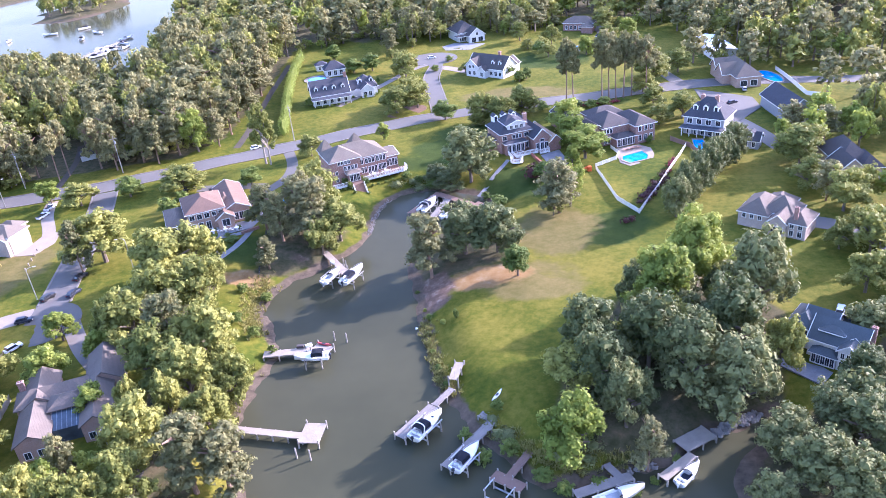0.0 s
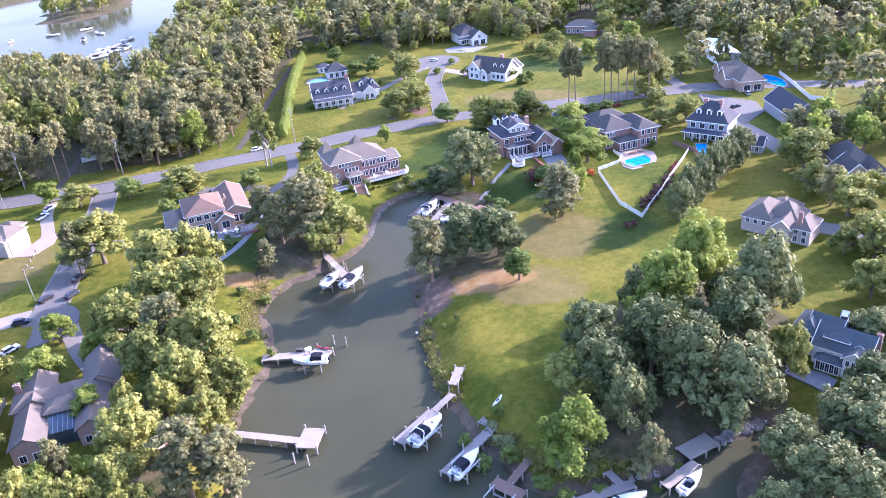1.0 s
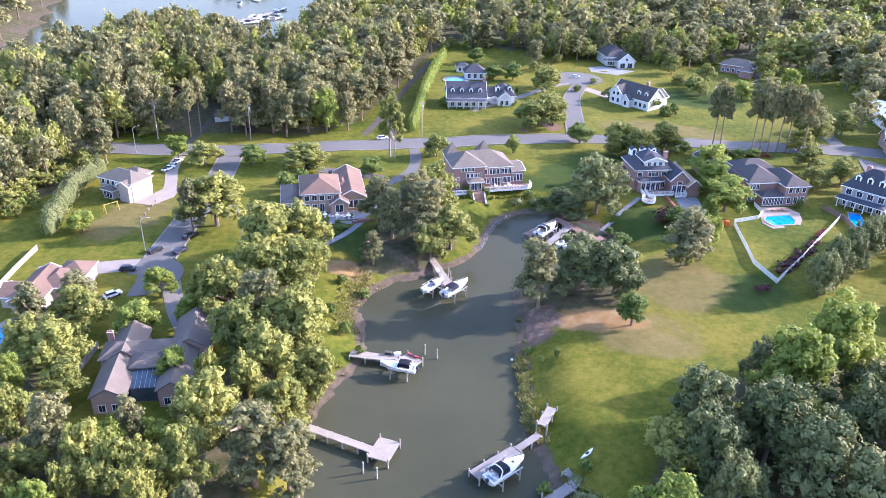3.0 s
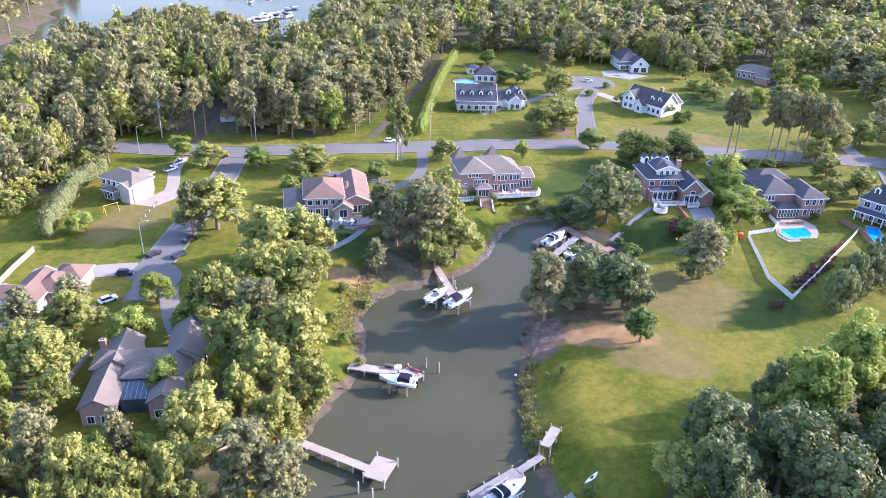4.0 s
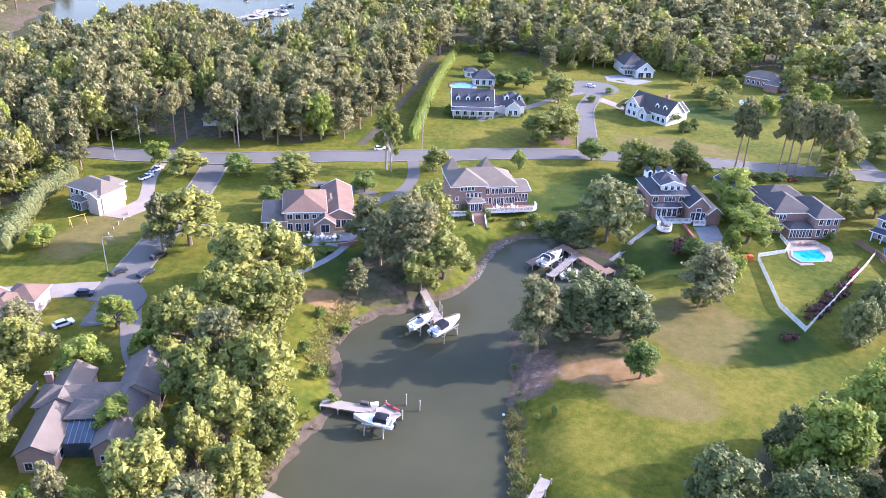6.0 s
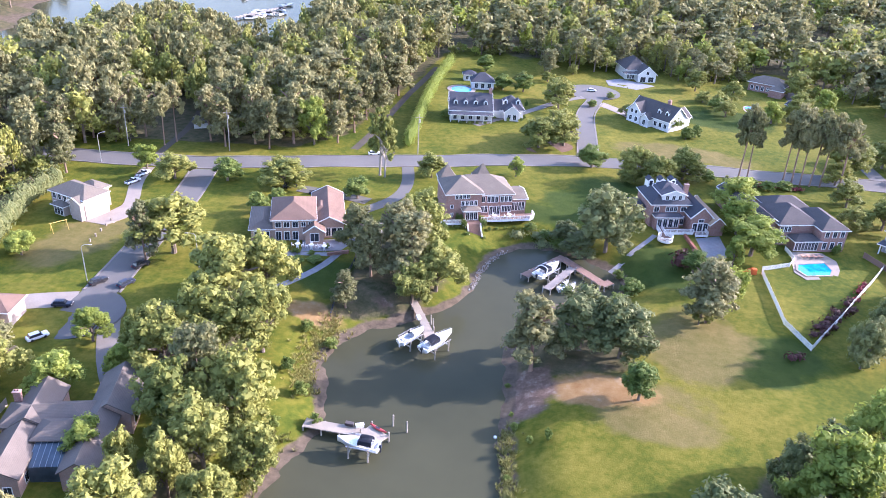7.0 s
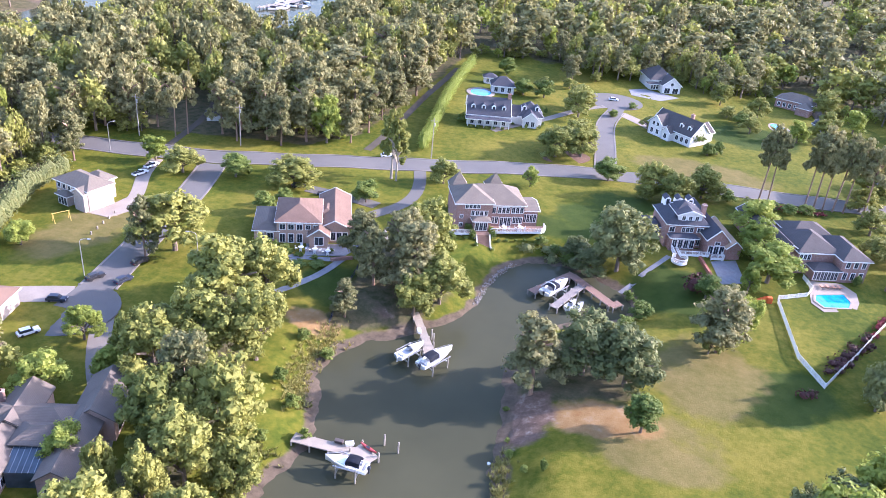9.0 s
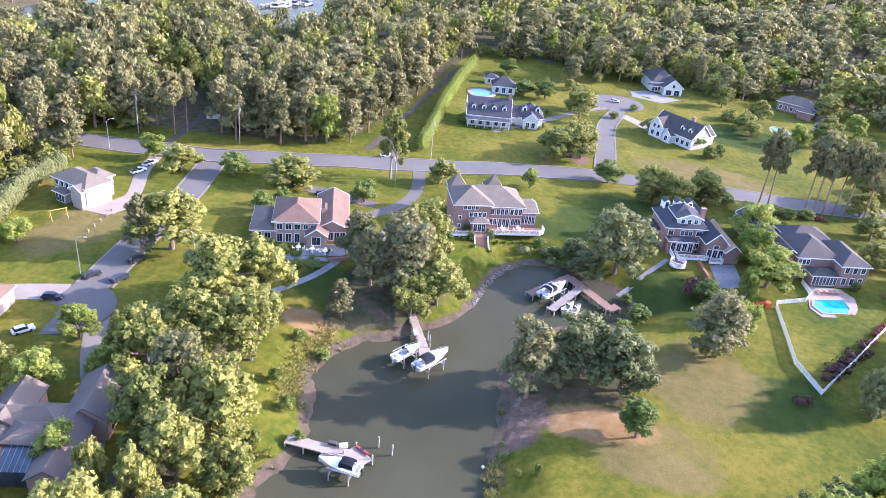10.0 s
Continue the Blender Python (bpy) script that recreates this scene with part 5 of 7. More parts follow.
vs = [bm.verts.new(p) for p in ((6.3, 3.2, 3.2), (11.9, 3.2, 3.2), (11.9, 8.2, 4.6), (6.3, 8.2, 4.6), (6.3, 3.2, -1), (11.9, 3.2, -1), (11.9, 8.2, -1), (6.3, 8.2, -1))]
for f in ((0, 1, 2, 3), (4, 5, 1, 0), (5, 6, 2, 1), (7, 4, 0, 3), (6, 7, 3, 2), (7, 6, 5, 4)):
    bm.faces.new([vs[i] for i in f])
cons = part("conservatory", bm, BLUEGLASS, h7, "blue-tinted glass conservatory roof")
bm = bmesh.new()
for k in range(7):
    tube(bm, ((6.3 + 5.6 * k / 6, 3.1, 3.24), (6.3 + 5.6 * k / 6, 8.2, 4.66)), (0.035, 0.035), 4)
part("glazing_bar", bm, STEEL, cons)
bm = bmesh.new()
box(bm, 7.2, 9.8, -0.6, 2.0, -1, -0.2)
spa = part("spa_surround", bm, PAVING, h7, "pale stone spa surround")
bm = bmesh.new()
box(bm, 7.6, 9.4, -0.2, 1.6, -0.35, -0.17)
part("spa_water", bm, POOLBLUE, spa)
h7.matrix_world = h7.matrix_world @ Matrix.Scale(0.9, 4)
house("terracotta_house", "low house with terracotta hipped roof beside a pool", -116, 125, 15, [(0, 6, 0, 13, -1, 3.2, "gable", "v", 0.5), (3, 9, 6, 14, -1, 3.2, "hip", "u", 0.5), (5, 11, 11, 17, -1, 3.4, "hip", "v", 0.5), (-3, 2, 2, 8, -1, 3.0, "gable", "u", 0.5)], PALEBRICK, TERRACOTTA, row(0.5, 5.5, 2, 0, 0.6, 1.2, 1.6))
h9 = house("cottage", "white cottage with slate roof and four white dormers", -66, 299.5, 18,
           [(0, 15, 0, 11, -1, 4.0, "gable", "u", 0.85), (15, 19, 4, 11, -1, 3.2, "gable", "u", 0.8), (18.5, 27, 4, 14, -1, 3.6, "hip", "u", 0.85), (0, 15, -2.4, 0.1, 2.6, 2.9, "hip", "u", 0.3), (20, 25, 1, 6, -1, 3.4, "gable", "v", 0.8)], WHITESIDING, SLATE, row(0.5, 14.5, 5, 0, 0.5, 1.2, 1.9) + row(20.5, 24.5, 2, 1, 0.6, 1.2, 1.7),
           dormers=((2.0, 1.6, 4.9), (5.6, 1.6, 4.9), (9.2, 1.6, 4.9), (12.8, 1.6, 4.9), (20.4, 5.6, 4.6), (25, 5.6, 4.6)), chimneys=((14.6, 5.5, 10.2),))
for k in range(6):
    bm = bmesh.new()
    box(bm, 0.2 + k * 2.9, 0.45 + k * 2.9, -2.3, -2.05, -1, 2.7)
    part("porch_column", bm, WHITE, h9)
house("garden_pavilion", "small white pool pavilion with slate hipped roof", -69, 344, 18, [(0, 9, 0, 7, -1, 3.2, "hip", "u", 0.8)], WHITESIDING, SLATE, row(0.5, 8.5, 3, 0, 0.5, 1.4, 1.9))
house("white_house", "white gabled house with grey roof", -4.5, 331.0, -36, [(0, 18, 0, 10, -1, 3.8, "gable", "u", 0.85), (0.5, 6.5, -2, 5, -1, 4.6, "gable", "v", 0.9), (7.2, 10.6, -2.6, 3, -1, 3.2, "gable", "v", 0.9), (10, 17, 8, 14, -1, 3.4, "gable", "v", 0.7)], WHITESIDING, GREYROOF,
      row(1, 6, 2, -2, 0.8, 1.2, 1.6) + row(1.6, 5.4, 2, -2, 3.6, 1.0, 1.3) + row(11, 17.6, 3, 0, 0.8, 1.2, 1.6) + row(7.8, 10, 1, -2.6, 0.7, 1.2, 1.7), dormers=((12.0, 1.4, 4.6), (15.5, 1.4, 4.6)), chimneys=((13, 5.4, 9.4),))
house("far_house", "far white house with grey gabled roof", -10, 391, 22, [(0, 11, 0, 15, -1, 4.6, "hip", "v", 0.7), (4, 12, -5, 2, -1, 3.6, "gable", "v", 0.8), (-1.5, 4, -2.5, 0.2, 2.8, 3.2, "hip", "u", 0.3)], WHITESIDING, GREYROOF, row(4.4, 11.6, 2, -5, 0.2, 2.4, 2.2) + row(0.4, 4, 3, 0, 0.4, 0.9, 2.2) + row(6.4, 9.6, 1, -5, 3.4, 1.2, 1.3))
house("far_brick_house", "far red brick house with brown roof", 42.5, 399, -20, [(0, 15, 0, 9, -1, 4.0, "hip", "u", 0.5), (10, 15.5, -5, 1, -1, 3.2, "hip", "v", 0.5)], REDBRICK, BROWNROOF, row(0.5, 9.5, 4, 0, 0.8, 1.1, 1.6))
house("garden_house", "small grey-roofed garden house among trees", 55, 371, -20, [(0, 7, 0, 6, -1, 2.8, "hip", "u", 0.7)], GREYSIDING, SLATE, row(0.5, 6.5, 2, 0, 0.6, 1.0, 1.5))
house("white_annexe", "small white annexe behind a pool pavilion", -75.5, 356, 18, [(0, 5, 0, 4, -1, 2.8, "hip", "u", 0.6)], WHITESIDING, SLATE, row(0.5, 4.5, 2, 0, 0.6, 1.0, 1.5))
house("white_roofed_hall", "low building with a bright white metal roof", 96, 322, 3, [(0, 9, 0, 26, -1, 4.0, "gable", "v", 0.16)], WHITESIDING, plain("white_metal_roof", (0.82, 0.83, 0.84), 0.45, 0.04))
house("brown_house", "brown-roofed brick house beside a pool", 94, 284, 5, [(0, 9, 0, 20, -1, 4.2, "hip", "v", 0.8), (-3, 4, 6, 13, -1, 4.0, "gable", "u", 0.9), (-2, 4, 15, 21, -1, 4.0, "gable", "u", 0.9)], TANBRICK, BROWNROOF, row(0.8, 8.2, 2, 0, 0.5, 2.4, 2.0))
house("slate_house", "grey-roofed house with a white dormer", 98, 244, 5, [(0, 9, 0, 20, -1, 4.0, "gable", "v", 0.8)], GREYSIDING, SLATE)
h15 = house("gabled_house", "large tan house with many grey-brown gables", 63.0, 176, -38, [(0, 9, 0, 14, -1, 5.2, "hip", "v", 0.75), (6, 16, 3, 13, -1, 5.4, "hip", "u", 0.8), (10.5, 15.5, -2.6, 6, -1, 5.0, "gable", "v", 0.9), (15, 21, -1, 9, -1, 5.2, "hip", "v", 0.8), (4, 12, 10, 20, -1, 4.0, "hip", "v", 0.7)], PALEBRICK, BROWNROOF,
      row(0.6, 8, 3, 0, 3.1, 1.1, 1.4) + row(11, 15, 2, -2.6, 0.8, 1.5, 2.6) + row(15.6, 20.6, 2, -1, 3.2, 1.2, 1.5) + row(15.6, 20.6, 2, -1, 0.6, 1.2, 1.8), chimneys=((17.5, 0.0, 9.8),))
h16 = house("creekside_house", "white-sided house with grey-green gabled roofs", 57.5, 127.5, -40, [(0, 6, 1, 11, -1, 6.0, "hip", "v", 0.7), (3, 10, 3, 11, -1, 6.0, "gable", "u", 0.7), (6, 18, -1, 8, -1, 5.2, "gable", "u", 0.85), (7.5, 13.2, -3.4, 0, -1, 3.0, "hip", "u", 0.4), (8, 13, 0.6, 5, 4.5, 7.2, "hip", "u", 0.45), (-1, 4.5, -1.6, 1.2, -1, 2.9, "hip", "u", 0.4), (13.4, 18, -3.2, 0, -1, 5.4, "gable", "v", 0.8), (7, 16, 8, 15, -1, 3.2, "gable", "u", 0.7)], WHITESIDING, GREENROOF,
             row(0.4, 5.6, 2, 1, 3.8, 1.2, 1.4) + row(0, 4, 3, -1.6, 0.3, 1.0, 2.0) + row(7.8, 13.0, 5, -3.4, 0.2, 0.9, 2.4) + row(8.4, 12.6, 4, 0.6, 5.7, 0.7, 1.1) + row(13.8, 17.6, 3, -3.2, 3.4, 0.8, 1.4) + row(13.8, 17.6, 3, -3.2, 0.5, 0.9, 1.9), chimneys=((18.5, 4, 9.6),))
for ob in (h15, h16):
    ob.matrix_world = ob.matrix_world @ Matrix.Scale(0.76, 4)
patch("creekside_terrace", [(57.6, 125.4), (54.6, 121.4), (60.0, 115.0), (63.8, 119.0)], FLAGSTONE, "grey paved terrace behind a white house", "terrace")
house("steep_house", "grey house with steep hipped roofs", 95, 194, 0, [(0, 9, 4, 18, -1, 5.0, "hip", "v", 0.85), (-1, 5, 0, 8, -1, 4.6, "gable", "v", 0.9), (5, 10, 1, 10, -1, 4.6, "hip", "v", 0.9)], PALEBRICK, GREYROOF, row(-0.4, 4.4, 2, 0, 0.7, 1.2, 1.7) + row(5.6, 9.6, 2, 1, 0.7, 1.2, 1.7))


# ---- docks, boats ----
def boards(bm, length, width, z, m, step=0.3, thick=0.06):
    n = max(1, int(length / step))
    for k in range(n):
        a = k * length / n
        box(bm, a, a + length / n - 0.02, -width / 2, width / 2, z - thick, z + random.uniform(-0.008, 0.008), m)


def pile(parent, x, y, top, foot=-1.4, radius=0.15, material=None):
    bm = bmesh.new()
    tube(bm, ((x, y, foot), (x, y, top - 0.05), (x + 0.01, y, top)), (radius * 1.1, radius, radius * 0.8), 8)
    part("post", bm, material or PILE, parent)


def dock(label, runs, material, z=1.3, group=""):
    """Board walks on piles. runs: x0, y0, x1, y1, width, height of the pile tops over the deck."""
    ob = thing("dock", pose(0, 0, 0), label, "dock", group)
    for x0, y0, x1, y1, width, proud in runs:
        m, length = toward(x0, y0, x1, y1), math.hypot(x1 - x0, y1 - y0)
        bm = bmesh.new()
        boards(bm, length, width, z, m)
        part("deck", bm, material, ob)
        bm = bmesh.new()
        for side in (-width / 2 + 0.12, width / 2 - 0.2):
            box(bm, 0, length, side, side + 0.08, z - 0.32, z - 0.062, m)
        part("joist", bm, PILE, ob)
        n = max(1, round(length / 3.2))
        for k in range(n + 1):
            for side in (-1, 1):
                p = m @ Vector((min(length - 0.15, 0.15 + k * length / n), side * (width / 2 + 0.04), 0))
                if land(p.x, p.y) < z:
                    pile(ob, p.x, p.y, z + proud)
    return ob


def hull_mesh(length, beam):
    bm = bmesh.new()
    rings = []
    for k in range(13):
        s = k / 12
        b = beam / 2 * (0.94 + 0.06 * min(1, s * 3)) * (1 - max(0.0, (s - 0.42) / 0.58) ** 2.3) + 0.02
        top, keel = 0.75 + 0.45 * s * s, -0.35 + 0.75 * max(0, s - 0.6) ** 1.6 * 2.2
        chine = 0.02 + 0.5 * max(0, s - 0.55)
        x = length * s + (0.25 if k == 12 else 0)
        rings.append([bm.verts.new((x, y, z)) for y, z in ((-b, top), (-b * 0.97, top - 0.12), (-b * 0.8, chine), (0, keel), (b * 0.8, chine), (b * 0.97, top - 0.12), (b, top))])
    for r0, r1 in zip(rings, rings[1:]):
        for i in range(6):
            bm.faces.new((r0[i], r1[i], r1[i + 1], r0[i + 1]))
    bm.faces.new(rings[0])
    tops = [(r[0].co.copy(), r[6].co.copy()) for r in rings]
    return bm, tops


def boat(label, x0, y0, x1, y1, z, beam, cover=None, cabin=False, open_colour=None):
    """A motor boat from stern to bow, floating or held on a lift at height z."""
    length = math.hypot(x1 - x0, y1 - y0)
    ob = thing("motor_boat", toward(x0, y0, x1, y1, z), label, "boat")
    bm, tops = hull_mesh(length, beam)
    part("hull", bm, GELCOAT, ob, smooth=True)
    bm = bmesh.new()
    front = [(Vector((a.x, a.y * 0.96, a.z)), Vector((b.x, b.y * 0.96, b.z))) for a, b in tops if a.x > length * 0.48]
    last = None
    for a, b in front:
        mid = (a + b) / 2 + Vector((0, 0, 0.16 * min(1, abs(b.y))))
        r = [bm.verts.new(p) for p in (a, a.lerp(mid, 0.6) + Vector((0, 0, 0.03)), mid, b.lerp(mid, 0.6) + Vector((0, 0, 0.03)), b)]
        if last:
            for i in range(4):
                bm.faces.new((last[i], r[i], r[i + 1], last[i + 1]))
        last = r
    part("foredeck", bm, GELCOAT, ob, smooth=True)
    bm = bmesh.new()
    w = beam / 2
    box(bm, 0.1, length * 0.5, -w * 0.82, w * 0.82, 0.22, 0.28)
    part("cockpit_floor", bm, open_colour or plain("cockpit_liner", (0.42, 0.42, 0.42), 0.7), ob)
    bm = bmesh.new()
    for side in (-1, 1):
        box(bm, 0.02, length * 0.5, side * w * 0.9 - 0.11, side * w * 0.9 + 0.11, 0.25, 0.82)
    box(bm, 0.02, 0.25, -w * 0.9, w * 0.9, 0.25, 0.76)
    part("gunwale", bm, GELCOAT, ob)
    for side in (-0.4, 0.4):
        bm = bmesh.new()
        box(bm, length * 0.14, length * 0.24, side * w - 0.28 * w, side * w + 0.28 * w, 0.28, 0.62)
        box(bm, length * 0.12, length * 0.15, side * w - 0.28 * w, side * w + 0.28 * w, 0.5, 0.98)
        part("seat", bm, WHITE, ob)
    bm = bmesh.new()
    pts = [(length * 0.46, -w * 0.8), (length * 0.53, -w * 0.55), (length * 0.55, 0), (length * 0.53, w * 0.55), (length * 0.46, w * 0.8)]
    lo, hi = [bm.verts.new((px, py, 0.85)) for px, py in pts], [bm.verts.new((px - 0.3, py * 0.92, 1.4)) for px, py in pts]
    for i in range(4):
        bm.faces.new((lo[i], lo[i + 1], hi[i + 1], hi[i]))
    r = bmesh.ops.solidify(bm, geom=list(bm.faces), thickness=0.05)
    part("windscreen", bm, PANE, ob)
    if cover:
        bm = bmesh.new()
        n = 7
        rows = []
        for k in range(n):
            u = length * (0.16 + 0.32 * k / (n - 1))
            arch = 0.12 * math.sin(math.pi * k / (n - 1))
            rows.append([bm.verts.new((u, v * w * 0.8, 1.72 + arch + 0.16 * (1 - v * v) - 0.75 * (abs(v) > 0.95))) for v in (-1, -0.9, -0.5, 0, 0.5, 0.9, 1)])
        for p, q in zip(rows, rows[1:]):
            for i in range(6):
                bm.faces.new((p[i], q[i], q[i + 1], p[i + 1]))
        bmesh.ops.solidify(bm, geom=list(bm.faces), thickness=0.04)
        part("canopy", bm, cover, ob, "dark canvas canopy")
    if cabin:
        bm = bmesh.new()
        for side in (-1, 1):
            tube(bm, ((length * 0.2, side * w * 0.85, 0.8), (length * 0.26, side * w * 0.8, 2.0), (length * 0.28, side * w * 0.4, 2.2), (length * 0.28, 0, 2.22)), (0.11, 0.11, 0.1, 0.1), 6)
        part("arch", bm, GELCOAT, ob)
        bm = bmesh.new()
        box(bm, length * 0.68, length * 0.72, -0.25, 0.25, 1.12, 1.2)
        part("hatch", bm, PANE, ob)
    bm = bmesh.new()
    box(bm, -0.45, 0.0, -0.22, 0.22, 0.5, 1.05)
    box(bm, -0.35, -0.1, -0.08, 0.08, -0.5, 0.5)
    bmesh.ops.bevel(bm, geom=list(bm.edges), offset=0.04, segments=1, affect="EDGES")
    part("outboard", bm, NAVY if cover else WHITE, ob)
    bm = bmesh.new()
    n = [a for a, b in tops if a.x > length * 0.5]
    for sgn in (1, -1):
        tube(bm, [(a.x, a.y * sgn * 0.92, a.z + 0.35) for a in n[:-1]] + [(length * 0.99, 0, tops[-1][0].z + 0.35)], [0.025] * len(n), 5)
    part("bow_rail", bm, STEEL, ob)
    return ob


def boat_lift(x0, y0, x1, y1, beam, z, top=2.6, label="galvanised boat lift on timber piles"):
    """Four piles with two cross beams that carry a boat."""
    length = math.hypot(x1 - x0, y1 - y0)
    m = toward(x0, y0, x1, y1)
    ob = thing("boat_lift", pose(0, 0, 0), label, "boat lift")
    for u in (0.2, 0.68):
        ends = []
        for side in (-1, 1):
            p = m @ Vector((length * u, side * (beam / 2 + 0.45), 0))
            pile(ob, p.x, p.y, top, radius=0.14)
            ends.append((p.x, p.y))
        bm = bmesh.new()
        a, b = ends
        box(bm, 0, math.hypot(b[0] - a[0], b[1] - a[1]), -0.1, 0.1, z - 0.62, z - 0.38, toward(*a, *b))
        part("beam", bm, STEEL, ob)
    for side in (-1, 1):
        bm = bmesh.new()
        box(bm, length * 0.15, length * 0.75, side * (beam / 2 + 0.45) - 0.08, side * (beam / 2 + 0.45) + 0.08, top - 0.25, top - 0.1, m)
        part("rail_beam", bm, STEEL, ob)
    return ob


dock("long pale weathered timber dock with square platform", [(-50, 113.2, -32, 109.7, 1.6, 0.0), (-32.6, 110.6, -28.6, 110.2, 5.2, 0.7)], WEATHERED)
dock("pale timber dock with angled end and boat lift", [(-46, 135.6, -33, 136.6, 2.2, 0.0), (-35.5, 137.6, -31.6, 135.8, 2.6, 0.8)], WEATHERED)
boat("white bowrider on a lift with dark seats", -31.4, 133.0, -38.4, 132.7, 1.6, 2.5, NAVY)
boat_lift(-31.4, 133.0, -38.4, 132.7, 2.5, 1.6)
dock("grey timber dock with twin boat lifts", [(-41.5, 181.5, -34.2, 170.2, 1.7, 0.0), (-34.4, 170.4, -32.2, 165.2, 2.2, 0.9)], WEATHERED)
boat("white motor boat under a dark cover on a lift", -33.0, 161.8, -29.4, 169.9, 1.9, 2.7, NAVY)
boat_lift(-33.0, 161.8, -29.4, 169.9, 2.7, 1.9)
boat("small white open skiff on a lift", -38.0, 163.0, -35.2, 169.2, 1.6, 2.2)
boat_lift(-38.0, 163.0, -35.2, 169.2, 2.2, 1.6)
dock("brown timber dock with two arms", [(-19.8, 201.1, -12.2, 214.4, 2.3, 0.0), (-12.6, 213.6, -1.2, 203.6, 2.3, 0.0), (-1.9, 203.2, 0.2, 205.6, 2.0, 0.0)], REDBOARD)
dock("grey timber finger dock between two berths", [(-9.4, 209.4, -13.8, 196.6, 1.9, 0.4)], GREYBOARD)
boat("large white cabin cruiser on a lift", -16.8, 200.6, -13.0, 208.8, 1.5, 3.2, NAVY, True)
boat_lift(-16.8, 200.6, -13.0, 208.8, 3.2, 1.5)
boat("white water scooter on a floating pad", -11.0, 198.3, -9.6, 202.2, 0.3, 1.5)
boat("white water scooter on a floating pad", -9.2, 198.0, -7.9, 201.6, 0.3, 1.5)
dock("grey timber dock with wide berth and narrow gangway", [(-14.6, 108.4, -8.8, 116.4, 2.5, 0.5), (-8.8, 116.6, -5.6, 121.4, 1.3, 0.0)], GREYBOARD)
boat("white cabin cruiser with dark canopy on a lift", -12.0, 107.2, -7.4, 114.0, 1.4, 2.8, NAVY, True)
boat_lift(-12.0, 107.2, -7.4, 114.0, 2.8, 1.4)
dock("weathered timber steps up the bank", [(-5.4, 122.4, -4.2, 127.8, 1.8, 0.6)], WEATHERED, 2.6)
dock("grey timber dock with raised terrace", [(-6.2, 100.6, 1.0, 110.2, 1.9, 0.0), (1.0, 110.2, 5.6, 118.2, 1.7, 0.0), (0.0, 114.2, 2.6, 112.6, 3.0, 0.3)], GREYBOARD)
boat("white runabout with blue canopy on a lift", -4.6, 99.2, -0.6, 105.0, 1.4, 2.5, NAVY)
boat_lift(-4.6, 99.2, -0.6, 105.0, 2.5, 1.4)
dock("dark brown timber dock with walkway", [(1.8, 98.6, 6.6, 95.2, 2.2, 0.3), (4.2, 97.6, 9.2, 105.2, 1.4, 0.0)], REDBOARD)
boat_lift(1.4, 92.6, 4.4, 97.0, 3.0, 0.9, 2.2, "empty white steel boat lift")
dock("grey timber dock beside a broad wooden platform", [(28.6, 96.4, 34.6, 101.4, 1.7, 0.2), (33.0, 103.4, 38.6, 106.8, 3.4, 0.0)], WEATHERED)
boat("small white inflatable boat with dark interior", 31.0, 95.6, 35.0, 99.6, 0.25, 2.0, None, False, NAVY)
dock("grey timber dock along the creek bank", [(14.5, 93.6, 24.0, 97.2, 1.8, 0.2), (22.0, 97.0, 20.2, 100.0, 1.4, 0.0)], GREYBOARD)
boat("white runabout moored beside a dock", 17.6, 92.0, 25.4, 95.2, 0.3, 2.6)
def dock_box(x, y, z, turn, label, material):
    """A bevelled dock storage chest with a lid."""
    ob = thing("storage_chest", pose(x, y, z, 0, 0, turn), label, "chest", "dock gear")
    bm = bmesh.new()
    box(bm, -0.7, 0.7, -0.35, 0.35, 0.0, 0.5)
    bmesh.ops.bevel(bm, geom=list(bm.edges), offset=0.04, segments=1, affect="EDGES")
    part("body", bm, material, ob)
    bm = bmesh.new()
    box(bm, -0.74, 0.74, -0.39, 0.39, 0.5, 0.6)
    bmesh.ops.bevel(bm, geom=list(bm.edges), offset=0.04, segments=1, affect="EDGES")
    part("lid", bm, material, ob)


def kayak(x, y, z, turn, label, material, length=3.6):
    ob = thing("kayak", pose(x, y, z, 0, 0, turn), label, "kayak", "dock gear")
    bm = bmesh.new()
    rings = []
    for k in range(11):
        u = k / 5 - 1
        w, up = 0.36 * (1 - abs(u) ** 2.4) + 0.01, 0.16 * u * u
        rings.append([bm.verts.new((u * length / 2, w * math.cos(a), 0.18 + up + 0.17 * math.sin(a))) for a in (2 * math.pi * i / 8 for i in range(8))])
    for r0, r1 in zip(rings, rings[1:]):
        for i in range(8):
            bm.faces.new((r0[i], r0[(i + 1) % 8], r1[(i + 1) % 8], r1[i]))
    bm.faces.new(rings[0][::-1])
    bm.faces.new(rings[-1])
    hull = part("hull", bm, material, ob, smooth=True)
    bm = bmesh.new()
    prism(bm, disc(-0.1, 0, 0.5, 0.22, 14), 0.34, 0.37)
    part("cockpit", bm, NAVY, hull)


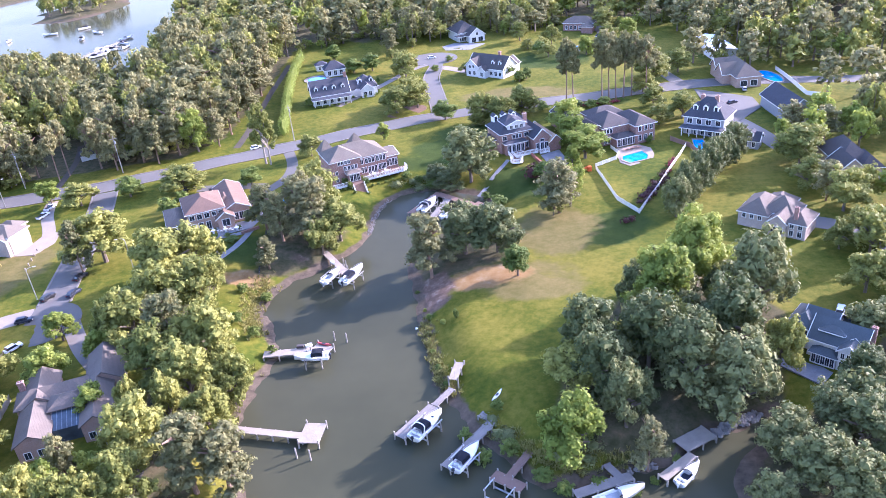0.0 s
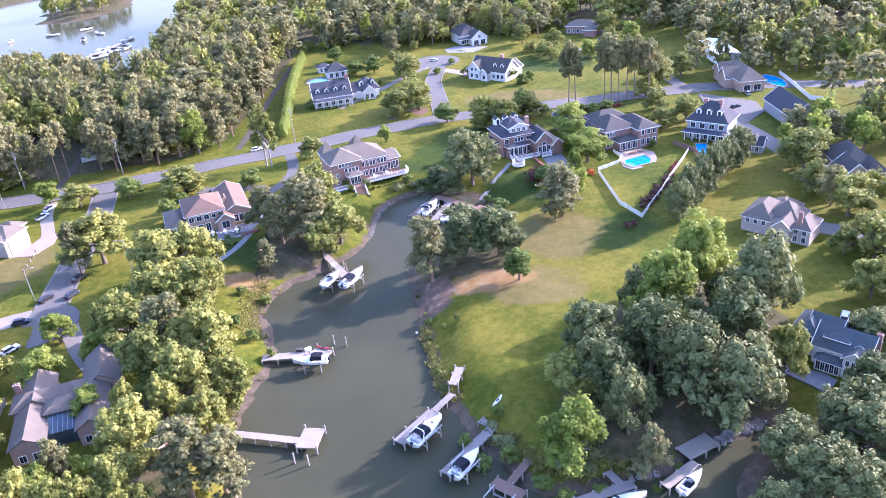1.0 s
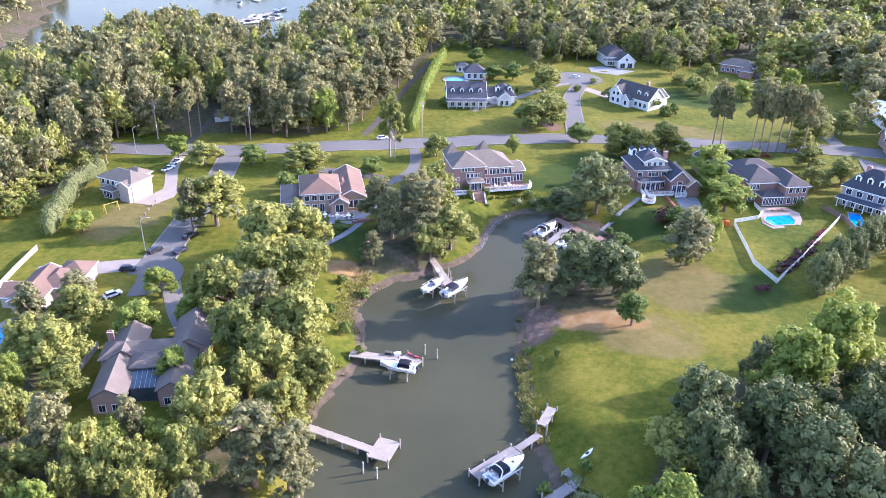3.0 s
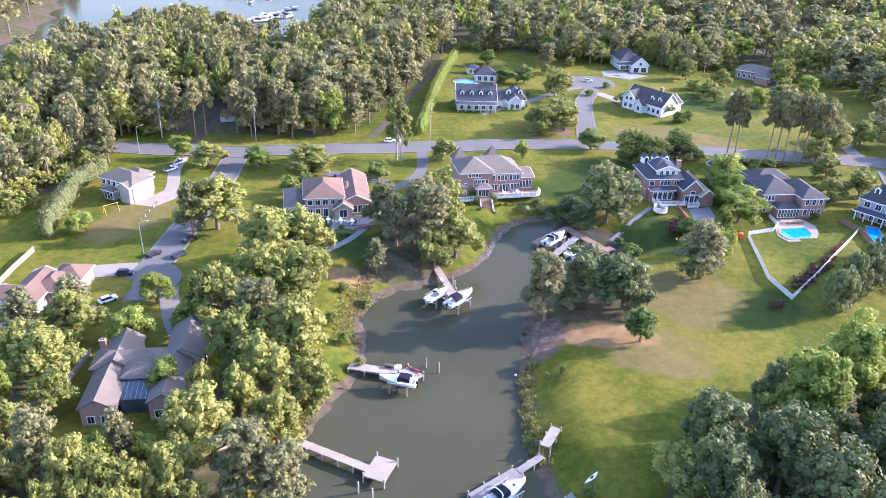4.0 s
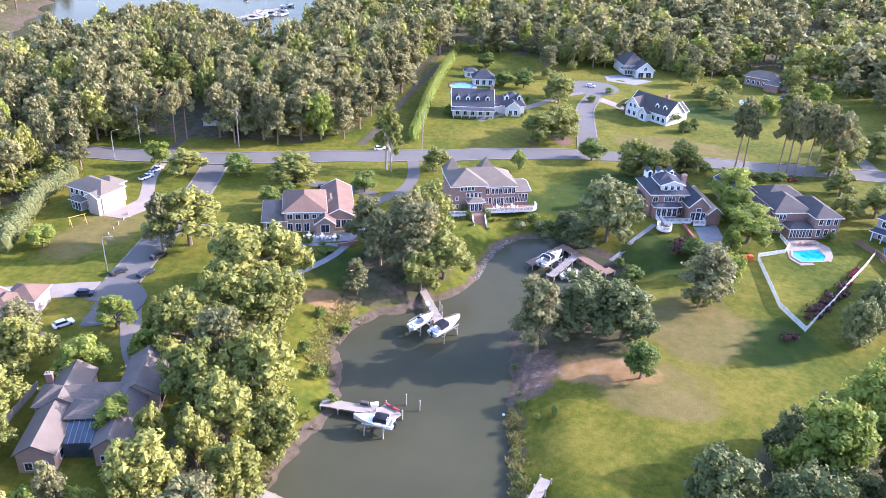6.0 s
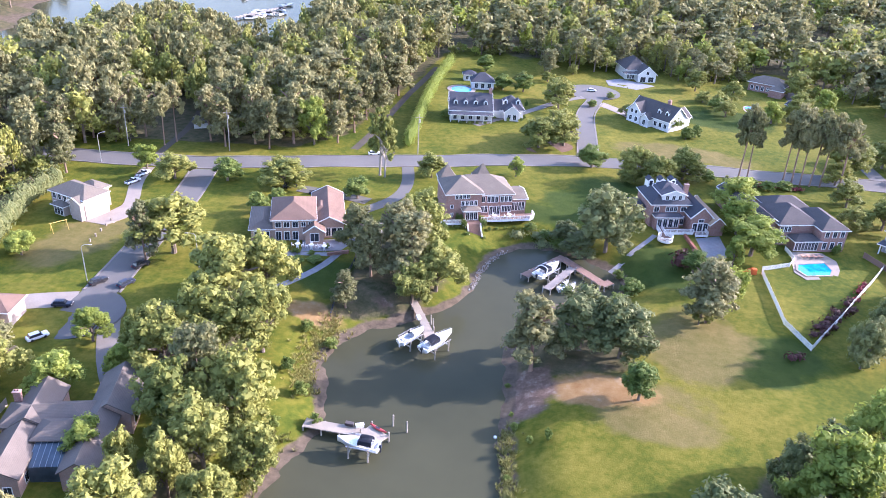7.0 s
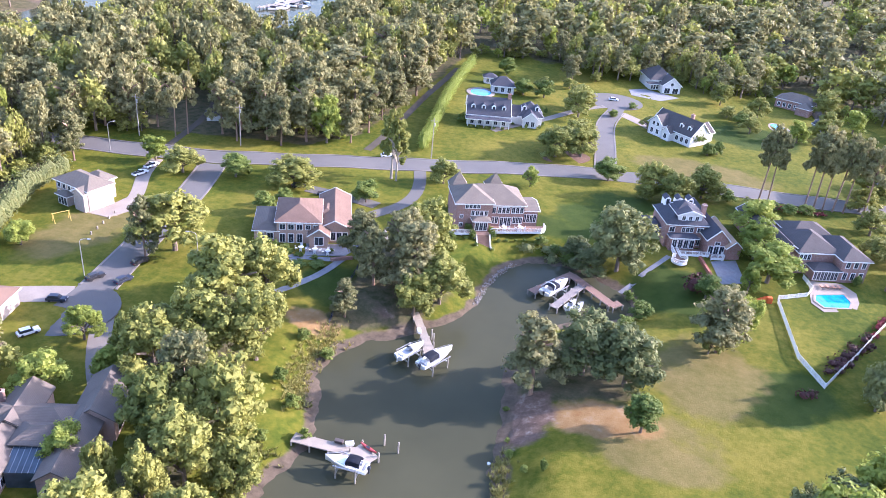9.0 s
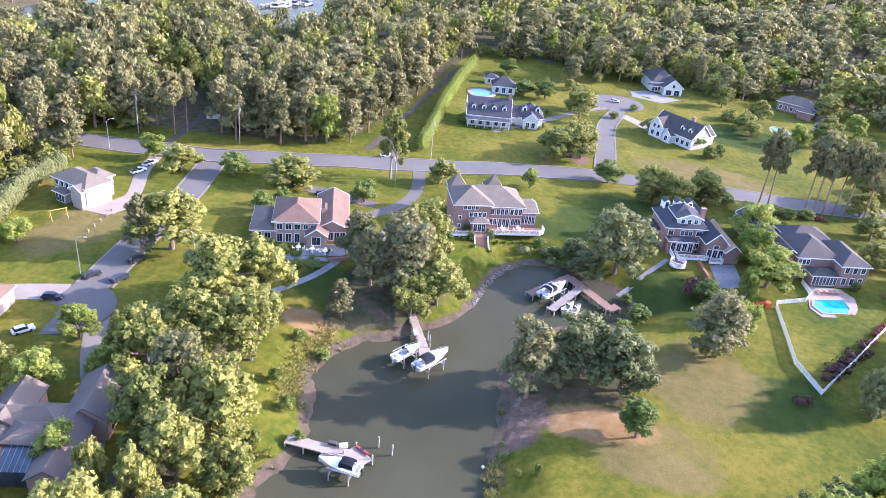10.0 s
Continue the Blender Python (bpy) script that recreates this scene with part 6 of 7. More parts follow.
REDPLASTIC = plain("red_plastic", (0.36, 0.05, 0.05), 0.45, 0.12, relief=0.05)
DARKCHEST = plain("dark_brown_chest", (0.07, 0.055, 0.05), 0.6, 0.2)
kayak(-33.4, 138.0, 1.32, -20, "red kayak lying on a pale timber dock", REDPLASTIC)
dock_box(-38.4, 137.4, 1.31, 4, "dark storage chest on a timber dock", DARKCHEST)
dock_box(-36.6, 137.6, 1.31, 30, "white storage chest on a timber dock", GELCOAT)
kayak(3.0, 117.0, land(3.0, 117.0) + 0.02, 60, "white canoe lying on the bank by a dock", GELCOAT, 4.2)
dock_box(-37.6, 174.0, 1.31, -57, "white storage chest on a grey dock", GELCOAT)
buoy = thing("mooring_buoy", pose(-14.2, 144.2, 0.05), "small white ball buoy at the water's edge", "buoy")
bm = bmesh.new()
bmesh.ops.create_uvsphere(bm, u_segments=14, v_segments=10, radius=0.3)
tube(bm, ((0, 0, 0.26), (0, 0, 0.42)), (0.07, 0.05), 8)
part("float", bm, GELCOAT, buoy, smooth=True)
for x, y in ((-29.0, 140.4), (-31.8, 141.2), (-32.6, 105.4), (-30.0, 104.8), (-3.2, 106.4), (-35.0, 174.6), (-34.2, 173.4)):
    ob = thing("mooring_pile", pose(0, 0, 0), "weathered timber mooring pile standing in the water", "pile", "mooring piles")
    pile(ob, x, y, 2.4)


# ---- pools, fences, paving ----
def pool(label, outline, rim=0.9):
    cx, cy = sum(p[0] for p in outline) / len(outline), sum(p[1] for p in outline) / len(outline)
    z = land(cx, cy) + 0.16
    ob = thing("swimming_pool", pose(cx, cy, z), label, "pool")
    inner = [(x - cx, y - cy) for x, y in outline]
    outer = [(x * (1 + rim / math.hypot(x, y)), y * (1 + rim / math.hypot(x, y))) for x, y in inner]
    bm = bmesh.new()
    n = len(inner)
    rings = [[bm.verts.new((*p, h)) for p in ps] for ps, h in ((outer, -0.5), (outer, 0.0), (inner, 0.0), (inner, -0.4))]
    for r0, r1 in zip(rings, rings[1:]):
        for i in range(n):
            bm.faces.new((r0[i], r0[(i + 1) % n], r1[(i + 1) % n], r1[i]))
    part("coping", bm, PAVING, ob)
    bm = bmesh.new()
    prism(bm, [(x * 1.01, y * 1.01) for x, y in inner], -0.45, -0.1)
    part("pool_water", bm, POOLBLUE, ob, "clear turquoise pool water")
    return ob


def fence(label, points, height=1.3, step=2.4, material=None, solid=True):
    material = material or WHITE
    ob = thing("fence", pose(0, 0, 0), label, "fence")
    for (x0, y0), (x1, y1) in zip(points, points[1:]):
        length = math.hypot(x1 - x0, y1 - y0)
        n = max(1, round(length / step))
        for k in range(n):
            a, b = k / n, (k + 1) / n
            ax, ay, bx, by = x0 + (x1 - x0) * a, y0 + (y1 - y0) * a, x0 + (x1 - x0) * b, y0 + (y1 - y0) * b
            za, zb = land(ax, ay), land(bx, by)
            m = toward(ax, ay, bx, by)
            bm = bmesh.new()
            box(bm, -0.07, 0.07, -0.07, 0.07, za - 0.3, za + height + 0.1, m)
            part("post", bm, material, ob)
            bm = bmesh.new()
            run = length / n
            vs = []
            if solid == "picket":
                for z0, z1 in ((0.2, 0.3), (height - 0.22, height - 0.1)):
                    rail = bmesh.new()
                    for v in box(rail, 0.07, run - 0.07, 0.0, 0.04, z0, z1, m):
                        v.co.z += za + (zb - za) * ((v.co.x - ax) * (bx - ax) + (v.co.y - ay) * (by - ay)) / run ** 2
                    part("rail", rail, material, ob)
                count = round(run / 0.19)
                for i in range(count):
                    c = 0.07 + (run - 0.14) * (i + 0.5) / count
                    vs += box(bm, c - 0.055, c + 0.055, -0.03, 0.0, 0.08, height, m)
            elif solid:
                vs += box(bm, 0.07, run - 0.07, -0.03, 0.03, 0.1, height, m)
            else:
                for z0, z1 in ((height - 0.25, height), (0.25, 0.45)):
                    vs += box(bm, 0.07, run - 0.07, -0.03, 0.03, z0, z1, m)
            for v in vs:
                v.co.z += za + (zb - za) * ((v.co.x - ax) * (bx - ax) + (v.co.y - ay) * (by - ay)) / run ** 2
            piece = part("picket" if solid == "picket" else "panel", bm, material, ob)
            if solid == "picket":
                tagged(piece, kind="stuff")
    return ob


fence("white vinyl fence round a lawn", [(34.4, 217.6), (37.0, 194.6), (41.2, 185.6), (49.6, 202.0), (59.1, 221.3), (63.5, 230.6)], 1.35, solid="picket")
fence("low white garden fence with a gate", [(34.6, 219.4), (41.2, 223.6), (42.6, 227.4), (40.9, 233.0)], 1.2, solid="picket")
patch("pool_terrace", [(42.0, 226.0), (42.0, 220.8), (44.4, 217.8), (51.6, 221.0), (53.0, 226.0), (53.0, 231.0), (50.0, 234.6), (42.4, 232.4)], PAVING, "pale stone pool terrace", "terrace")
pool("blue six-sided swimming pool with pale coping", [(43.4, 225.2), (43.0, 222.2), (44.8, 219.8), (50.2, 222.2), (51.0, 225.2), (49.8, 228.6)], 0.6)
pool("long narrow blue swimming pool", [(65.0, 223.0), (66.2, 220.4), (69.2, 221.6), (69.6, 234.8), (66.6, 235.4)], 0.8)
pool("bright blue pool in pale terrace", disc(-72.5, 341.0, 4.2, 5.0, 24, 0.3), 1.6)
pool("blue pool half hidden by trees", disc(-55.6, 208.2, 3.2, 3.6, 20, 0.3), 1.0)
pool("blue pool beside a pale terrace", disc(-110.5, 119.5, 3.6, 4.6, 20, 0.3), 1.6)
pool("far blue swimming pool in a lawn", disc(43.0, 363.5, 3.2, 7.0, 20, 0.3), 0.8)
pool("blue pool behind a brown house", disc(110, 295.5, 3.0, 8.0, 20, 0.1), 0.8)
pool("blue pool behind a slate-roofed house", disc(110.5, 255, 3.0, 7.5, 20, 0.1), 0.8)
strip("driveway_corner", [(-122, 184.6), (-120.6, 191), (-124.4, 199.5), (-129, 204.6), (-132.6, 212), (-134, 219)], 3.6, PAVING, "pale curved concrete driveway", "driveway")
patch("driveway_corner_apron", [(-127.0, 182.8), (-121.2, 183.0), (-118.6, 190.0), (-120.4, 197.0), (-124.6, 196.0), (-125.4, 188.0)], PAVING, "pale concrete apron beside a garage", "driveway", 0.12)
strip("driveway_brick", [(-66.8, 253.5), (-63, 244.5), (-60.2, 234.5), (-60.4, 226), (-66.4, 214)], 3.6, ASPHALT, "pale concrete driveway beside trees", "driveway")
strip("driveway_brick_rear", [(-67, 221), (-78, 222.5), (-88, 222)], 4.5, ASPHALT, "concrete parking court behind a house", "driveway", lift=0.08)
strip("driveway_terracotta", [(-104, 151.5), (-110, 148.5), (-117, 144.5), (-124, 141.5)], 6.0, PAVING, "pale concrete driveway", "driveway")
strip("driveway_rambling", [(-93.5, 148), (-89, 141), (-83, 133), (-74, 126), (-70, 118)], 4.0, CONCRETE, "concrete driveway in tree shade", "driveway")
patch("court_east", [(80, 296), (79, 270), (84, 248), (96, 262), (97, 292)], ASPHALT, "broad pale paved motor court", "driveway")
strip("driveway_east", [(84, 252), (88, 238), (90, 224)], 6.0, CONCRETE, "pale concrete driveway", "driveway")
strip("driveway_gabled", [(78, 176), (86, 172), (92, 168), (94, 150)], 6.0, CONCRETE, "pale concrete driveway among trees", "driveway")
patch("flagstone_terrace", [(19.2, 231.6), (21.8, 220.4), (27.4, 224.0), (25.2, 235.4)], FLAGSTONE, "grey flagstone terrace", "terrace")
patch("brick_terrace", [(-82.0, 188.6), (-80.8, 185.4), (-71.0, 187.4), (-62.6, 191.6), (-64.4, 197.0), (-66.0, 196.4)], FLAGSTONE, "grey stone patio behind a brick house", "terrace")
strip("garden_path", [(-81.0, 185.6), (-77.5, 182.6), (-74.0, 184.2), (-70.5, 186.6), (-66.0, 188.2), (-63.0, 189.4)], 1.7, FLAGSTONE, "curving grey stone garden path", "path", lift=0.06)
strip("garden_path_loop", [(-62.6, 191.0), (-62.4, 186.4), (-63.4, 181.6), (-65.6, 176.6), (-69.0, 171.0)], 1.7, FLAGSTONE, "curving grey stone garden path", "path", lift=0.08)
strip("garden_path_west", [(-72.6, 185.0), (-72.6, 181.4), (-70.6, 178.2), (-66.6, 176.6)], 1.6, FLAGSTONE, "curving grey stone garden path", "path", lift=0.10)
strip("garden_path_east", [(-63.5, 192.0), (-60.8, 195.4), (-60.2, 199.8), (-61.8, 205.0)], 1.6, FLAGSTONE, "grey stone path round a house corner", "path", lift=0.09)
strip("garden_wall", [(-64.6, 188.0), (-62.0, 189.2), (-60.6, 191.2)], 0.5, REDBRICK, "low curved brick garden wall", "wall", 0.3, lift=0.8)
strip("dirt_track", [(-137.6, 229.0), (-139.0, 236.0), (-141.0, 246.0), (-144.0, 258.0), (-150.0, 272.0)], 2.2, DIRT, "dark earth track into the wood", "lane", lift=0.06)
strip("creek_path", [(-0.5, 212.5), (2.6, 217), (4.4, 221.5), (7.6, 225.5), (9, 230)], 1.3, FLAGSTONE, "stone path down to the creek dock", "path", lift=0.06)
strip("cottage_walk", [(-56, 298), (-54, 303), (-48.5, 309), (-43, 321), (-37, 331), (-31, 347), (-24, 352)], 3.2, CONCRETE, "pale curved drive to a cottage", "driveway", lift=0.06)
strip("driveway_white", [(-17, 346), (-9, 340), (0, 330)], 5.0, PAVING, "pale concrete driveway", "driveway", lift=0.06)
patch("driveway_far", [(-16, 376), (-4, 374), (3, 384), (-12, 390), (-18, 384)], FLAGSTONE, "pale far driveway", "driveway")


# ---- hedges, beds, rocks ----
def hedge(name, label, points, width, height, leaf, material, density=26, ragged=0.0):
    """A clipped or natural hedge along a line: leaf sprays over a lumpy core."""
    rng = random.Random(len(points) * 7 + int(width * 10))
    q = along(points, 1.2)
    ob = thing(name, pose(0, 0, 0), label, "hedge")
    bm = bmesh.new()
    for x, y in q:
        if rng.random() < ragged * 0.5:
            continue
        x, y = x + rng.uniform(-2, 2) * ragged, y + rng.uniform(-2, 2) * ragged
        z = land(x, y)
        h = height * rng.uniform(0.82 - 0.5 * ragged, 1.1)
        g = bmesh.ops.create_icosphere(bm, subdivisions=1, radius=1.0)
        for v in g["verts"]:
            n = rng.uniform(0.75, 1.0)
            v.co = Vector((x + v.co.x * width * 0.38 * n, y + v.co.y * width * 0.38 * n, z + h * 0.42 + v.co.z * h * 0.44 * n))
        for _ in range(density):
            a, e = rng.uniform(0, 6.283), math.asin(rng.uniform(-0.5, 1))
            d = Vector((math.cos(a) * math.cos(e), math.sin(a) * math.cos(e), math.sin(e)))
            p = Vector((x + d.x * width * 0.5 + rng.uniform(-0.5, 0.5), y + d.y * width * 0.5 + rng.uniform(-0.5, 0.5), z + h * 0.47 + d.z * h * 0.52))
            n = (d + 0.6 * Vector((rng.uniform(-1, 1), rng.uniform(-1, 1), rng.uniform(-0.3, 1)))).normalized()
            s = n.cross(Vector((rng.uniform(-1, 1), rng.uniform(-1, 1), rng.uniform(-1, 1)))).normalized()
            t = n.cross(s)
            k = leaf * rng.uniform(0.6, 1.4)
            bm.faces.new([bm.verts.new(p + c) for c in (s * k, t * k * 0.6, -s * k * 0.9, -t * k * 0.7)])
    part("foliage", bm, material, ob)
    return ob


hedge("tall_hedge", "tall bright-green clipped hedge along a lane", [(-70.5, 266), (-75, 292), (-80.5, 322), (-84.5, 350), (-87.5, 380)], 3.4, 6.2, 0.26, MAPLELEAF, 90)
hedge("conifer_hedge", "tall olive-green conifer hedge beside a lawn", [(-133, 158), (-140, 172), (-146, 186), (-147, 198)], 4.4, 7.5, 0.24, LIVEOAKLEAF, 110)
hedge("garden_hedge", "dense green screen of shrubs beside a fence", [(50, 182), (56, 191.5), (62, 201), (68, 210), (75, 219.5)], 3.6, 4.0, 0.34, LIVEOAKLEAF, 40)
hedge("flower_border", "border of dark purple and red shrubs inside a fence", [(43.2, 191.4), (46.0, 197.0), (49.6, 203.4), (52.6, 209.4)], 2.6, 1.6, 0.28, REDLEAF, 26, 0.5)
hedge("flower_border", "border of purple-leaved shrubs inside a fence", [(44.0, 193.4), (47.0, 199.6), (50.4, 204.8)], 2.8, 1.5, 0.28, REDLEAF, 26, 0.6)
hedge("rose_border", "patch of pink roses inside a fence", [(50.6, 206.6), (53.4, 211.8)], 1.8, 1.2, 0.25, ROSELEAF, 26, 0.5)
hedge("rose_border", "reddish flowering border at a house corner", [(55.0, 214.6), (57.2, 219.4)], 1.8, 1.2, 0.25, ROSELEAF)
hedge("purple_shrub", "low purple-leaved shrub on the lawn", [(36.8, 181.0), (38.6, 182.0)], 2.0, 1.6, 0.3, REDLEAF, 40)
hedge("garden_tree", "dark purple-leaved small garden tree", [(15.4, 214.6), (16.6, 215.4)], 5.0, 4.5, 0.4, REDLEAF, 90)
hedge("azalea_bed", "reddish shrubs under tall pines", [(34, 274), (42, 277.5), (50, 278.4)], 2.0, 1.3, 0.3, ROSELEAF)
hedge("bank_scrub", "dark scrub on the creek bank", [(3.0, 110.5), (8.0, 104.5), (13.0, 100.4), (20.0, 101.6)], 3.4, 1.7, 0.2, LIVEOAKLEAF, 120, 0.9)
hedge("bank_scrub", "dark scrub at the head of the creek", [(-26, 219.5), (-18, 222.5), (-8, 221)], 4.0, 2.4, 0.22, LIVEOAKLEAF, 120, 0.9)


MARSHLEAF = foliage("marsh_grass_blades", (0.10, 0.125, 0.030), (0.30, 0.265, 0.075), 0.3)


def marsh(label, points, width, count, tall=1.3):
    """Tufts of upright bending blades scattered along a bank."""
    rng = random.Random(count)
    q = along(points, 0.5)
    bm = bmesh.new()
    for _ in range(count):
        x, y = q[rng.randrange(len(q))]
        x, y = x + rng.gauss(0, width * 0.4), y + rng.gauss(0, width * 0.4)
        z, h = land(x, y) - 0.05, tall * rng.uniform(0.45, 1.2)
        if z < -0.1:
            continue
        for _ in range(10):
            a, lean = rng.uniform(0, 6.283), rng.uniform(0.2, 0.9) * h
            dx, dy = math.cos(a), math.sin(a)
            w = rng.uniform(0.025, 0.07)
            p = Vector((x + dx * 0.15, y + dy * 0.15, z))
            side, mid, tip = Vector((-dy * w, dx * w, 0)), p + Vector((dx * lean * 0.4, dy * lean * 0.4, h * 0.65)), p + Vector((dx * lean, dy * lean, h * rng.uniform(0.8, 1.0)))
            l0, r0, l1, r1, t1 = (bm.verts.new(v) for v in (p - side, p + side, mid - side, mid + side, tip))
            bm.faces.new((l0, r0, r1, l1))
            bm.faces.new((l1, r1, t1))
    tagged(mesh_object("marsh_grass", bm, MARSHLEAF), label, "grass", kind="stuff")


marsh("yellow-green marsh grass along the creek bank", [(-12.4, 146), (-11.2, 138), (-9.4, 131), (-7.6, 125), (-5.4, 120.5)], 2.2, 330, 0.95)
marsh("yellow-green marsh grass along the creek bank", [(-53.0, 166), (-54.0, 158), (-53.0, 150), (-49.6, 143)], 3.4, 420, 0.8)
marsh("yellow-green marsh grass along the creek bank", [(-48.6, 131), (-49.8, 122), (-48.8, 114), (-45.8, 104)], 3.0, 380, 0.9)
marsh("rough pale grass on the shaded bank", [(4.0, 108.5), (9.0, 102.5), (14.0, 99.0), (21.0, 100.4), (28.0, 102.4)], 2.4, 300, 0.8)


def rocks(label, points, count, spread_by, size):
    ob = thing("riprap", pose(0, 0, 0), label, "rocks", kind="stuff")
    q = along(points, 0.6)
    bm = bmesh.new()
    for _ in range(count):
        x, y = q[random.randrange(len(q))]
        x, y = x + random.uniform(-1, 1) * spread_by, y + random.uniform(-1, 1) * spread_by
        r = size * random.uniform(0.5, 1.3)
        g = bmesh.ops.create_icosphere(bm, subdivisions=1, radius=r)
        z = max(land(x, y), -0.1)
        for v in g["verts"]:
            v.co = Vector((x, y, z + r * 0.2)) + v.co * random.uniform(0.7, 1.1)
    part("rocks", bm, ROCK, ob)
    return ob


rocks("pale grey riprap rocks along the water's edge", [(39.2, 106.8), (43.5, 109.2), (48, 111.5)], 150, 0.8, 0.45)
rocks("small pale rocks along the shore", [(23.8, 99.2), (28.2, 100.2)], 45, 0.5, 0.35)
rocks("pale rocks along the upper creek edge", [(-30.5, 192), (-30.6, 200), (-29.4, 208), (-27.2, 214)], 200, 0.7, 0.2)


# ---- street furniture, cars ----
def street_lamp(x, y, turn, height=8.5):
    ob = thing("street_lamp", pose(x, y, land(x, y), 0, 0, turn), "tall grey street lamp with a curved arm", "street lamp", "street lamps")
    bm = bmesh.new()
    tube(bm, ((0, 0, -0.2), (0, 0, height * 0.5), (0, 0, height - 0.5)), (0.13, 0.10, 0.07), 8)
    part("pole", bm, STEEL, ob)
    bm = bmesh.new()
    tube(bm, ((0, 0, height - 0.6), (0.25, 0, height - 0.1), (0.9, 0, height + 0.15), (1.7, 0, height + 0.2)), (0.06, 0.06, 0.05, 0.05), 6)
    part("arm", bm, STEEL, ob)
    bm = bmesh.new()
    box(bm, 1.6, 2.3, -0.16, 0.16, height + 0.1, height + 0.26)
    bmesh.ops.bevel(bm, geom=list(bm.edges), offset=0.05, segments=1, affect="EDGES")
    part("lamp_head", bm, STEEL, ob)


for x, y, a in ((-148.9, 217.8, 60), (-107.0, 158.5, 20), (-63.0, 101.5, 40), (-88.5, 172.0, 200)):
    street_lamp(x, y, a)


def utility_pole(x, y, turn, height=13):
    ob = thing("utility_pole", pose(x, y, land(x, y), 0, 0, turn), "weathered wooden utility pole with crossarm", "utility pole", "utility poles")
    bm = bmesh.new()
    tube(bm, ((0, 0, -0.4), (0, 0, height)), (0.17, 0.11), 8)
    part("pole", bm, PILE, ob)
    bm = bmesh.new()
    box(bm, -1.1, 1.1, -0.06, 0.06, height - 1.0, height - 0.85)
    part("crossarm", bm, PILE, ob)
    bm = bmesh.new()
    tube(bm, ((0.3, 0, height - 2.6), (0.3, 0, height - 1.6)), (0.2, 0.2), 8)
    part("transformer", bm, STEEL, ob)


for x, y, a in ((-119.8, 239.9, 20), (-66.0, 262.0, 25), (-150, 232, 15)):
    utility_pole(x, y, a)


def car(x, y, turn, label, paint, kind="car"):
    """A parked car: body, glasshouse, wheels, lights. turn: heading in degrees from +x."""
    ob = thing("parked_" + kind, pose(x, y, land(x, y) + 0.1, 0, 0, turn) @ Matrix.Scale(0.84, 4), label, kind, "parked cars")
    ln, w = (5.4, 1.95) if kind == "pickup" else (4.7, 1.85)
    bm = bmesh.new()
    vs = box(bm, -ln / 2, ln / 2, -w / 2, w / 2, 0.28, 0.95)
    for v in vs:
        if v.co.z > 0.6:
            v.co.y *= 0.93
            v.co.x *= 0.98
    bmesh.ops.bevel(bm, geom=list(bm.edges), offset=0.1, segments=2, affect="EDGES")
    body = part("body", bm, paint, ob)
    bm = bmesh.new()
    a0, a1 = (-0.4, 1.3) if kind == "pickup" else (-1.9, 1.1)
    vs = box(bm, a0, a1, -w * 0.43, w * 0.43, 0.93, 1.5)
    for v in vs:
        if v.co.z > 1.2:
            v.co.y *= 0.82
            v.co.x += -0.55 if v.co.x > 0.5 else 0.3
    part("glasshouse", bm, PANE, ob)
    bm = bmesh.new()
    vs = box(bm, a0 + 0.3, a1 - 0.55, -w * 0.36, w * 0.36, 1.48, 1.55)
    bmesh.ops.bevel(bm, geom=list(bm.edges), offset=0.03, segments=1, affect="EDGES")
    part("car_roof", bm, paint, ob)
    if kind == "pickup":
        bm = bmesh.new()
        box(bm, -ln / 2 + 0.15, -0.5, -w * 0.38, w * 0.38, 0.94, 0.97)
        part("load_bed", bm, RUBBER, ob)
    for sx in (-1, 1):
        for sy in (-1, 1):
            bm = bmesh.new()
            tube(bm, ((sx * ln * 0.3, sy * (w / 2 - 0.2), 0.32), (sx * ln * 0.3, sy * (w / 2 + 0.02), 0.32)), (0.33, 0.33), 12)
            part("wheel", bm, RUBBER, ob)
            bm = bmesh.new()
            box(bm, sx * (ln / 2 - 0.02) - 0.03, sx * (ln / 2 - 0.02) + 0.03, sy * 0.62 - 0.18, sy * 0.62 + 0.18, 0.62, 0.78)
            part("headlight" if sx > 0 else "tail_light", bm, WHITE if sx > 0 else TAILRED, ob)


TAILRED = plain("tail_light_red", (0.35, 0.02, 0.02), 0.3, 0.1)
DARKPAINT = plain("dark_blue_car_paint", (0.025, 0.032, 0.05), 0.3, 0.1, metal=0.2, relief=0.02)
BLACKPAINT = plain("black_car_paint", (0.02, 0.02, 0.022), 0.3, 0.1, relief=0.02)
WHITEPAINT = plain("white_car_paint", (0.75, 0.75, 0.75), 0.3, 0.03, relief=0.02)
SILVERPAINT = plain("silver_car_paint", (0.42, 0.43, 0.45), 0.3, 0.05, metal=0.3, relief=0.02)
car(-104.6, 148.2, 20, "dark blue car parked at a turning circle", DARKPAINT)
car(-104.3, 158.6, 70, "dark car parked on a side street", BLACKPAINT)
car(-98.6, 160.2, 75, "dark car parked at a kerb", DARKPAINT)
car(-100.6, 168.1, 72, "black car parked at a kerb", BLACKPAINT)
car(-101.0, 137.2, 60, "white car parked in a driveway", WHITEPAINT)
car(-131.4, 208.1, 75, "white pickup parked on a driveway", WHITEPAINT, "pickup")
car(-132.0, 213.8, 80, "white pickup parked behind another", WHITEPAINT, "pickup")
car(-81.8, 220.4, 25, "dark blue pickup parked behind a brick house", DARKPAINT, "pickup")
car(-90.5, 221.5, 40, "black car parked behind a brick house", BLACKPAINT)
car(6.5, 277.6, 5, "black car parked beside the road", BLACKPAINT)
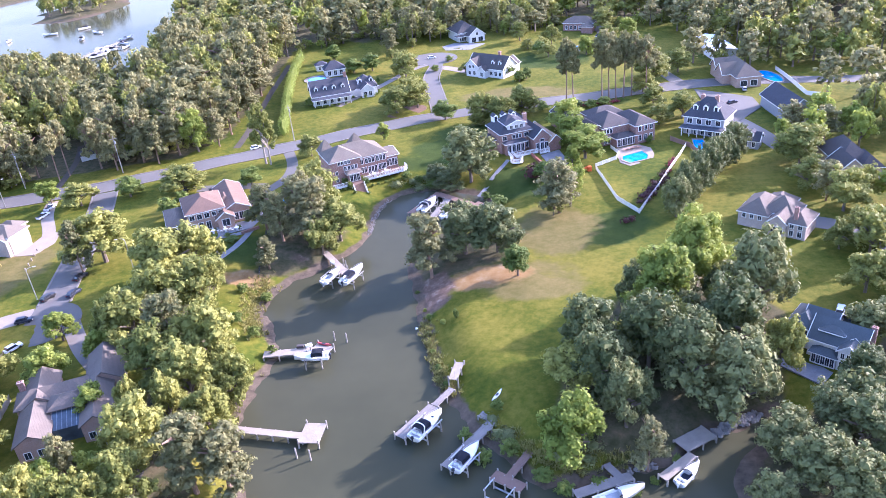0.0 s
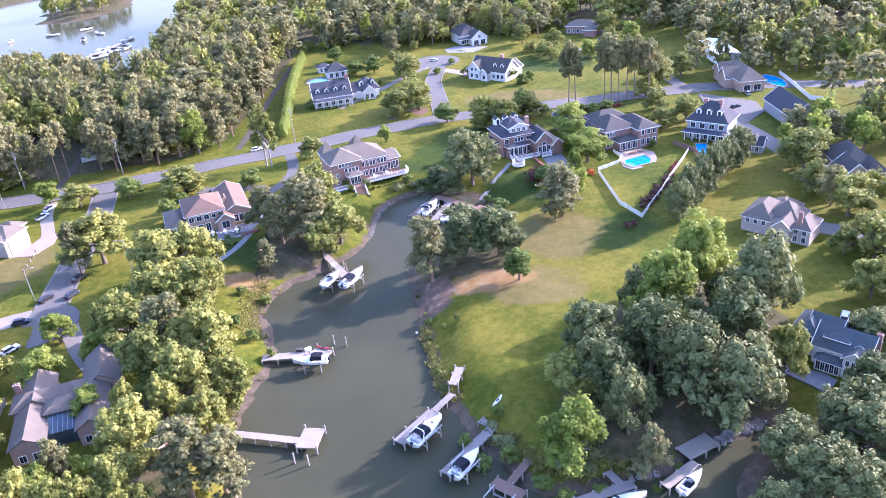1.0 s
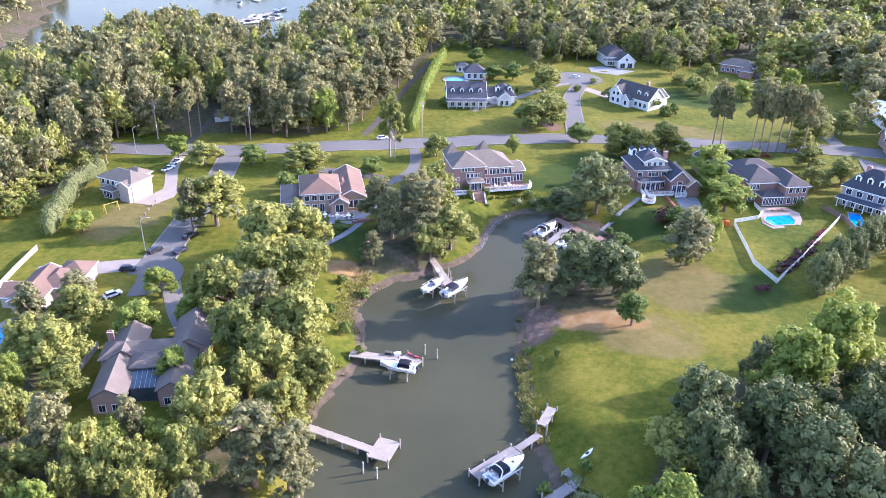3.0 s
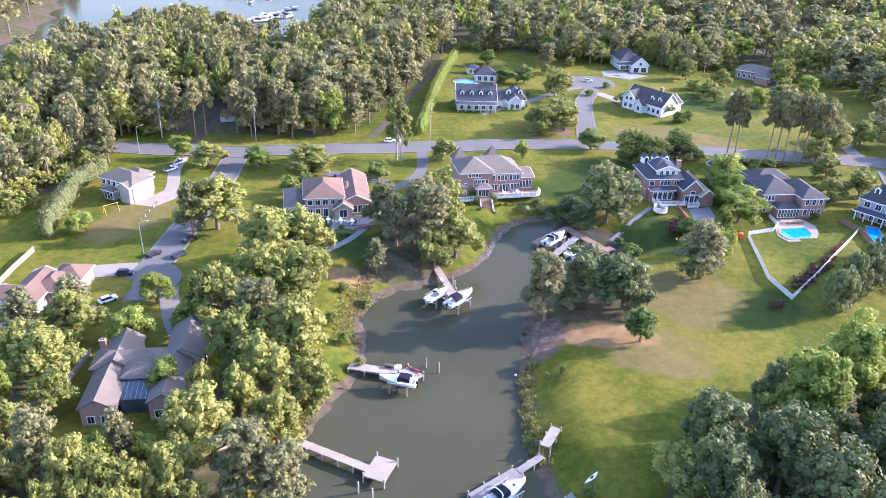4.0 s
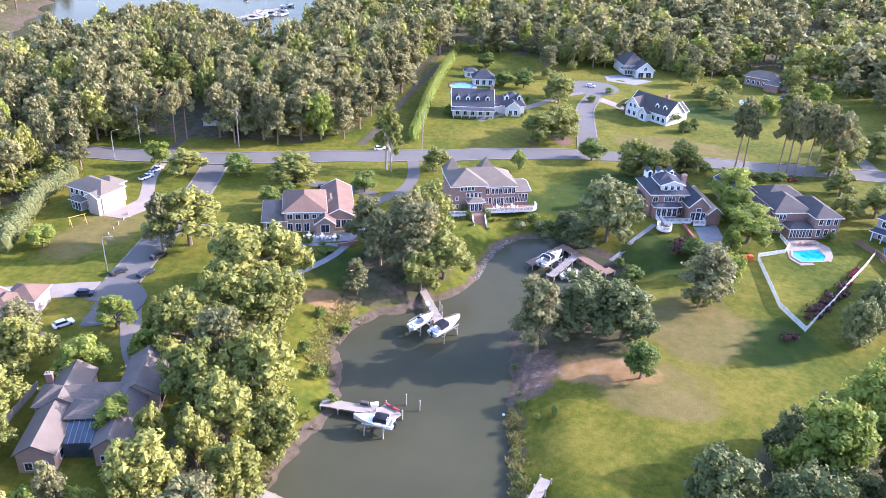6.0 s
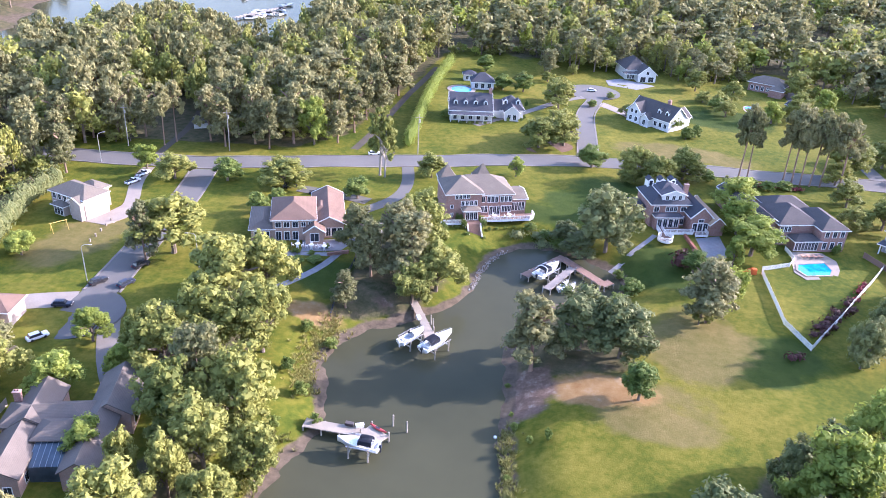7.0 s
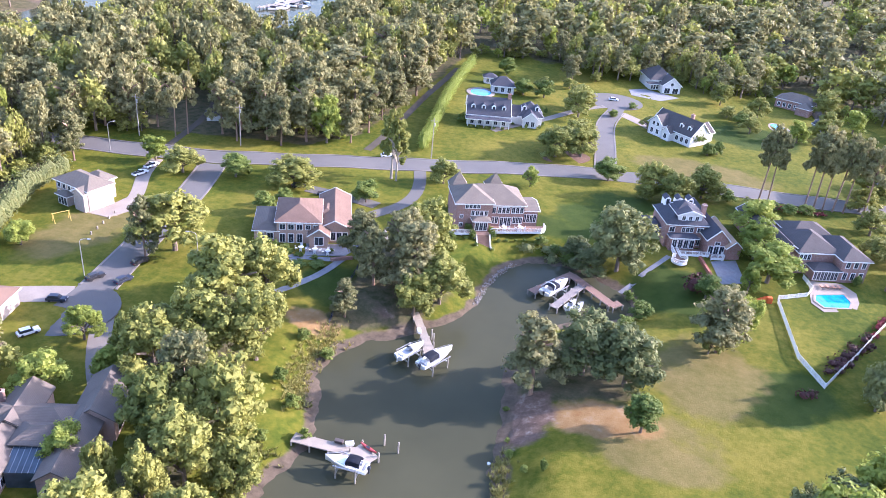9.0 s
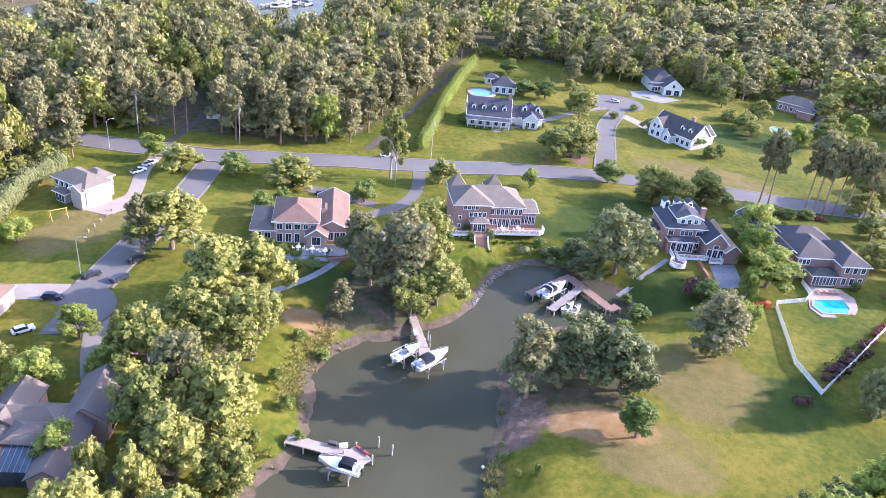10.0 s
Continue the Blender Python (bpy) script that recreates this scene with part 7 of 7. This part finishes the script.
car(96.0, 281.0, 80, "silver car parked on a motor court", SILVERPAINT)
car(88.0, 268.0, 30, "dark car parked on a motor court", DARKPAINT)
car(-78.4, 256.0, 30, "white utility box van beside the road", WHITEPAINT)
car(71.5, 136.5, 60, "white car parked behind a house", WHITEPAINT)
car(-22.0, 363.0, 15, "white car parked on a far turning circle", WHITEPAINT)
car(-66.0, 207.0, 80, "dark car parked beside a brick house", DARKPAINT)


# ---- yards ----
def lounger(x, y, turn, material):
    z = land(x, y) + 0.12
    ob = thing("sun_lounger", pose(x, y, z, 0, 0, turn), "pale cushioned sun lounger beside a pool", "lounger", "sun loungers")
    bm = bmesh.new()
    box(bm, -0.35, 0.35, -0.3, 1.2, 0.3, 0.42)
    part("mattress", bm, material, ob)
    bm = bmesh.new()
    box(bm, -0.35, 0.35, 0, 0.75, 0.0, 0.1, pose(0, 1.2, 0.36, 40, 0, 0))
    part("backrest", bm, material, ob)
    for px in (-0.3, 0.3):
        for py in (-0.2, 1.1):
            bm = bmesh.new()
            box(bm, px - 0.03, px + 0.03, py - 0.03, py + 0.03, 0, 0.3)
            part("leg", bm, STEEL, ob)


SALMON = plain("salmon_cushion", (0.45, 0.25, 0.17), 0.8, 0.1)
for k in range(4):
    lounger(44.8 + 1.4 * k, 230.6 + 0.55 * k, 200, SALMON)
p = h1.matrix_world @ Vector((9.0, -4.0, 0))
furniture_set(p.x, p.y, land(p.x, p.y) + 0.1, "white round patio table on a stone patio")
p = h1.matrix_world @ Vector((5.8, -3.4, 0))
furniture_set(p.x, p.y, land(p.x, p.y) + 0.1, "white round patio table on a stone patio")
p = h1.matrix_world @ Vector((12.0, -4.6, 0))
furniture_set(p.x, p.y, land(p.x, p.y) + 0.1, "white round patio table on a stone patio")


def play_slide(x, y, turn):
    z = land(x, y)
    ob = thing("play_slide", pose(x, y, z, 0, 0, turn), "orange plastic play slide at a fence corner", "slide")
    bm = bmesh.new()
    box(bm, -0.6, 0.6, -0.6, 0.6, 0.0, 1.5)
    bmesh.ops.bevel(bm, geom=list(bm.edges), offset=0.12, segments=2, affect="EDGES")
    part("tower", bm, ORANGE, ob)
    bm = bmesh.new()
    box(bm, 0, 2.6, -0.35, 0.35, -0.05, 0.05, pose(0.5, 0, 1.3, 0, 28, 0))
    for side in (-0.38, 0.38):
        box(bm, 0, 2.6, side - 0.04, side + 0.04, -0.05, 0.25, pose(0.5, 0, 1.3, 0, 28, 0))
    part("chute", bm, ORANGE, ob)


play_slide(32.4, 216.8, 190)


def swing_frame(x, y, turn):
    z = land(x, y)
    ob = thing("swing_frame", pose(x, y, z, 0, 0, turn), "yellow wooden swing frame on a lawn", "swing")
    for u in (-1.8, 1.8):
        for side in (-1, 1):
            bm = bmesh.new()
            tube(bm, ((u, side * 1.0, 0), (u, 0, 2.3)), (0.07, 0.07), 6)
            part("leg", bm, YELLOW, ob)
    bm = bmesh.new()
    tube(bm, ((-2.1, 0, 2.3), (2.1, 0, 2.3)), (0.08, 0.08), 6)
    part("crossbar", bm, YELLOW, ob)


YELLOW = plain("yellow_wood", (0.50, 0.36, 0.08), 0.7, 0.15)
swing_frame(-128.8, 176.4, 60)
for k in range(5):
    x, y = -118.4 - 0.75 * k, 174.0 + 2.9 * k
    ob = thing("garden_post", pose(x, y, land(x, y)), "short pale post on a lawn", "post", "lawn posts")
    bm = bmesh.new()
    box(bm, -0.14, 0.14, -0.14, 0.14, -0.2, 0.7)
    box(bm, -0.19, 0.19, -0.19, 0.19, 0.7, 0.78)
    part("shaft", bm, PAVING, ob)
fence("dark iron garden fence down to the creek", [(-57.6, 187.5), (-56.4, 176), (-54.6, 166.5)], 1.2, 2.4, NAVY, False)
fence("timber fence between two gardens", [(-92, 97), (-90, 110), (-92, 120)], 1.6, 2.4, PILE)
fence("timber fence beside a lawn", [(-131.2, 151.0), (-128.6, 141.5), (-126, 133)], 1.5, 2.4, WEATHERED)
fence("white fence far behind a pool", [(114.6, 304), (114.2, 271), (118, 268)], 1.6, 3.0)
fence("timber fence beside a pool", [(60.0, 236), (64.4, 229), (66.0, 219)], 1.6, 2.4, REDBOARD)
strip("terrace_wall", [(16.4, 231.6), (18.6, 225.4), (20.6, 219.6)], 0.6, plain("red_timber", (0.28, 0.10, 0.06), 0.8), "low red timber retaining wall", "wall", 0.4, lift=0.9)
house("white_shed", "long low white shed at the wood's edge", -141, 254, 30, [(0, 7, 0, 4, -0.5, 2.3, "gable", "u", 0.4)], WHITESIDING, GREYROOF, trim=False)
patch("mulch_bed", disc(-27.5, 285.5, 8.5, 5.6, 24, 0.7), MULCH, "mulched tree bed beside the road", "bed", 0.05)


# ---- far river ----
dock("long far marina pier with boats", [(-232, 440, -224, 486, 3.0, 0.6), (-232, 452, -221, 452, 2.0, 0.6), (-230, 466, -218, 466, 2.0, 0.6)], WEATHERED)
for k, (x, y) in enumerate(((-228, 444), (-222, 449), (-226, 458), (-219, 462), (-228, 472), (-216, 471), (-224, 480), (-233, 462), (-229, 490), (-260, 500), (-255, 520), (-291, 530), (-275, 545), (-320, 520), (-300, 470))):
    a = radians(40 + 47 * k)
    boat("white motor boat on the far river", x, y, x + 9 * math.cos(a), y + 9 * math.sin(a), 0.3, 2.9, NAVY if k % 3 == 0 else None)

BUSHES = []
for n in range(3):
    bm = crown("round", n + 60, 1000, 0.09, 1)
    me = bpy.data.meshes.new("bush")
    bm.to_mesh(me)
    bm.free()
    me.materials.append(HEDGELEAF)
    BUSHES.append(me)


def bush(x, y, r, h):
    ob = new("bush", random.choice(BUSHES))
    ob.matrix_world = pose(x, y, land(x, y) - 0.12 * h, 0, 0, random.uniform(0, 360)) @ Matrix.Diagonal((r, r, h * 1.1, 1))
    tagged(ob, "small dense green bush beside a house wall", "shrub", "house bushes")


# ---- bushes round the houses ----
for u, v, r, h in ((-4.9, -5.2, 1.3, 2.6), (0.3, -5.0, 1.4, 2.8), (-6.6, -5.6, 0.9, 1.0), (2.0, -5.4, 0.8, 1.0), (4.2, -4.8, 0.8, 1.0), (6.6, -4.8, 0.7, 0.9), (9.0, -4.8, 0.8, 0.9), (-0.2, -8.6, 0.9, 0.9), (-4.6, -8.6, 0.9, 0.9)):
    p = h2.matrix_world @ Vector((u, v, 0))
    bush(p.x, p.y, r, h)
for u, v, r, h in ((-4.0, -1.2, 0.9, 1.1), (-1.8, -1.4, 0.9, 1.0), (3.0, -5.4, 1.6, 1.3), (5.4, -6.4, 1.4, 1.1), (12.8, -4.2, 0.9, 1.2), (15.6, -0.8, 1.0, 1.4), (9.0, -7.4, 1.2, 1.0)):
    p = h1.matrix_world @ Vector((u, v, 0))
    bush(p.x, p.y, r, h)
for u, v, r, h in ((1.5, -3.2, 0.9, 1.1), (4.0, -3.4, 0.8, 1.0), (7.0, -3.4, 0.9, 1.1), (9.6, -3.3, 0.8, 1.0), (12.6, -3.2, 0.9, 1.2), (16.6, 3.0, 0.9, 1.3), (21.0, -0.6, 0.9, 1.8), (26.0, 0.6, 0.9, 2.0), (27.6, 4.4, 0.9, 2.0), (-1.6, 2.0, 2.0, 3.6)):
    p = h9.matrix_world @ Vector((u, v, 0))
    bush(p.x, p.y, r, h)
